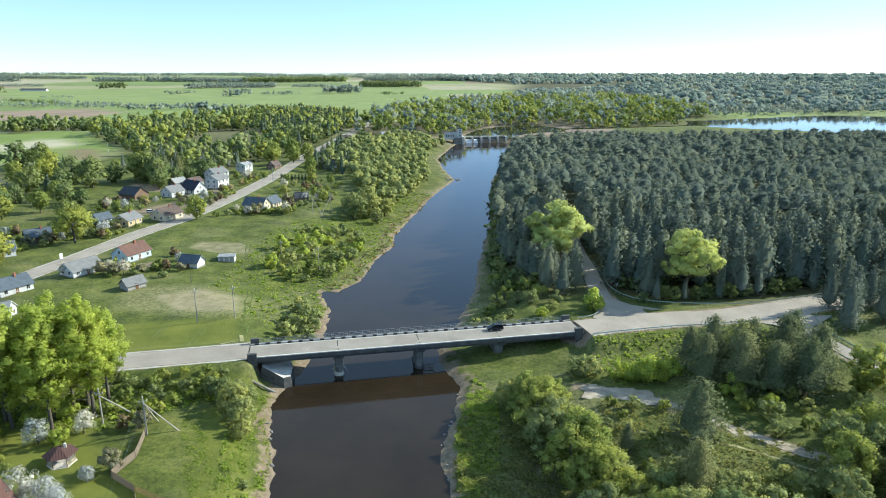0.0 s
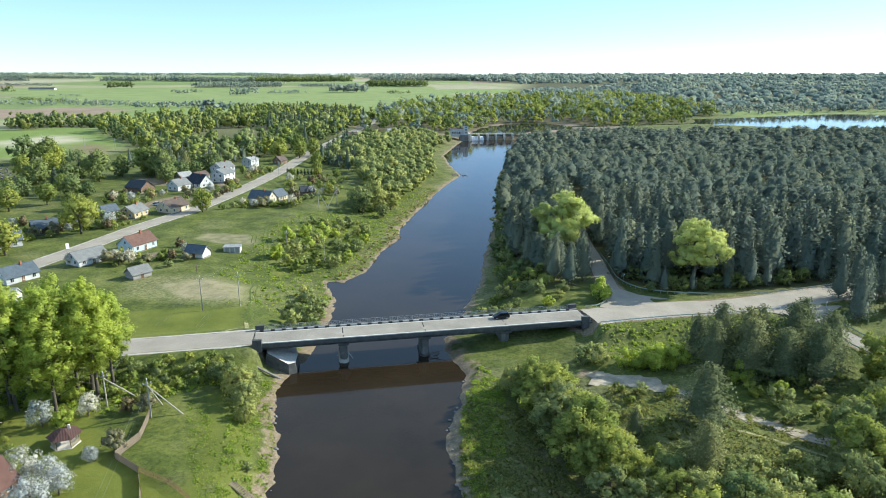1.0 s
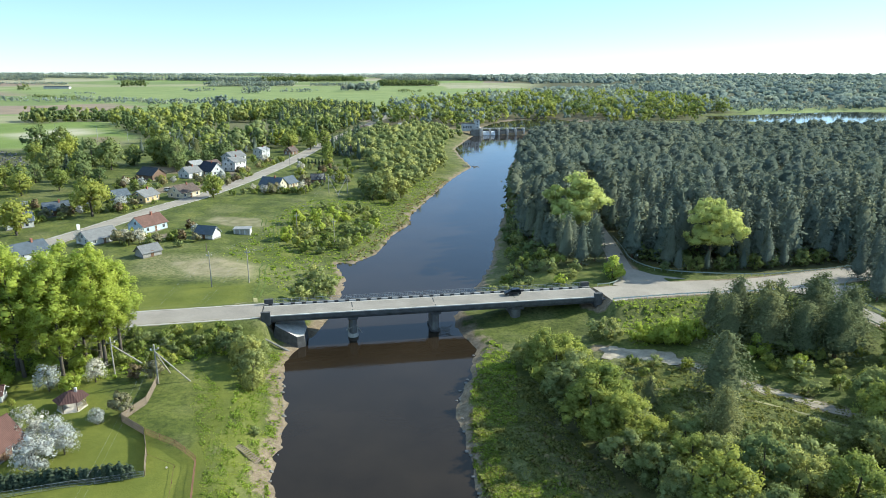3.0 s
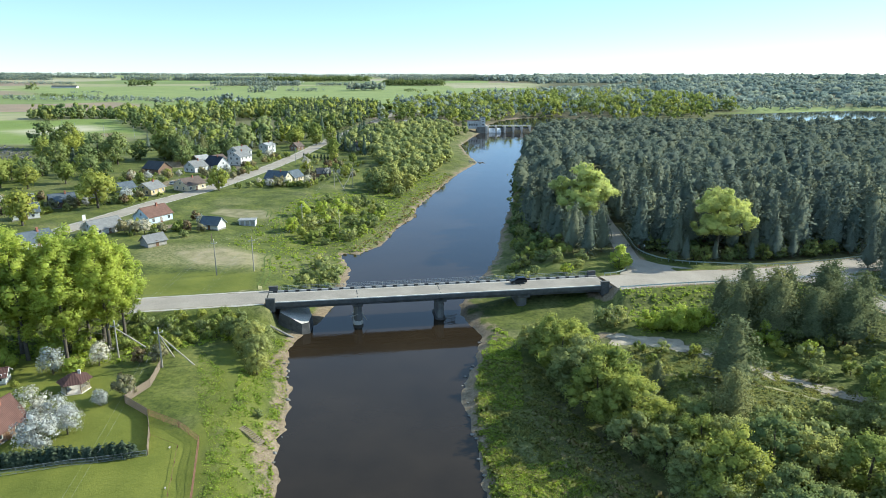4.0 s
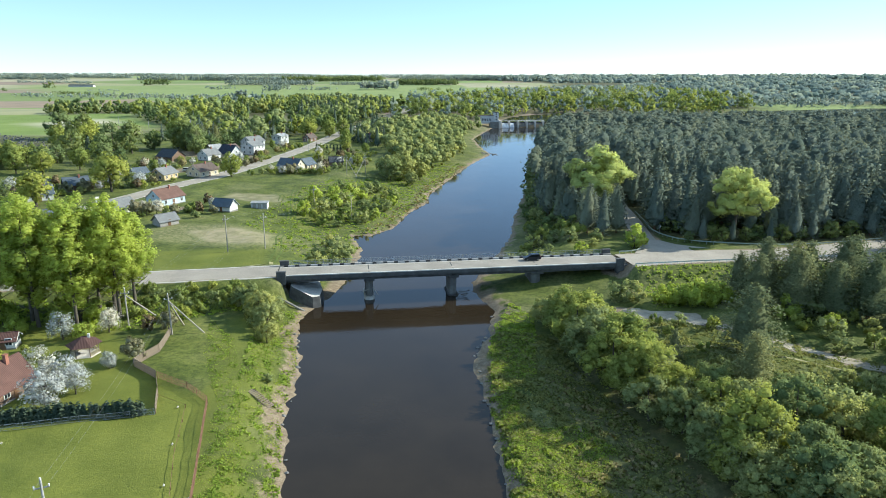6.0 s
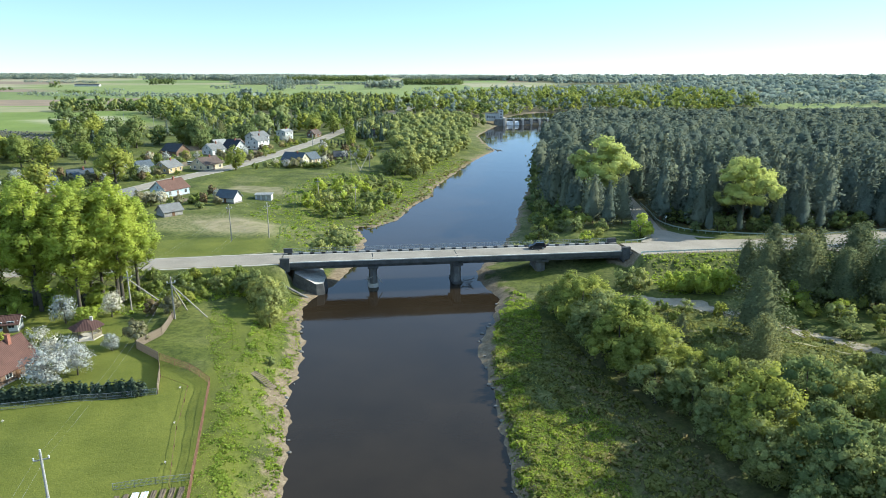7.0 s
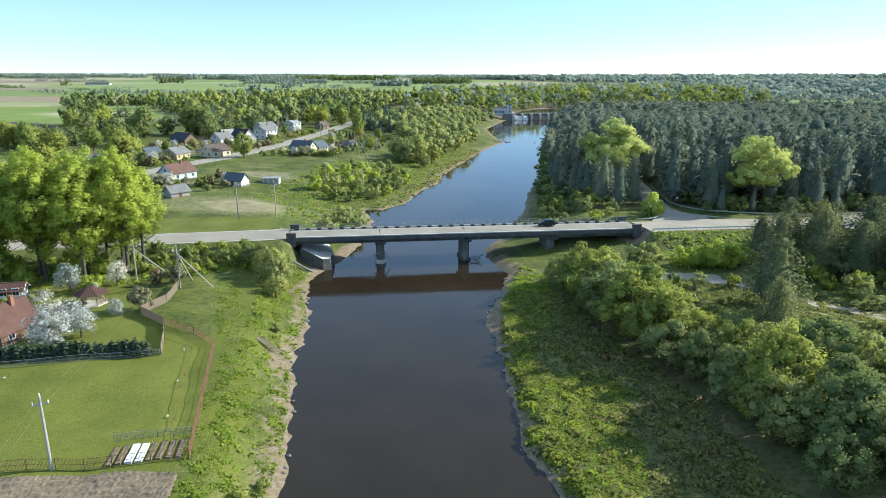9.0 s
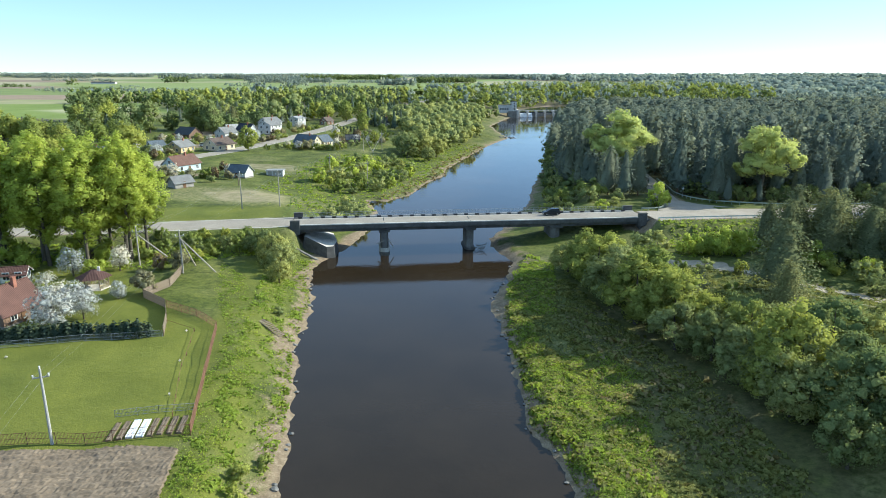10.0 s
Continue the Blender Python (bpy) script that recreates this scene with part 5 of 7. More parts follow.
lime.plant(66, 236, 0.5, form=0, label="young broad-leaved tree in bright leaf among pines")
ybush.plant(44.5, 182, 1.75, label="yellow-green bush by the guardrail", sx=1.0)
ybush.plant(29, 178, 0.8)
for x, y, s in ((13, 176.5, 1.1), (17, 178, 0.9), (20, 180, 0.8), (9.5, 181, 0.9)):
    wbush.plant(x, y, s)
for x, y in ((34, 200), (38, 196), (31, 212), (28, 224), (25.5, 240), (43, 200), (37, 206), (30, 232)):
    pine.plant(x, y, random.uniform(0.6, 0.85), group="pines of the wood")
# willow row on the right bank
for x, y, s in ((15.5, 133, 0.8), (19, 130, 0.95), (22.5, 127, 0.95), (19.5, 122, 1.0), (24, 119, 1.05), (21.5, 113, 1.05), (26, 109, 1.1), (23.5, 104, 1.1), (28, 99, 1.0), (27, 93, 0.8), (25, 132, 0.75),
                (30, 104, 0.9), (32, 96, 0.72), (17.5, 127, 0.75), (21, 118, 0.9), (26.5, 114, 0.95), (18.5, 137, 0.7), (22, 135, 0.7), (28.5, 111, 0.8), (25.5, 100, 0.85)):
    (leafy if (int(x * 7) % 3) else willow).plant(x, y, s * 0.95, sx=1.18, group="row along the bank", label="bright green sunlit tree in a row on the river bank")
for x, y, s in ((31, 89, 0.8), (33.5, 83, 0.85), (38, 79, 0.9), (35, 73, 0.85), (42, 73, 0.95), (47, 70, 0.9), (40, 66, 0.9), (46, 62, 0.95), (52, 66, 0.95), (57, 74, 0.9), (36, 62, 0.7)):
    willow.plant(x, y, s, group="willows on the low meadow")
for k, (x, y, s) in enumerate(((30.5, 81, 0.75), (32.5, 76, 0.85), (34.5, 71, 0.9), (38.5, 68, 0.95), (42, 64.5, 1.0), (35, 90, 0.85), (39, 90, 0.9), (44, 86, 0.95), (49, 83, 1.0), (54, 80, 1.0),
                               (30, 95, 0.8), (36, 97, 0.75), (40, 103, 0.55), (62, 70, 1.0), (58, 66, 1.0), (64, 78, 0.95), (51, 58, 1.0), (46, 56, 1.0))):
    (willow, leafy, willow, deep)[k % 4].plant(x + 1.5, y, s * 0.88, group="thicket on the low meadow", sx=1.1)
for x, y, s in ((76, 107, 1.05), (80, 103, 1.1), (84, 110, 1.15), (72, 101, 0.9), (88, 99, 1.1), (79, 96, 1.0), (92, 112, 1.2), (68, 94, 0.85), (96, 105, 1.2)):
    (willow if int(x) % 3 else leafy).plant(x, y, s * 1.05, group="tall willows beside the track")
for x, y, s, w in ((51, 116, 1.02, 1.35), (46.5, 103.5, 0.72, 1.05), (44, 98, 0.86, 1.1), (36.2, 113, 0.5, 0.9), (62, 141, 0.95, 1.2), (69, 138, 1.1, 1.25), (76, 136, 0.95, 1.2), (83, 135, 1.1, 1.25)):
    bigpine.plant(x, y, s, group="pines beside the meadow", sx=w)
for x, y, s in ((14, 188, 1.2), (17, 193, 1.3), (20, 199, 1.5), (23, 192, 1.2), (27, 188, 1.3), (30, 194, 1.6), (22, 206, 1.6), (19, 212, 1.4), (26, 202, 1.7), (18.5, 222, 1.5), (21, 230, 1.6), (35, 188, 1.1), (33, 183, 0.8), (20, 242, 1.5), (23, 254, 1.6), (25, 270, 1.6)):
    (wbush if int(x) % 2 else bush).plant(x, y, s, group="bushes on the wooded bank")
for k, (x, y, s) in enumerate(((62, 189.5, 0.3), (66, 190, 0.4), (69, 191.5, 0.45), (72, 190.5, 0.4), (75, 191, 0.35), (79, 191.5, 0.4), (82.5, 192.5, 0.45), (86, 192, 0.4), (90, 193, 0.45), (95, 194, 0.4), (100, 195.5, 0.45), (106, 197, 0.5), (113, 199, 0.45), (120, 201, 0.5))):
    (deep, pine, deep)[k % 3].plant(x, y, s, group="young trees at the edge of the wood", label="young dark tree at the edge of the wood")
for x, y, s in ((-112, 118, 1.1), (-107, 121, 1.3), (-101, 116, 1.2), (-96, 119, 1.4), (-90, 114.5, 1.1), (-85, 121, 1.3), (-80, 124, 1.2)):
    ybush.plant(x, y, s, group="bushes under the poplars")
leafy.plant(37, 80, 0.98, label="bright green leafy tree among willows", sx=1.1)
for x, y, s in ((33.5, 147, 1.5), (36.5, 145.6, 1.4), (42.5, 143, 1.1), (45.5, 142, 1.3), (48.5, 141.5, 1.6), (52, 142, 1.5), (55, 144, 1.2)):
    (ybush if x > 40 else wbush).plant(x, y, s)
for x, y, s in ((66, 147, 1.15), (71, 144, 1.15), (76, 148, 1.05), (83, 146, 1.2), (87, 150, 1.15), (90, 143, 1.1), (94, 150, 0.85), (78, 139, 0.9), (62, 151, 0.8)):
    bigpine.plant(x, y, s, group="pines beside the meadow", sx=1.2)
for x, y, s in ((98, 135, 1.2), (104, 128, 1.3)):
    leafy.plant(x, y, s)
for k, (x, y) in enumerate(scatter([(60, 140), (96, 138), (98, 118), (84, 104), (72, 118), (64, 128)], 26, 3.6, 58)):
    (wbush, bush, bush, ybush)[k % 4].plant(x, y, random.uniform(0.8, 1.5), group="bushes under the pines")
for k, (x, y) in enumerate(scatter([(34, 134), (50, 130), (48, 112), (34, 104), (30, 118)], 12, 4.5, 59)):
    (wbush, bush)[k % 2].plant(x, y, random.uniform(0.5, 0.95))
for x, y, s in ((78, 112, 0.9), (82, 108, 0.85), (75, 104, 0.8), (69, 99, 0.7), (62, 97, 0.6), (86, 115, 1.0), (90, 104, 0.9)):
    willow.plant(x, y, s)
for k, (x, y) in enumerate(scatter([(38, 96), (58, 100), (70, 94), (80, 84), (66, 66), (50, 78), (40, 84)], 30, 4.0, 57)):
    (wbush, bush, wbush, willow)[k % 4].plant(x, y, random.uniform(0.9, 1.6) * (0.45 if k % 4 == 3 else 1), group="bushes on the low meadow")
wbush.plant(69, 118.5, 1.1, label="pale silver-green bush beside the sandy track")
for x, y, s in ((51, 100, 1.0), (55, 97, 1.2), (57, 92, 1.5), (60, 101, 1.2), (51, 90, 1.5), (54, 86, 1.4)):
    wbush.plant(x, y, s)
for x, y in ((116, 184), (122, 186.5), (128, 184), (135, 187), (118, 176), (126, 174), (134, 178), (142, 190), (150, 180), (112, 168)):
    pine.plant(x, y, random.uniform(0.7, 0.9), group="pines beside the junction")
# left bank bushes by the bridge
for x, y, s in ((-49, 131, 0.62), (-46, 128, 0.75), (-43, 123.5, 0.75), (-52, 133, 0.5), (-47, 134, 0.5), (-41.5, 118.5, 0.5), (-44.5, 132.5, 0.6)):
    willow.plant(x, y, s, label="grey-green willow clump by the bridge end")
for x, y, s in ((-53, 138, 1.0), (-57, 137, 1.1), (-62, 135, 1.0), (-67, 136, 1.1), (-71, 131, 1.0), (-60, 130, 0.9), (-66, 126, 0.9), (-56, 131, 0.8), (-72, 125, 1.0), (-77, 131, 1.0)):
    bush.plant(x, y, s)
for k, (x, y) in enumerate(scatter([(-52, 141), (-80, 139), (-80, 128), (-66, 122), (-52, 132)], 26, 3.0, 56)):
    (bush, bush, wbush)[k % 3].plant(x, y, random.uniform(0.5, 1.0), group="bushes on the embankment")
wbush.plant(-36.5, 103, 0.5)
for x, y, s in ((-24.5, 53.5, 0.75), (-25.5, 57, 0.7), (-24.2, 60.5, 0.6), (-22.8, 50, 0.8)):
    bush.plant(x, y, s, label="green bush on the steep river bank")
# garden
for x, y, s, l in ((-65, 86.3, 1.3, 0), (-72, 96, 1.15, 1), (-64, 92, 0.95, 2), (-67.5, 95, 0.95, 0), (-63.5, 101, 0.62, 1), (-72.6, 117, 0.95, 2), (-79.5, 113, 1.05, 0), (-67.5, 90, 0.8, 1), (-130, 213, 0.9, 0), (-118, 246, 0.8, 1)):
    blossom.plant(x, y, s, form=l)
drybush.plant(-60.6, 105, 1.0)
ybush.plant(-75, 112.5, 0.95, label="yellow-green shrub in the garden")
redbush.plant(-65.5, 119, 0.8)
drybush.plant(-61.5, 119, 0.9)
for i in range(44):
    u = i / 43
    if i in (20, 29):
        continue
    thuja.plant(-72.8 + 22.6 * u, 81.0 + 5.4 * u + 0.2 * math.sin(i * 2.1), random.uniform(0.75, 1.0), group="thuja hedge", sx=1.35)
for x, y, s in ((-80, 104, 0.6), (-83, 107, 0.5), (-77, 103, 0.5), (-86, 104, 0.6)):
    bush.plant(x, y, s, label="low green garden shrub")
for x, y, s in ((-93, 108, 1), (-98, 110, 1.1), (-88, 109, 0.9), (-103, 107, 1.1)):
    thuja.plant(x, y, s * 1.2)
# meadow bushes upstream on the left
for x, y, s in ((-47, 197, 1.2), (-44, 193, 1.4), (-40, 186, 1.5), (-42, 178, 1.5), (-45, 172, 1.4), (-39, 173, 1.1), (-38.5, 180, 1.3), (-47, 183, 1.0)):
    wbush.plant(x, y, s)
for k, (x, y) in enumerate(scatter([(-58, 222), (-42, 228), (-36, 262), (-34, 290), (-44, 300), (-62, 292), (-68, 262), (-66, 238)], 46, 4.2, 51)):
    (wbush, bush, wbush, ybush)[k % 4].plant(x, y, random.uniform(0.8, 1.7), group="bushes on the river meadow")
for x, y, s in ((-44, 322, 1.25), (-37, 331, 1.3), (-31, 336, 1.05), (-40, 343, 1.3), (-33, 318, 0.7), (-48, 334, 1.1)):
    willow.plant(x, y, s * 1.05, label="large rounded willow by the river")
# village trees
leafy.plant(-116, 299, 1.05, label="full green tree at the roadside")
olive.plant(-150, 256, 1.15, form=0)
olive.plant(-160, 224, 0.95, form=1, label="old tree with brownish spring leaves")
spruce.plant(-215, 350, 1.0)
for k, (x, y) in enumerate(scatter([(-262, 300), (-196, 288), (-178, 300), (-182, 338), (-205, 345), (-262, 350)], 20, 8.5, 54)):
    (deep, leafy, olive)[k % 3].plant(x, y, random.uniform(0.7, 1.15), label="broad tree in the old gardens")
for k, (x, y) in enumerate(scatter([(-176, 372), (-166, 372), (-150, 410), (-146, 432), (-190, 436), (-196, 410)], 18, 6.5, 55)):
    (deep, bigpine, deep)[k % 3].plant(x, y, random.uniform(0.8, 1.2), label="dark tree behind the village houses")
for x, y, s in ((-214, 360, 1.05), (-206, 378, 1.35), (-223, 388, 1.3), (-240, 388, 1.2), (-184, 402, 1.5), (-178, 398, 1.2), (-192, 408, 1.3), (-202, 398, 0.9), (-219, 432, 0.7), (-286, 436, 1.5), (-272, 442, 1.3),
                (-288, 456, 0.9), (-258, 424, 1.2), (-232, 362, 1.1), (-246, 372, 1.2), (-268, 330, 1.4), (-255, 322, 1.3), (-282, 318, 1.4), (-238, 318, 0.9)):
    (deep if int(x) % 3 else leafy).plant(x, y, s * 1.2, label="broad green tree beside the graveyard" if x < -230 else "broad green tree behind the gardens")
olive.plant(-125, 474, 1.0, form=0, label="tree with orange-brown spring leaves")
for x, y, s in ((-112, 486, 1.2), (-104, 500, 1.2), (-96, 470, 0.9), (-92, 452, 0.9), (-88, 430, 0.8), (-130, 500, 1.3), (-100, 410, 0.5), (-120, 520, 1.3)):
    leafy.plant(x, y, s)
VILLAGE_BUSH = [(-110, 308, 1.0), (-106, 312, 0.9), (-101, 314, 1.1), (-97, 316, 1.1), (-93, 315, 1.0), (-88, 318, 1.2), (-84, 321, 0.8), (-77, 318, 1.5), (-104, 321, 0.9), (-120, 330, 0.9), (-125, 345, 1.0),
                (-146, 282, 1.2), (-150, 275, 1.3), (-156, 268, 1.3), (-160, 255, 1.2), (-143, 268, 1.1), (-158, 285, 1.3), (-119, 224, 1.2), (-118, 220, 1.0), (-114, 214, 1.1), (-108, 216, 1.0), (-97, 215, 0.8),
                (-104, 229, 0.8), (-99, 234, 0.9), (-94, 223, 0.8), (-130, 378, 1.0), (-125, 398, 1.0), (-122, 415, 1.0), (-128, 425, 1.1), (-142, 345, 1.0), (-130, 336, 0.9), (-124, 356, 0.9)]
for k, (x, y, s) in enumerate(VILLAGE_BUSH):
    (bush, wbush, bush, blossom, drybush)[k % 5].plant(x, y, s * (0.75 if k % 5 == 3 else 1.0))
redbush.plant(-103, 240, 0.9)
redbush.plant(-80, 334, 1.3, label="large dark lilac bush by a hut")
for k in range(9):
    thuja.plant(-104.5 + k * 2.1, 417 + k * 0.6, 1.25, group="row of young thujas")
# gardens between the houses: shrubs, young trees and blossom
GARDENS = [[(-128, 314), (-118, 340), (-114, 372), (-128, 376), (-138, 350), (-140, 318)], [(-165, 262), (-140, 262), (-136, 282), (-152, 284), (-168, 300), (-180, 290)], [(-122, 384), (-114, 420), (-116, 452), (-130, 432), (-128, 395)],
           [(-150, 312), (-178, 318), (-180, 342), (-150, 345)], [(-106, 318), (-80, 316), (-76, 326), (-104, 324)], [(-80, 330), (-60, 340), (-62, 400), (-90, 430), (-102, 400), (-96, 350)],
           [(-122, 218), (-112, 210), (-96, 218), (-100, 228), (-112, 226)], [(-184, 230), (-160, 240), (-150, 262), (-176, 280), (-200, 262)]]
for g, poly in enumerate(GARDENS):
    for k, (x, y) in enumerate(scatter(poly, (28, 34, 20, 26, 24, 40, 12, 34)[g], 2.8, 80 + g)):
        kind = (bush, wbush, drybush, blossom, bush, bush, wbush, bush, redbush)[(k * 5 + g) % 9]
        kind.plant(x, y, random.uniform(0.6, 1.15), label="" if kind is not blossom else "small fruit tree in white blossom")
for x, y, s in ((-66, 352, 0.62), (-74, 366, 0.5), (-92, 372, 0.5), (-124, 366, 0.4), (-156, 334, 0.45), (-132, 412, 0.5), (-84, 412, 0.6), (-70, 402, 0.6), (-172, 300, 0.6), (-162, 316, 0.5)):
    leafy.plant(x, y, s, label="small green garden tree")


# ---- grass and herbs ----
def tufts(name, label, poly, n, seed, mat, size, keep=None):
    r = np.random.default_rng(seed)
    xs, ys = [p[0] for p in poly], [p[1] for p in poly]
    p = r.uniform((min(xs), min(ys)), (max(xs), max(ys)), (n, 2))
    ok = inside(p[:, 0], p[:, 1], poly)
    if keep is not None:
        ok &= keep(p[:, 0], p[:, 1], r.uniform(0, 1, n))
    p = p[ok]
    z = height(p[:, 0], p[:, 1])
    lush = step(-0.6, 0.8, wobble(p[:, 0], p[:, 1], 4.5))
    sz = size * r.uniform(0.5, 1.5, len(p)) * (0.55 + 0.9 * lush)
    P, N, S = [], [], []
    for k in range(4):
        P.append(np.column_stack([p + r.normal(size=p.shape) * (sz * 0.5)[:, None], z + sz * r.uniform(0.1, 0.5, len(p))]))
        N.append(np.column_stack([r.normal(size=(len(p), 2)) * 1.3, np.full(len(p), 0.9)]))
        S.append(sz * 0.7)
    N = np.vstack(N)
    V, F, M = cards(np.vstack(P), N, np.concatenate(S), r, unit(N) * 0.4 + np.array([0.15, 0, 0.9]))
    return tagged(new(name, mesh_np(name, V, F, mat, False, {"var": np.tile(np.repeat(np.clip(0.25 + 0.7 * lush, 0, 0.95), 4), 4)}, M)), label, "grass", kind="stuff")


def bank_keep(x, y, u):
    d = signed(x, y, RIVER)
    return (d > 0.8) & (u < 0.2 + 0.8 * step(-0.5, 0.4, wobble(x, y, 8))) & (u < 0.3 + 0.7 * step(-0.7, 0.2, wobble(y, x, 3.2))) & ~inside(x, y, [(-60, 181), (-62, 200), (-84, 208), (-106, 203), (-98, 184), (-76, 180)])


tufts("bank_herbs", "lush bright green herbs on the low bank", HERBS, 52000, 61, GRASS_TUFT, 0.22, bank_keep)
tufts("bank_herbs", "lush bright green herbs on the low bank", [(3, 108), (11, 108), (12, 122), (13, 138), (8, 148), (3, 130)], 7000, 62, GRASS_TUFT, 0.26, bank_keep)
tufts("bank_herbs", "green herbs on the sloping river bank", [(-22, 45), (-29, 45), (-34, 75), (-38, 90), (-44, 115), (-46, 140), (-38, 140), (-31, 100), (-26, 85)], 30000, 63, GRASS_TUFT, 0.2, bank_keep)
tufts("meadow_grass", "lush grass between the fence and the bank", [(-31, 50), (-26, 50), (-33, 82), (-40, 100), (-47, 116), (-56, 126), (-50, 108), (-41, 92), (-37, 76)], 26000, 73, GRASS_TUFT, 0.12, lambda x, y, u: u < 0.8)
tufts("meadow_grass", "rough meadow grass beside the river", [(-70, 180), (-40, 178), (-36, 215), (-22, 290), (-10, 400), (-25, 400), (-50, 320), (-75, 300), (-80, 210)], 16000, 64, GRASS_TUFT, 0.38, bank_keep)
tufts("reeds", "dry reeds and litter on the shore", [(-36, 200), (-30, 225), (-22, 262), (-14, 300), (0, 400), (-18, 390), (-30, 290), (-44, 225)], 5000, 65, REED, 0.4, lambda x, y, u: (signed(x, y, RIVER) > 0.3) & (signed(x, y, RIVER) < 7))
tufts("bank_herbs", "dull rough herbs and litter in the shaded hollow", [(4, 48), (30, 48), (32, 62), (29, 80), (24, 96), (20, 106), (15, 128), (4, 130), (2, 108)], 34000, 69, GRASS_DULL, 0.3, bank_keep)
tufts("meadow_grass", "rough tussocky meadow grass beside the track", [(34, 100), (50, 92), (72, 96), (74, 112), (60, 128), (36, 134), (30, 120)], 16000, 70, GRASS_DULL, 0.26, bank_keep)
tufts("reeds", "dry stalks and litter in the shaded hollow", [(14, 60), (30, 56), (30, 80), (22, 96), (12, 112)], 2500, 66, REED, 0.35, lambda x, y, u: u < 0.25 + 0.6 * step(0.1, 0.8, wobble(x, y, 15)))
tufts("embankment_herbs", "rough grass on the road embankment", [(-120, 128), (-50, 140), (-50, 132), (-70, 118), (-120, 120)], 4500, 67, GRASS_TUFT, 0.4, lambda x, y, u: u < 0.7)
tufts("embankment_herbs", "rough grass on the road embankment", [(40, 162), (92, 170), (92, 150), (40, 140)], 3500, 68, GRASS_TUFT, 0.4, lambda x, y, u: u < 0.6)


# ---- houses ----
GLASS = plain("window_glass", (0.03, 0.035, 0.04), 0.08, 0.2, 1.0, 5.0, relief=0)
FRAME_WHITE = plain("window_frame_white", (0.72, 0.72, 0.70), 0.6, 0.08, 1.0, 12.0, relief=0)
DOOR_BROWN = plain("door_brown", (0.16, 0.09, 0.05), 0.6, 0.2, 1.0, 12.0, relief=0.002)
BRICK_RED = plain("brick_red", (0.30, 0.13, 0.09), 0.85, 0.2, 1.0, 6.0)


def clad(name, base, pitch=0.16, axis=2, vary=0.18):
    """Boards or corrugated sheets: fine ridges across the surface, weathered."""
    m, n, l, b = material(name, 0.8)
    nt = m.node_tree
    big, fine = noise_node(nt, 0.6, 5, 0.65), noise_node(nt, 9.0, 4, 0.6)
    lo, hi = tuple(c * (1 - vary) for c in base), tuple(min(1, c * (1 + vary)) for c in base)
    c1 = ramp(nt, big.outputs[0], [(0.3, lo), (0.7, hi)])
    c1 = mix(nt, 1.0, c1, ramp(nt, fine.outputs[0], [(0.3, (0.75, 0.75, 0.75)), (0.7, (1.15, 1.15, 1.15))]), "MULTIPLY")
    l.new(c1, b.inputs["Base Color"])
    co = n.new("ShaderNodeTexCoord")
    sp = n.new("ShaderNodeSeparateXYZ")
    l.new(co.outputs["Object"], sp.inputs[0])
    s = n.new("ShaderNodeMath")
    s.operation = "MULTIPLY"
    s.inputs[1].default_value = 2 * math.pi / pitch
    l.new(sp.outputs[axis], s.inputs[0])
    w = n.new("ShaderNodeMath")
    w.operation = "SINE"
    l.new(s.outputs[0], w.inputs[0])
    bump(nt, b, w.outputs[0], 0.6, 0.02)
    return m


WALLS = {"white": clad("wall_white", (0.62, 0.61, 0.585)), "blue": clad("wall_pale_blue", (0.50, 0.60, 0.66)), "cream": clad("wall_cream", (0.62, 0.54, 0.38)), "yellow": clad("wall_ochre", (0.55, 0.42, 0.22)),
         "brown": clad("wall_brown_boards", (0.20, 0.13, 0.09)), "grey": clad("wall_grey_boards", (0.34, 0.32, 0.29)), "brick": BRICK_RED, "silver": clad("wall_pale_grey", (0.55, 0.55, 0.54))}
ROOFS = {"brown": clad("roof_brown", (0.15, 0.085, 0.065), 0.2, 0), "grey": clad("roof_grey_slate", (0.19, 0.19, 0.185), 0.2, 0), "dark": clad("roof_dark_slate", (0.06, 0.064, 0.07), 0.2, 0),
         "navy": clad("roof_navy", (0.03, 0.036, 0.052), 0.2, 0), "slate": clad("roof_blue_grey", (0.095, 0.115, 0.135), 0.2, 0), "pale": clad("roof_pale_grey", (0.30, 0.30, 0.295), 0.2, 0),
         "red": clad("roof_brick_red", (0.115, 0.06, 0.048), 0.25, 0), "umber2": clad("roof_dull_brown", (0.085, 0.045, 0.038), 0.25, 0), "umber": clad("roof_umber", (0.12, 0.09, 0.075), 0.2, 0)}


def window(parent, at, rz, w=1.0, h=1.2):
    f = place(empty("window", at, rz), parent)
    bm = bmesh.new()
    box(bm, -w / 2 - 0.1, w / 2 + 0.1, -0.03, 0.09, -0.1, 0.0)
    box(bm, -w / 2 - 0.1, w / 2 + 0.1, -0.03, 0.09, h, h + 0.1)
    for x in (-w / 2 - 0.1, w / 2):
        box(bm, x, x + 0.1, -0.03, 0.09, 0, h)
    box(bm, -0.03, 0.03, -0.03, 0.07, 0, h)
    part("frame", bm, FRAME_WHITE, f)
    part("pane", box(bmesh.new(), -w / 2, w / 2, 0.0, 0.035, 0, h), GLASS, f)


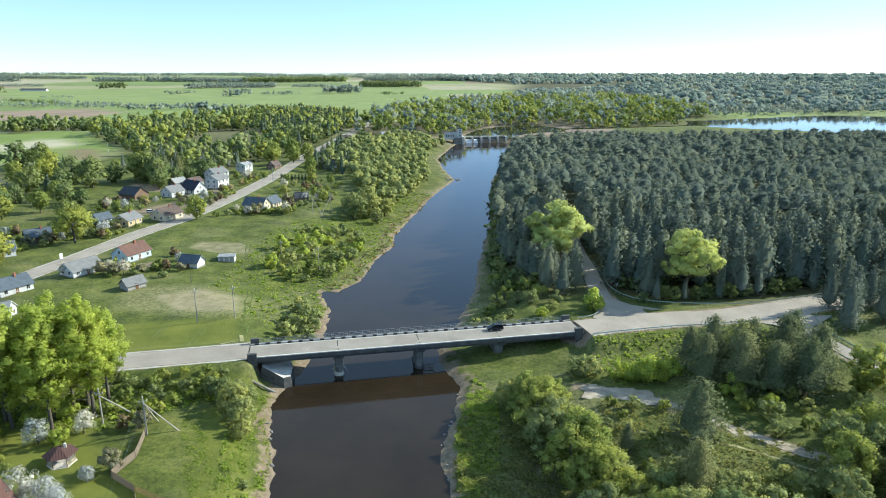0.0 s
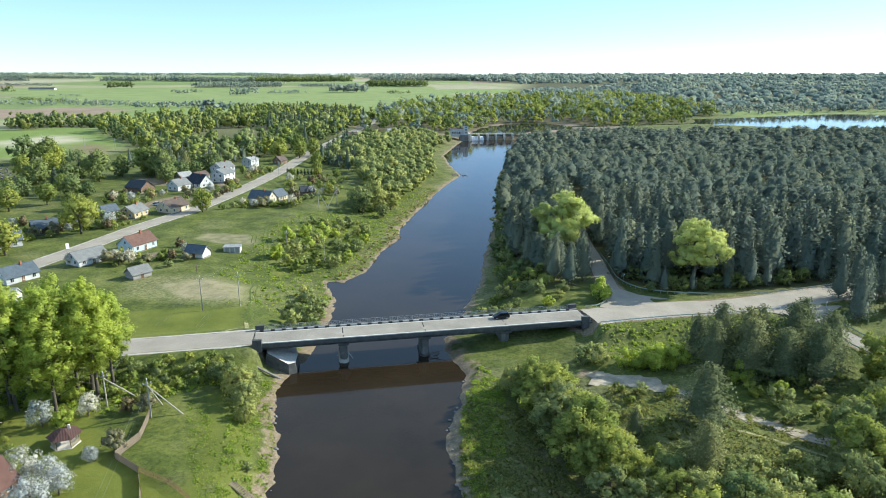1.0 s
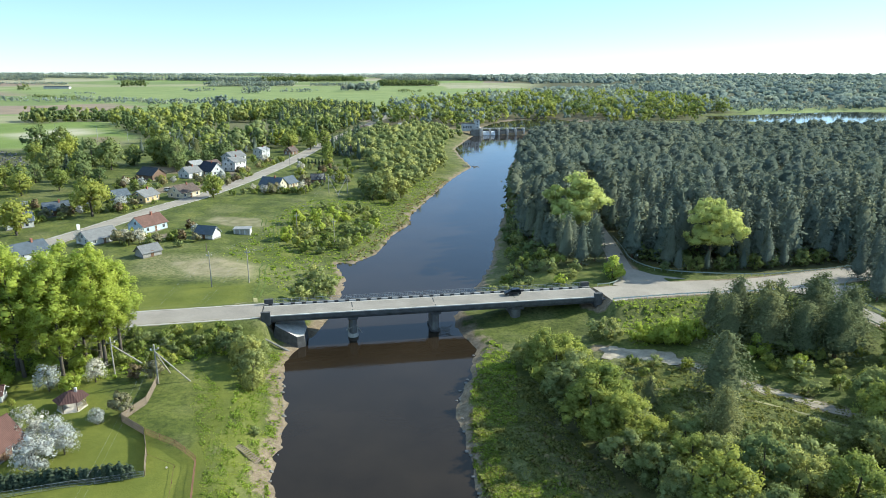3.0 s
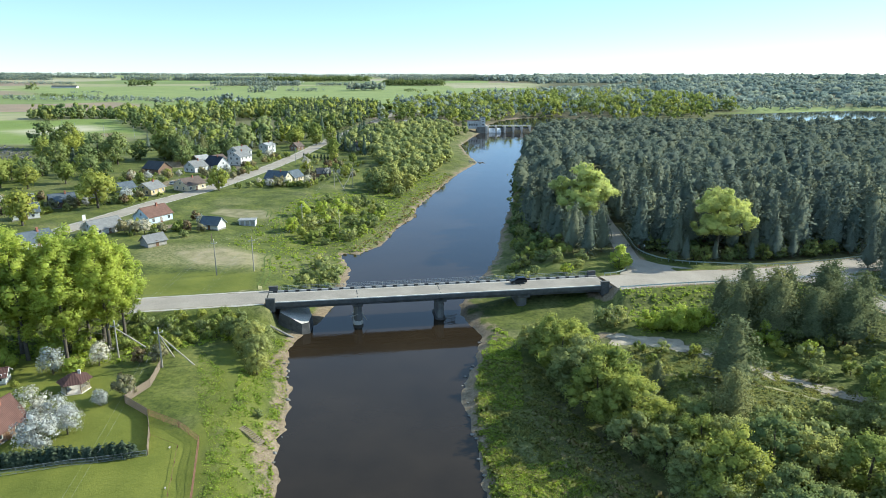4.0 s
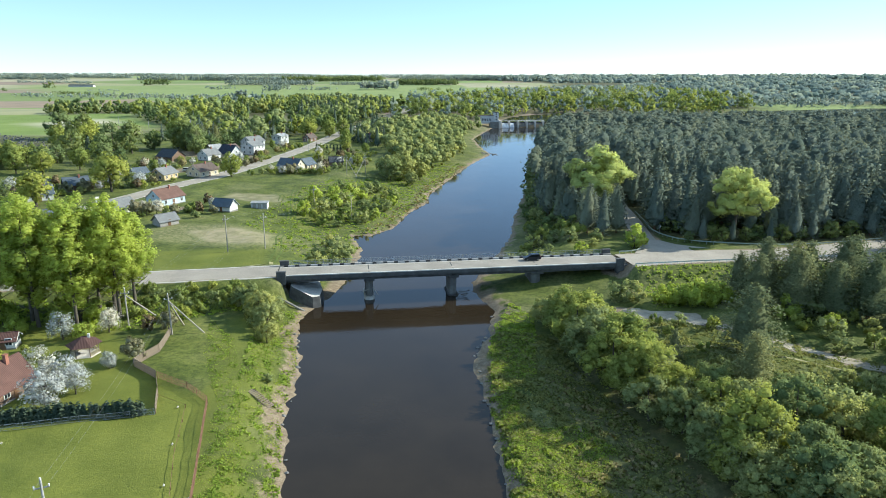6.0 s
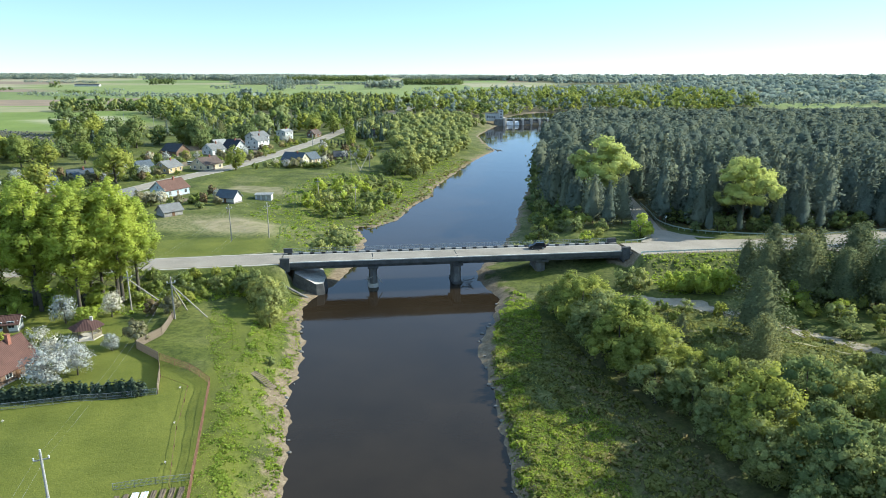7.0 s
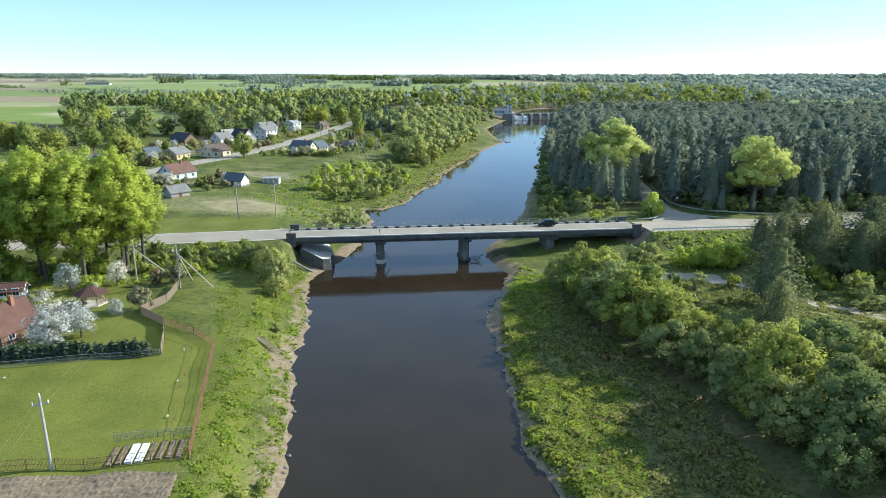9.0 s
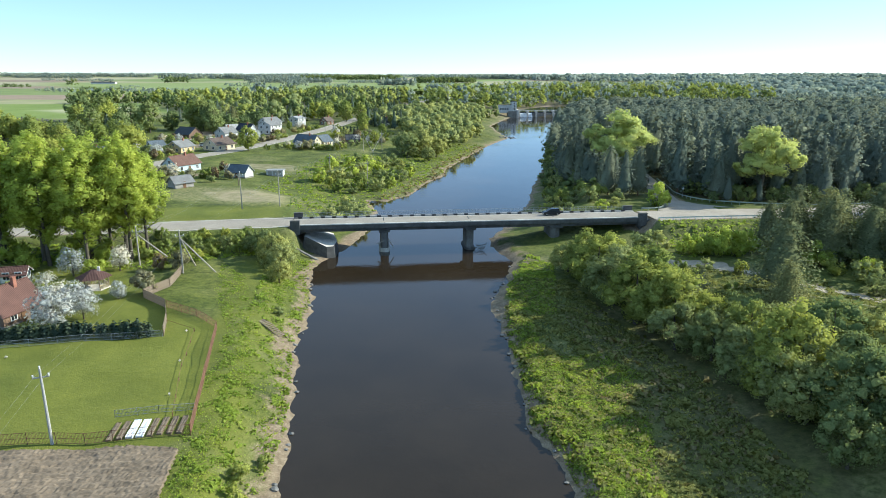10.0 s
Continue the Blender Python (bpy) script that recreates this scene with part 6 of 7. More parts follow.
def house(x, y, turn, l, w, hw, hr, wall, roof, label, chimney=True, windows=True, name="house", porch=False, eave=0.45, attic=True):
    """A gabled house, its ridge along its own x. Windows are set on all four sides."""
    xs = [x + dx for dx in (-l / 2, l / 2)]
    z = min(ground_at(x, y), ground_at(x + 2, y - 2)) - 0.05
    t = radians(turn)
    ob = tagged(empty(name, (x, y, z), t), label, "house" if name == "house" else name.replace("_", " "))
    bm = bmesh.new()
    sect = [(-w / 2, -0.4), (w / 2, -0.4), (w / 2, hw), (0, hw + hr - 0.05), (-w / 2, hw)]
    a = [bm.verts.new((-l / 2, p, q)) for p, q in sect]
    b = [bm.verts.new((l / 2, p, q)) for p, q in sect]
    bm.faces.new(a[::-1])
    bm.faces.new(b)
    for i in range(5):
        bm.faces.new((a[i], a[(i + 1) % 5], b[(i + 1) % 5], b[i]))
    part("wall", bm, WALLS[wall], ob)
    part("plinth", box(bmesh.new(), -l / 2 - 0.05, l / 2 + 0.05, -w / 2 - 0.05, w / 2 + 0.05, -0.5, 0.4), CONCRETE, ob)
    for s in (1, -1):
        bm = bmesh.new()
        dz = hr / (w / 2)
        e = w / 2 + eave
        low, th = hw - dz * eave, 0.14
        pts = [(-l / 2 - eave, 0, hw + hr), (l / 2 + eave, 0, hw + hr), (l / 2 + eave, s * e, low), (-l / 2 - eave, s * e, low)]
        lo = [bm.verts.new(p) for p in pts]
        hi = [bm.verts.new((p[0], p[1], p[2] + th)) for p in pts]
        bm.faces.new(lo if s < 0 else lo[::-1])
        bm.faces.new(hi[::-1] if s < 0 else hi)
        for i in range(4):
            j = (i + 1) % 4
            bm.faces.new((lo[i], lo[j], hi[j], hi[i]))
        bmesh.ops.recalc_face_normals(bm, faces=bm.faces[:])
        part("roof", bm, ROOFS[roof], ob)
    bm = box(bmesh.new(), -l / 2 - eave, l / 2 + eave, -0.14, 0.14, hw + hr + 0.06, hw + hr + 0.2, 0.04)
    part("ridge", bm, ROOFS[roof], ob)
    for s in (1, -1):
        bm = bmesh.new()
        for q in (1, -1):
            tube(bm, (s * (l / 2 + eave - 0.05), 0, hw + hr - 0.02), (s * (l / 2 + eave - 0.05), q * (w / 2 + eave), hw - hr / (w / 2) * eave - 0.02), 0.09, 0.09, 4)
        part("bargeboard", bm, FRAME_WHITE if wall in ("white", "blue", "cream", "yellow", "silver") else WOOD_GREY, ob)
    if chimney:
        bm = box(bmesh.new(), l * 0.12, l * 0.12 + 0.6, -0.7, -0.1, hw + hr - 0.9, hw + hr + 0.9, 0.03)
        box(bm, l * 0.12 - 0.06, l * 0.12 + 0.66, -0.76, -0.04, hw + hr + 0.9, hw + hr + 1.02)
        part("chimney", bm, BRICK_RED, ob)
    if windows:
        floors = [1.0] if hw < 4 else [1.0, 3.7]
        for base in floors:
            n = max(2, int(l / 3.2))
            for i in range(n):
                xx = -l / 2 + l * (i + 0.5) / n
                window(ob, (xx, -w / 2, base), math.pi, 1.0, 1.25)
                window(ob, (xx, w / 2, base), 0)
            for yy in (-w * 0.22, w * 0.22):
                window(ob, (l / 2, yy, base), -math.pi / 2)
                window(ob, (-l / 2, yy, base), math.pi / 2)
        if attic and hr > 2:
            for s in (1, -1):
                window(ob, (s * l / 2, 0, hw + 0.4), -s * math.pi / 2, 0.9, 1.0)
    part("door", box(bmesh.new(), -0.5, 0.5, -w / 2 - 0.06, -w / 2 + 0.02, 0.1, 2.15), DOOR_BROWN, ob)
    if porch:
        bm = box(bmesh.new(), l / 2, l / 2 + 2.4, -w / 2 + 0.6, w / 2 - 1.4, -0.3, 2.3)
        part("porch", bm, WALLS[wall], ob)
        bm = bmesh.new()
        vs = [bm.verts.new(p) for p in ((l / 2, -w / 2 + 0.2, 3.0), (l / 2, w / 2 - 1.0, 3.0), (l / 2 + 2.8, w / 2 - 1.0, 2.35), (l / 2 + 2.8, -w / 2 + 0.2, 2.35))]
        bm.faces.new(vs)
        r = bmesh.ops.extrude_face_region(bm, geom=bm.faces[:])
        for v in r["geom"]:
            if isinstance(v, bmesh.types.BMVert):
                v.co.z += 0.12
        bmesh.ops.recalc_face_normals(bm, faces=bm.faces[:])
        part("porch_roof", bm, ROOFS[roof], ob)
    return ob


house(-117.3, 235.5, 68, 11, 8.0, 3.0, 3.0, "blue", "brown", "pale blue wooden house with a brown roof by the road", porch=False)
house(-126, 216.5, 62, 11.0, 7.5, 2.3, 2.6, "white", "grey", "low white house with a weathered grey roof", chimney=False)
house(-102, 203, 55, 6.4, 4.8, 1.9, 1.9, "grey", "grey", "small grey wooden shed with a sagging slate roof", chimney=False, windows=False, name="shed")
house(-92, 228.5, -14, 7.2, 5.0, 2.2, 2.2, "white", "slate", "small white outbuilding with a blue-grey roof", chimney=False, windows=False, name="shed")
house(-130.5, 300.5, 66, 11, 9.0, 3.0, 2.8, "cream", "umber", "long cream house with a dark brown roof")
house(-143.5, 288.5, 78, 9.8, 8.0, 2.9, 2.6, "yellow", "grey", "ochre wooden house with a grey slate roof")
house(-156, 290, 60, 7.0, 5.5, 2.6, 2.4, "blue", "slate", "small pale blue house behind blossoming shrubs", chimney=False)
house(-169, 350, -25, 12.0, 9.0, 2.8, 3.4, "brown", "dark", "brown barn with a dark slate roof", chimney=False, windows=False, name="barn")
house(-150, 356, 66, 9.5, 8.0, 3.2, 3.0, "white", "grey", "white house with a grey roof in the village")
house(-142, 366, -32, 11.5, 9.0, 2.8, 4.4, "white", "navy", "white house with a steep navy blue roof")
house(-134.5, 383, 74, 11.0, 9.0, 5.4, 2.6, "white", "grey", "two-storey white house with a grey roof")
house(-143, 408, 66, 12.0, 9.0, 5.4, 2.8, "silver", "grey", "two-storey pale grey house with a grey roof")
house(-160, 388, 60, 8.5, 7.0, 2.8, 2.4, "grey", "pale", "grey house with a pale slate roof", chimney=False)
house(-151, 390, 66, 9.0, 7.0, 2.8, 2.2, "grey", "umber", "low grey house with a brownish roof", chimney=False)
house(-136, 443, 70, 8.5, 7.5, 5.6, 1.4, "silver", "pale", "pale grey two-storey house with a flat-pitched roof")
house(-120, 460, 70, 8.0, 6.5, 2.9, 2.6, "brown", "umber", "brown wooden house by the road")
house(-96, 328.5, -18, 11.5, 8.0, 2.9, 3.4, "cream", "slate", "cream house with a blue-grey slate roof")
house(-90, 336, 70, 8.0, 6.5, 2.8, 3.0, "cream", "slate", "cream side house with a blue-grey roof", chimney=False)
house(-78, 352, 20, 7.0, 5.5, 2.3, 2.4, "brown", "dark", "dark wooden hut beside a lilac", chimney=False, windows=False, name="shed")
house(-81, 472, 25, 10, 8, 2.8, 3.4, "white", "dark", "white house with a dark roof under the trees")
house(-284, 838, 8, 16, 9, 3.0, 3.0, "grey", "dark", "grey far house with a dark roof")
house(-262, 836, 8, 18, 9, 3.0, 2.8, "cream", "umber", "long far house with a brownish roof")
house(-1140, 1862, 4, 70, 14, 4.0, 3.0, "white", "dark", "long white farm barn in the fields", chimney=False, windows=False, name="barn")
house(-330, 1950, 4, 34, 14, 4.5, 5.0, "brown", "dark", "brown farmhouse in the fields", chimney=False, windows=False, name="barn")
house(-137.5, 196, 60, 10, 7.5, 2.6, 2.6, "silver", "slate", "grey house with a blue-grey roof behind the poplars")
house(-128, 172, 15, 11, 7.5, 2.6, 2.6, "white", "pale", "white house with a pale roof behind the poplars")
house(-166, 258, 40, 9, 7, 2.8, 2.8, "brown", "slate", "dark house with a blue-grey roof among blossoming shrubs")
house(-167, 236, 40, 9, 7, 3.0, 2.8, "white", "slate", "white house with a slate roof at the road")
house(-190, 226, 40, 10, 8, 3.0, 2.8, "yellow", "grey", "ochre house with a grey roof at the road")
house(-74.8, 90.3, 80, 7.2, 5.6, 2.4, 3.3, "brown", "red", "brown wooden house with a steep brick-red roof beside the hedge")
house(-88, 109, 20, 4.0, 3.2, 1.9, 1.0, "white", "red", "small white hut with a red roof", chimney=False)
house(-60, 690, 30, 12, 9, 3, 3, "white", "pale", "pale house beyond the river wood")
house(-96, 640, 30, 12, 9, 3, 3.4, "cream", "umber", "brown-roofed house by the far road")
house(-250, 560, 30, 10, 8, 3, 3, "white", "pale", "white shed with a pale roof behind the trees", chimney=False)


def lean_to():
    ob = tagged(empty("shed", (-82.5, 238.5, ground_at(-82.5, 238.5)), radians(8)), "flat-roofed grey metal shed on the grass", "shed")
    bm = bmesh.new()
    part("wall", box(bm, -3, 3, -2.0, 2.0, -0.3, 2.1, 0.03), WALLS["silver"], ob)
    part("roof", box(bmesh.new(), -3.3, 3.3, -2.3, 2.3, 2.1, 2.26, 0.02), ROOFS["pale"], ob)
    for x in (-1.7, 0.2, 2.0):
        part("door", box(bmesh.new(), x - 0.65, x + 0.65, -2.06, -1.96, 0.05, 1.9), WALLS["grey"], ob)


lean_to()


def gazebo(x, y):
    ob = tagged(empty("gazebo", (x, y, ground_at(x, y)), 0.4), "six-sided garden gazebo with a red-brown tiled roof", "gazebo")
    part("floor", prism(bmesh.new(), [(2.6 * math.cos(k * math.pi / 3), 2.6 * math.sin(k * math.pi / 3)) for k in range(6)], -0.3, 0.12), CONCRETE_PALE, ob)
    for k in range(6):
        a = k * math.pi / 3
        part("post", tube(bmesh.new(), (2.3 * math.cos(a), 2.3 * math.sin(a), 0.1), (2.3 * math.cos(a), 2.3 * math.sin(a), 2.2), 0.09, 0.09, 6), WOOD_GREY, ob)
        if k not in (4,):
            b = a + math.pi / 3
            p, q = Vector((2.3 * math.cos(a), 2.3 * math.sin(a), 0)), Vector((2.3 * math.cos(b), 2.3 * math.sin(b), 0))
            bm = bmesh.new()
            for i in range(9):
                c = p.lerp(q, (i + 0.5) / 9)
                box(bm, c.x - 0.06, c.x + 0.06, c.y - 0.06, c.y + 0.06, 0.1, 0.9)
            part("balustrade", bm, WALLS["cream"], ob)
    bm = bmesh.new()
    lo = [bm.verts.new((3.1 * math.cos(k * math.pi / 3), 3.1 * math.sin(k * math.pi / 3), 2.1)) for k in range(6)]
    hi = [bm.verts.new((0.5 * math.cos(k * math.pi / 3), 0.5 * math.sin(k * math.pi / 3), 3.4)) for k in range(6)]
    for k in range(6):
        bm.faces.new((lo[k], lo[(k + 1) % 6], hi[(k + 1) % 6], hi[k]))
    bm.faces.new(hi)
    bm.faces.new(lo[::-1])
    part("roof", bm, ROOFS["umber2"], ob)
    part("chimney", box(bmesh.new(), 0.7, 1.15, -0.2, 0.25, 2.6, 3.9, 0.03), CONCRETE_PALE, ob)


gazebo(-71.5, 107)


# ---- poles and wires ----
def pole(x, y, h, mat, label, strut=(), arm=True, name="utility_pole", turn=0.0):
    ob = tagged(empty(name, (x, y, ground_at(x, y)), turn), label, "utility pole")
    part("shaft", tube(bmesh.new(), (0, 0, -0.4), (0, 0, h), 0.17, 0.12, 8), mat, ob)
    if arm:
        a = part("crossarm", box(bmesh.new(), -0.75, 0.75, -0.06, 0.06, h - 1.0, h - 0.88), STEEL, ob)
        for px_, pz in ((-0.7, h - 0.88), (0.7, h - 0.88), (0, h)):
            bm = tube(bmesh.new(), (px_, 0, pz), (px_, 0, pz + 0.28), 0.07, 0.1, 8)
            part("insulator", bm, WHITE_PAINT, ob)
    for sx, sy in strut:
        dz = ground_at(x + sx, y + sy) - ground_at(x, y)
        part("strut", tube(bmesh.new(), (0, 0, h - 1.3), (sx, sy, dz - 0.2), 0.12, 0.16, 8), mat, ob)
    return Vector((x, y, ground_at(x, y) + h))


P_B = pole(-45.7, 58.1, 8.6, POLE_CONCRETE, "grey concrete power pole in the garden fence", turn=0.5)
P_3 = pole(-59.7, 116.6, 8.3, WOOD_POLE, "pale wooden power pole with two leaning struts", ((6.0, -1.3), (2.6, 4.5)), turn=0.5)
P_4 = pole(-70.4, 120.3, 8.0, WOOD_POLE, "pale wooden power pole with one leaning strut", ((6.2, 2.2),), turn=0.3)
P_A = pole(-70.4, 174.2, 10.3, WOOD_POLE, "tall wooden power pole on the meadow", turn=0.4)
P_A2 = pole(-60.8, 177.8, 10.0, WOOD_POLE, "tall wooden power pole on the meadow", turn=0.4)
P_C = pole(-62, 240, 9.5, WOOD_POLE, "wooden power pole among the bushes", turn=0.2)
P_D = pole(-47.5, 238, 9.5, WOOD_POLE, "wooden power pole on the river meadow", turn=0.2)
P_E = pole(-66, 322, 9.5, WOOD_POLE, "wooden power pole with a leaning strut", ((5, -4),), turn=0.2)
P_F = pole(-58, 330, 9.5, WOOD_POLE, "wooden power pole with a leaning strut", ((-5, -5),), turn=0.2)
for x, y in ((-322, 532), (-296, 528), (-268, 522), (-350, 560), (-180, 425), (-129, 432), (-105, 398)):
    pole(x, y, 9.5, POLE_CONCRETE, "grey concrete power pole beside a field", arm=False)
pole(-85.5, 210, 3.0, WOOD_GREY, "low wooden post on the meadow", arm=False, name="post")
P_S = Vector((-30, 5, 14))


def wire(a, b, sag, label, off=(0, 0, 0)):
    a, b = a + Vector(off), b + Vector(off)
    pts = [a.lerp(b, i / 14) - Vector((0, 0, sag * 4 * (i / 14) * (1 - i / 14))) for i in range(15)]
    bm = bmesh.new()
    side = (b - a).cross(Vector((0, 0, 1))).normalized() * 0.008
    up = Vector((0, 0, 0.008))
    rings = [[bm.verts.new(p + o) for o in (side, up, -side, -up)] for p in pts]
    for u, v in zip(rings[:-1], rings[1:]):
        for i in range(4):
            bm.faces.new((u[i], u[(i + 1) % 4], v[(i + 1) % 4], v[i]))
    tagged(part("power_cable", bm, WIRE), label, "cable")


for a, b in ((P_B, P_3), (P_3, P_A2), (P_A2, P_D), (P_D, P_F), (P_4, P_A), (P_A, P_C), (P_C, P_E), (P_B, P_S)):
    for o in ((-0.6, 0.3, -0.7), (0.6, -0.3, -0.7)):
        wire(a, b, 1.1, "thin aluminium power cable between poles", o)


# ---- garden ----
BOARDS = []
for k in range(3):
    bm = box(bmesh.new(), -0.07, 0.07, -0.014, 0.014, 0.02, 1.52 + 0.06 * k)
    BOARDS.append(bpy.data.meshes.new("board"))
    bm.to_mesh(BOARDS[-1])
    bm.free()
    BOARDS[-1].materials.append(WOOD_GREY)


def rail_fence(line, label, mat, h=1.4, gap=2.6, mesh=True, name="fence", board=False):
    line = [Vector((x, y, ground_at(x, y))) for x, y in line]
    ob = tagged(empty(name, line[0]), label, "fence")
    o = line[0]
    for p, q in zip(line[:-1], line[1:]):
        n = max(1, int((q - p).length / gap))
        d = (q - p)
        for i in range(n + 1):
            c = p.lerp(q, i / n) - o
            c.z = ground_at(c.x + o.x, c.y + o.y) - o.z
            part("post", tube(bmesh.new(), c - Vector((0, 0, 0.3)), c + Vector((0, 0, h)), 0.04 if not board else 0.07, 0.04 if not board else 0.07, 6), mat, ob)
            if i < n:
                e = p.lerp(q, (i + 1) / n) - o
                e.z = ground_at(e.x + o.x, e.y + o.y) - o.z
                bm = bmesh.new()
                if board:
                    bm.free()
                    m = max(3, int((e - c).length / 0.17))
                    u = (e - c).normalized()
                    for k in range(m):
                        shared("board", BOARDS[k % 3], ob, c.lerp(e, (k + 0.5) / m), math.atan2(u.y, u.x))
                else:
                    for z in ((0.12, h * 0.5, h - 0.06) if mesh else (h - 0.06,)):
                        tube(bm, c + Vector((0, 0, z)), e + Vector((0, 0, z)), 0.025, 0.025, 4)
                    if mesh:
                        m = int((e - c).length / 0.13)
                        for k in range(m):
                            f = c.lerp(e, k / m)
                            tube(bm, f + Vector((0, 0, 0.1)), f + Vector((0, 0, h - 0.05)), 0.016, 0.016, 3)
                    part("mesh_panel", bm, mat, ob)
    return ob


rail_fence([(-53.7, 98.4), (-47.2, 95.2), (-42.2, 91.3), (-37.2, 76), (-32.5, 61.8), (-39.9, 59.5), (-50.7, 56.9), (-64, 53.5)], "rusty brown wire fence round the garden", RUST)
rail_fence([(-60.2, 117.5), (-58.3, 108.5), (-59.7, 102.1), (-53.9, 98.3), (-51.0, 93), (-48.4, 87.0)], "weathered grey board fence", WOOD_GREY, 1.6, 2.4, board=True)
rail_fence([(-48.4, 86.6), (-58, 83.2), (-68.4, 79.8), (-82, 75.5)], "low wire fence before the thuja hedge", STEEL, 1.1, 3.0)
rail_fence([(-50.5, 92.1), (-44.9, 89.5), (-41.1, 77.6), (-36.2, 65.2)], "thin dark wire fence inside the garden", RUST, 0.55, 4.0, mesh=False)
rail_fence([(-42.3, 64), (-38, 65.6), (-34.4, 66.9)], "thin wire fence behind the vegetable beds", STEEL, 1.0, 2.0)


def bed(x, y, l, w, turn, mat, label, name="vegetable_bed", h=0.16, cat="garden bed"):
    bm = box(bmesh.new(), -w / 2, w / 2, -l / 2, l / 2, -0.4, h, 0.05)
    bmesh.ops.subdivide_edges(bm, edges=bm.edges[:], cuts=4, use_grid_fill=True)
    r = random.Random(int(x * 10))
    for v in bm.verts:
        v.co.z += r.uniform(-0.04, 0.05)
    ob = part(name, bm, mat)
    ob.location, ob.rotation_euler = (x, y, ground_at(x, y)), (0, 0, radians(turn))
    return tagged(ob, label, cat)


for k in range(8):
    u = k / 7
    m, l = ((SHEET, "garden bed covered with white plastic sheet") if k in (2, 3) else (SOIL, "dark tilled vegetable bed"))
    bed(-40.9 + 6.6 * u, 61.3 + 2.35 * u, 3.7, 0.78 if k in (2, 3) else 0.6, 14, m, l, h=0.14 + 0.02 * (k % 3))
PLOUGH = [(-32.3, 60.0), (-29.3, 48), (-25, 20), (-62, 12), (-62, 52.6), (-50.4, 56.0), (-39.8, 58.7)]


def ploughed():
    """A tilled field with rows of clods."""
    xs, ys = np.arange(-62, -23, 0.22), np.arange(12, 59, 0.22)
    X, Y = np.meshgrid(xs, ys)
    r = np.random.default_rng(9)
    d = signed(X, Y, PLOUGH)
    row = Y * 0.96 - X * 0.26
    Z = height(X, Y) + 0.24 + 0.05 * np.sin(row * 2 * math.pi / 1.1 + 0.8 * wobble(X, Y, 6)) + r.normal(size=X.shape) * 0.035 + 0.03 * wobble(X, Y, 1.3)
    Z = np.where(d > -0.4, height(X, Y) - 0.25, Z)
    i = np.arange(X.size).reshape(X.shape)
    q = np.stack([i[:-1, :-1].ravel(), i[:-1, 1:].ravel(), i[1:, 1:].ravel(), i[1:, :-1].ravel()], 1)
    keep = (d[:-1, :-1] < 0.3).ravel()
    return tagged(new("ploughed_field", mesh_np("ploughed_field", np.stack([X, Y, Z], -1).reshape(-1, 3), q[keep], SOIL)), "freshly ploughed brown field with clods", "field", kind="structure")


ploughed()


def steps(x0, y0, x1, y1, n):
    a, b = Vector((x0, y0, ground_at(x0, y0))), Vector((x1, y1, ground_at(x1, y1)))
    ob = tagged(empty("wooden_steps", a, math.atan2(y1 - y0, x1 - x0)), "weathered wooden steps down the grassy bank", "steps")
    L = math.hypot(x1 - x0, y1 - y0)
    for i in range(n):
        u = i / (n - 1)
        z = ground_at(x0 + (x1 - x0) * u, y0 + (y1 - y0) * u) - a.z
        part("tread", box(bmesh.new(), L * u - 0.14, L * u + 0.14, -0.65, 0.65, z + 0.06, z + 0.16, 0.01), WOOD_GREY, ob)
    for s in (-0.62, 0.62):
        bm = bmesh.new()
        prev = None
        for i in range(9):
            u = i / 8
            p = (L * u, s, ground_at(x0 + (x1 - x0) * u, y0 + (y1 - y0) * u) - a.z + 0.04)
            if prev:
                tube(bm, prev, p, 0.07, 0.07, 5)
            prev = p
        part("stringer", bm, WOOD_GREY, ob)


steps(-37.6, 97.8, -33.6, 95.6, 12)


# ---- vehicles ----
CAR_BODY = plain("car_paint_dark", (0.025, 0.03, 0.035), 0.25, 0.1, 1.0, 8.0, 0.3, relief=0)
CAR_GLASS = plain("car_glass", (0.01, 0.012, 0.014), 0.05, 0.1, 1.0, 8.0, relief=0)
TYRE = plain("tyre_rubber", (0.02, 0.02, 0.02), 0.9, 0.2, 1.0, 12.0, relief=0)
LAMP_RED = plain("tail_lamp_red", (0.35, 0.02, 0.02), 0.3, 0.1, 1.0, 8.0, relief=0)
CAR_WHITE = plain("car_paint_white", (0.7, 0.7, 0.69), 0.3, 0.06, 1.0, 8.0, relief=0)


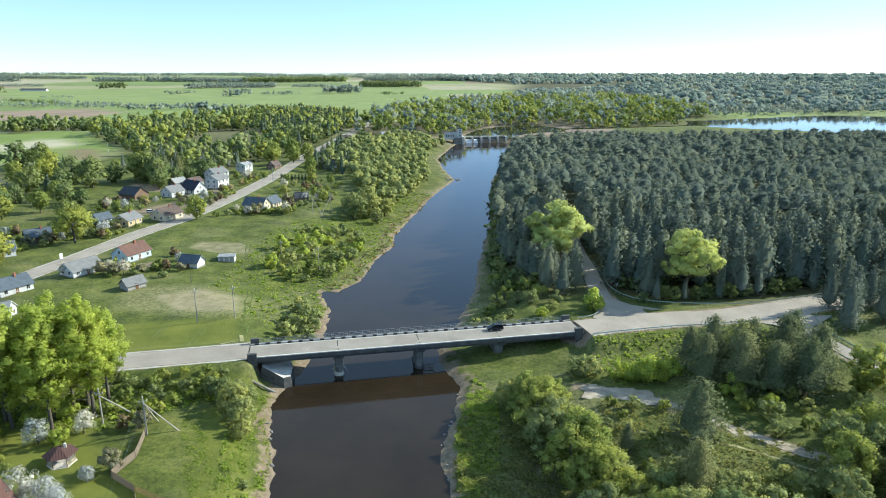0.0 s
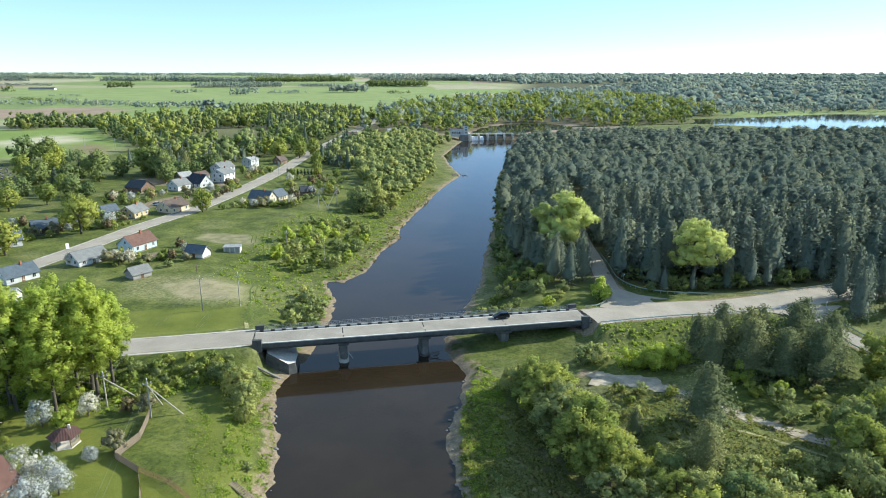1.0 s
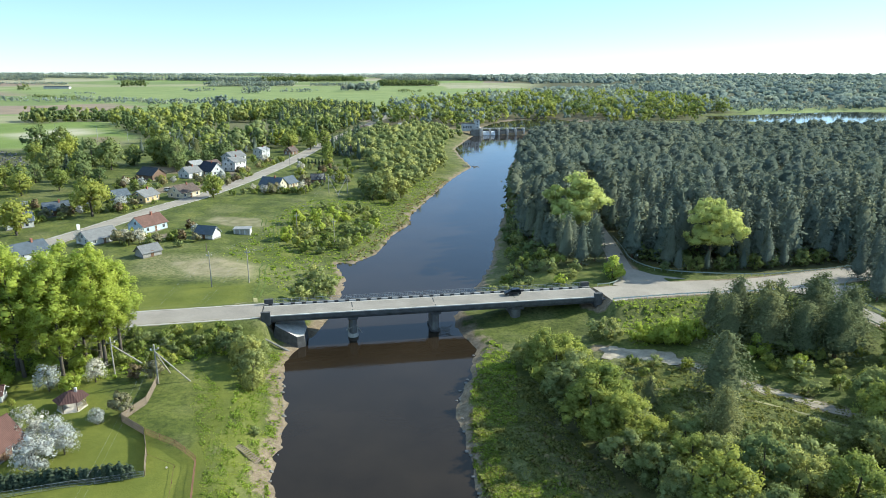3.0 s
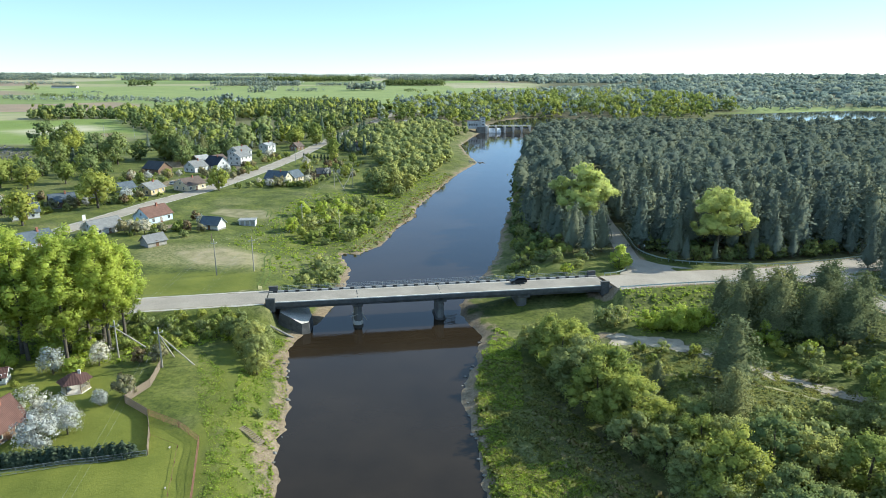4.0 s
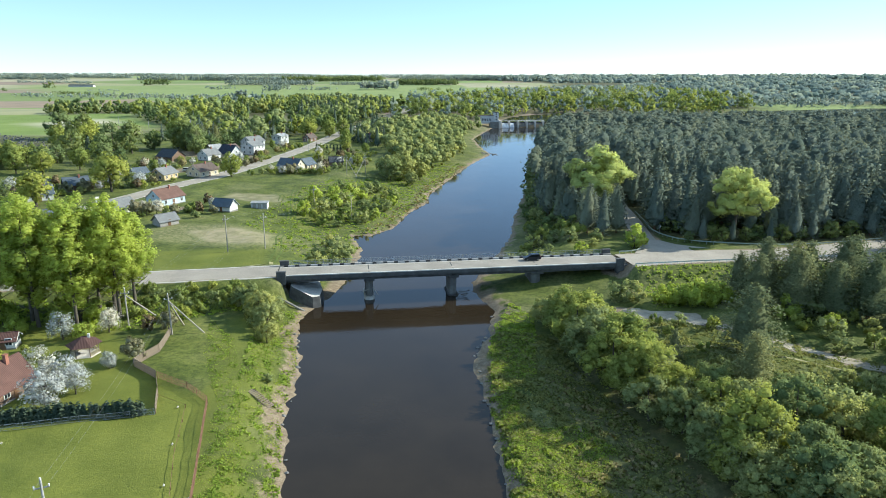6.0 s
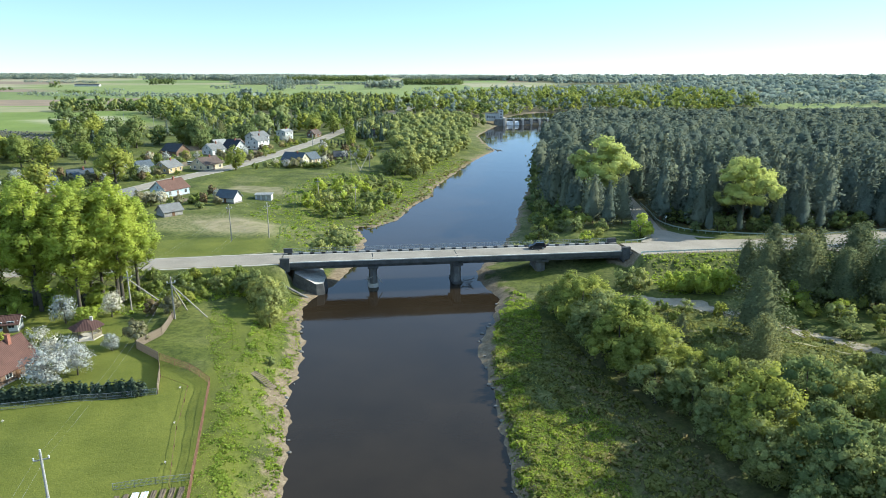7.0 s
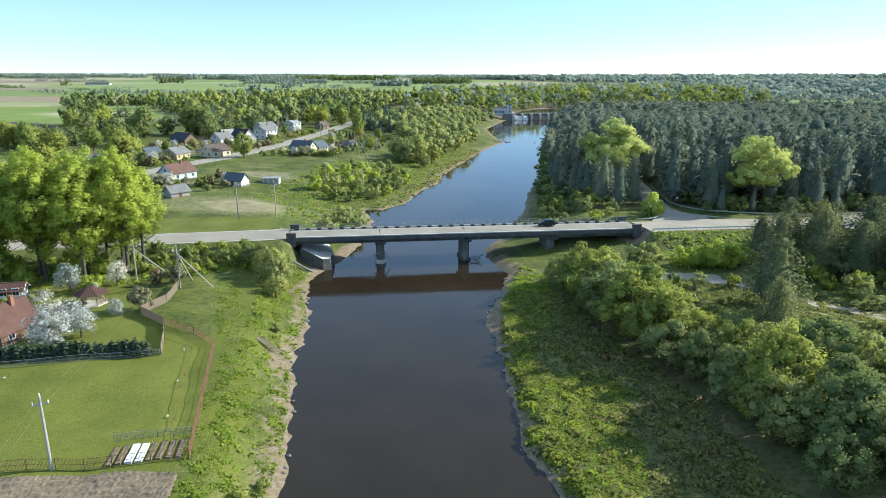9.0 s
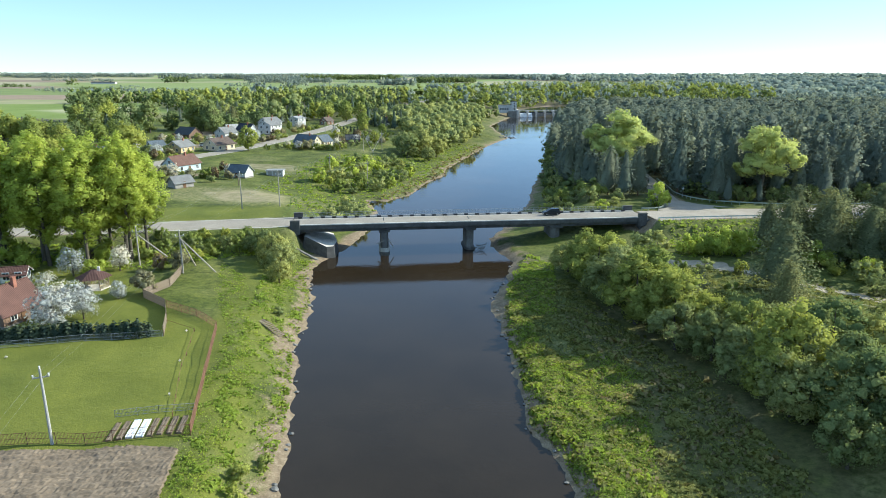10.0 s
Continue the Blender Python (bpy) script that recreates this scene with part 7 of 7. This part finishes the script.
def car(x, y, z, turn, paint, label, l=4.4, w=1.8, h=1.62):
    ob = tagged(empty("car", (x, y, z), turn), label, "car")
    side = [(-l / 2, 0.35), (-l / 2, 0.9), (-l * 0.47, 0.98), (-l * 0.2, 1.02), (l * 0.3, 1.05), (l * 0.47, 0.85), (l / 2, 0.7), (l / 2, 0.3)]
    cab = [(-l * 0.47, 0.98), (-l * 0.42, h), (l * 0.06, h), (l * 0.28, 1.04)]
    for nm, prof, mat, ww in (("body", side, paint, w / 2), ("cabin", cab, CAR_GLASS, w / 2 - 0.1)):
        bm = bmesh.new()
        a = [bm.verts.new((p, -ww * (0.88 if q >= h else 1), q)) for p, q in prof]
        b = [bm.verts.new((p, ww * (0.88 if q >= h else 1), q)) for p, q in prof]
        bm.faces.new(a)
        bm.faces.new(b[::-1])
        n = len(prof)
        for i in range(n):
            bm.faces.new((b[i], b[(i + 1) % n], a[(i + 1) % n], a[i]))
        bmesh.ops.recalc_face_normals(bm, faces=bm.faces[:])
        bmesh.ops.bevel(bm, geom=bm.edges[:], offset=0.05, segments=2, affect="EDGES")
        part(nm, bm, mat, ob)
    part("roof", box(bmesh.new(), -l * 0.42, l * 0.06, -w / 2 + 0.17, w / 2 - 0.17, h - 0.02, h + 0.05, 0.03), paint, ob)
    for sx in (-l * 0.32, l * 0.31):
        for sy in (-w / 2 + 0.08, w / 2 - 0.08):
            wh = place(empty("wheel", (sx, sy, 0.33)), ob)
            part("tyre", tube(bmesh.new(), (0, -0.1, 0), (0, 0.1, 0), 0.33, 0.33, 18), TYRE, wh)
            part("rim", tube(bmesh.new(), (0, -0.112, 0), (0, 0.112, 0), 0.2, 0.2, 14), STEEL, wh)
    for sy in (-w / 2 + 0.25, w / 2 - 0.25):
        part("tail_lamp", box(bmesh.new(), -l / 2 - 0.02, -l / 2 + 0.05, sy - 0.15, sy + 0.15, 0.75, 0.95), LAMP_RED, ob)
        part("headlight", box(bmesh.new(), l / 2 - 0.06, l / 2 + 0.01, sy - 0.17, sy + 0.17, 0.55, 0.7), SHEET, ob)
    return ob


def on_bridge(s, y):
    c, n = math.cos(BRIDGE_TURN), math.sin(BRIDGE_TURN)
    return (BRIDGE_AT[0] + s * c - y * n, BRIDGE_AT[1] + s * n + y * c)


cx, cy = on_bridge(64.5, 5.9)
car(cx, cy, 7.26, BRIDGE_TURN + math.pi, CAR_BODY, "dark estate car on the bridge roadway")
car(-139, 306.5, 6.85, 0.5, CAR_WHITE, "white car parked by a house")
car(-143.5, 313, ground_at(-143.5, 313), 0.2, CAR_WHITE, "white car parked in a yard")
car(-121, 168, ground_at(-121, 168), 0.4, CAR_WHITE, "white car parked behind the poplars")
car(-105, 166, ground_at(-105, 166), 0.1, CAR_WHITE, "white car standing on the grass behind the poplars")


# ---- dam and power house ----
def dam():
    ob = tagged(empty("dam", (14.5, 701, 0), radians(11)), "low concrete weir with a railed footbridge over it", "dam")
    part("sill", box(bmesh.new(), 8, 54, 0, 6, -2, 4.2, 0.1), CONCRETE, ob)
    part("walkway", box(bmesh.new(), 4, 56, 1.0, 3.2, 6.6, 7.0, 0.04), CONCRETE_PALE, ob)
    for x in (8, 17, 26.5, 36, 45, 54):
        part("buttress", box(bmesh.new(), x - 0.7, x + 0.7, -4, 5.5, -2, 6.6, 0.08), CONCRETE_PALE, ob)
    for x in (12.5, 21.7, 31.2, 40.5, 49.5):
        part("sluice_gate", box(bmesh.new(), x - 3.8, x + 3.8, 0.6, 0.9, 3.8, 5.6, 0.02), CONCRETE_DARK, ob)
    for z in (7.5, 8.0):
        part("rail", box(bmesh.new(), 4, 56, 1.05, 1.12, z, z + 0.08), STEEL, ob)
    post = bpy.data.meshes.new("post")
    bm = box(bmesh.new(), -0.05, 0.05, -0.05, 0.05, 0, 1.05)
    bm.to_mesh(post)
    bm.free()
    post.materials.append(STEEL)
    for i in range(19):
        shared("post", post, ob, (4 + i * 2.85, 1.08, 7.0))
    foam = plain("falling_water", (0.6, 0.62, 0.63), 0.4, 0.3, 0.4, 2.5, relief=0.1)
    for x0, x1 in ((9, 16), (17.8, 22)):
        bm = bmesh.new()
        for i in range(8):
            u0, u1 = i / 8, (i + 1) / 8
            f = lambda u: (-0.2 - 4.5 * u, 4.3 - 4.2 * u ** 1.7)
            (ya, za), (yb, zb) = f(u0), f(u1)
            vs = [bm.verts.new(p) for p in ((x0, ya, za), (x1, ya, za), (x1, yb, zb), (x0, yb, zb))]
            bm.faces.new(vs)
        part("water_fall", bm, foam, ob)


dam()


def power_house():
    ob = tagged(empty("power_house", (13.2, 699, 0), radians(5)), "small white and brick power house beside the weir", "power house")
    part("base", box(bmesh.new(), -2.5, 6.5, -5, 6, -1, 6.5, 0.08), CONCRETE, ob)
    part("tower_wall", box(bmesh.new(), 1.6, 6.4, -4.4, 3.0, 6.5, 16.0, 0.05), WALLS["white"], ob)
    part("brick_wing", box(bmesh.new(), -12, 1.6, -2.5, 5.0, 4.5, 12.5, 0.05), WALLS["silver"], ob)
    part("roof", box(bmesh.new(), 1.3, 6.7, -4.7, 3.3, 16.0, 16.4, 0.03), ROOFS["dark"], ob)
    part("wing_roof", box(bmesh.new(), -12.3, 1.6, -2.8, 5.3, 12.5, 12.9, 0.03), ROOFS["umber"], ob)
    for z in (8.0, 11.0, 13.6):
        window(ob, (4.0, -4.4, z), math.pi, 1.4, 1.4)
    for x in (-10, -7.5, -5, -2.5):
        window(ob, (x, -2.5, 7.5), math.pi, 1.3, 2.2)
    part("pier_wall", box(bmesh.new(), 6.5, 8.4, -8, 6, -1, 8.0, 0.06), CONCRETE_PALE, ob)


power_house()


# ---- small things by the roads ----
def road_sign(x, y, label):
    ob = tagged(empty("road_sign", (x, y, ground_at(x, y)), 0.3), label, "road sign")
    part("post", tube(bmesh.new(), (0, 0, -0.3), (0, 0, 2.6), 0.04, 0.04, 6), STEEL, ob)
    bm = tube(bmesh.new(), (0, -0.03, 2.6), (0, 0.03, 2.6), 0.38, 0.38, 16)
    part("plate", bm, WHITE_PAINT, ob)


road_sign(56.0, 199, "round pale road sign on a thin post")
ob = tagged(empty("road_sign", (-142.2, 232.5, ground_at(-142.2, 232.5)), 0.9), "tall white roadside board", "road sign")
part("board", box(bmesh.new(), -0.6, 0.6, -0.06, 0.06, 0.3, 2.4, 0.02), WHITE_PAINT, ob)
part("post", tube(bmesh.new(), (0, 0, -0.3), (0, 0, 0.5), 0.06, 0.06, 6), STEEL, ob)


def stones():
    """Rocks along the water's edge."""
    r = random.Random(8)
    for k in range(70):
        i = r.choice([0, 1, 2])
        if i == 0:
            y = r.uniform(48, 140)
            x = np.interp(y, [p[1] for p in LEFT_BANK[:12]], [p[0] for p in LEFT_BANK[:12]]) - r.uniform(-0.3, 0.9)
        elif i == 1:
            y = r.uniform(60, 142)
            pts = RIGHT_BANK[::-1]
            x = np.interp(y, [p[1] for p in pts[1:12]], [p[0] for p in pts[1:12]]) + r.uniform(-0.3, 0.8)
        else:
            y, x = r.uniform(452, 466), r.uniform(2, 13)
        bm = bmesh.new()
        bmesh.ops.create_icosphere(bm, subdivisions=1, radius=1.0)
        for v in bm.verts:
            v.co *= r.uniform(0.75, 1.15)
        s = r.uniform(0.14, 0.42) * (2 if i == 2 else 1)
        for v in bm.verts:
            v.co = Vector((v.co.x * s * 1.3, v.co.y * s, v.co.z * s * 0.7))
        o = part("stone", bm, STONE)
        o.location = (x, y, max(0.0, ground_at(x, y)) + 0.05)
        tagged(o, "grey stone at the water's edge", "stone", "shore stones")


stones()


def graves():
    """Old graveyard among trees: many low stones, joined."""
    bm = bmesh.new()
    r = random.Random(3)
    pts = scatter(GRAVES, 280, 3.2, 77)
    for x, y in pts:
        z = ground_at(x, y)
        box(bm, x - 0.45, x + 0.45, y - 0.1, y + 0.1, z, z + r.uniform(0.6, 1.3))
        box(bm, x - 0.6, x + 0.6, y - 2.0, y - 0.15, z, z + 0.2)
    tagged(part("gravestones", bm, CONCRETE_MID), "rows of grey gravestones under trees", "gravestone", kind="stuff")


graves()


def stand_small(x, y):
    """A low white feeding stand on the lawn."""
    ob = tagged(empty("garden_stand", (x, y, ground_at(x, y)), x), "small white wooden stand on the lawn", "garden stand")
    part("post", tube(bmesh.new(), (0, 0, -0.2), (0, 0, 0.45), 0.03, 0.03, 6), CONCRETE_PALE, ob)
    part("tray", box(bmesh.new(), -0.18, 0.18, -0.12, 0.12, 0.2, 0.27, 0.02), CONCRETE_PALE, ob)


for x, y in ((-45.9, 89.0), (-42.2, 79.2), (-38.9, 69.8), (-65.5, 77.2)):
    stand_small(x, y)
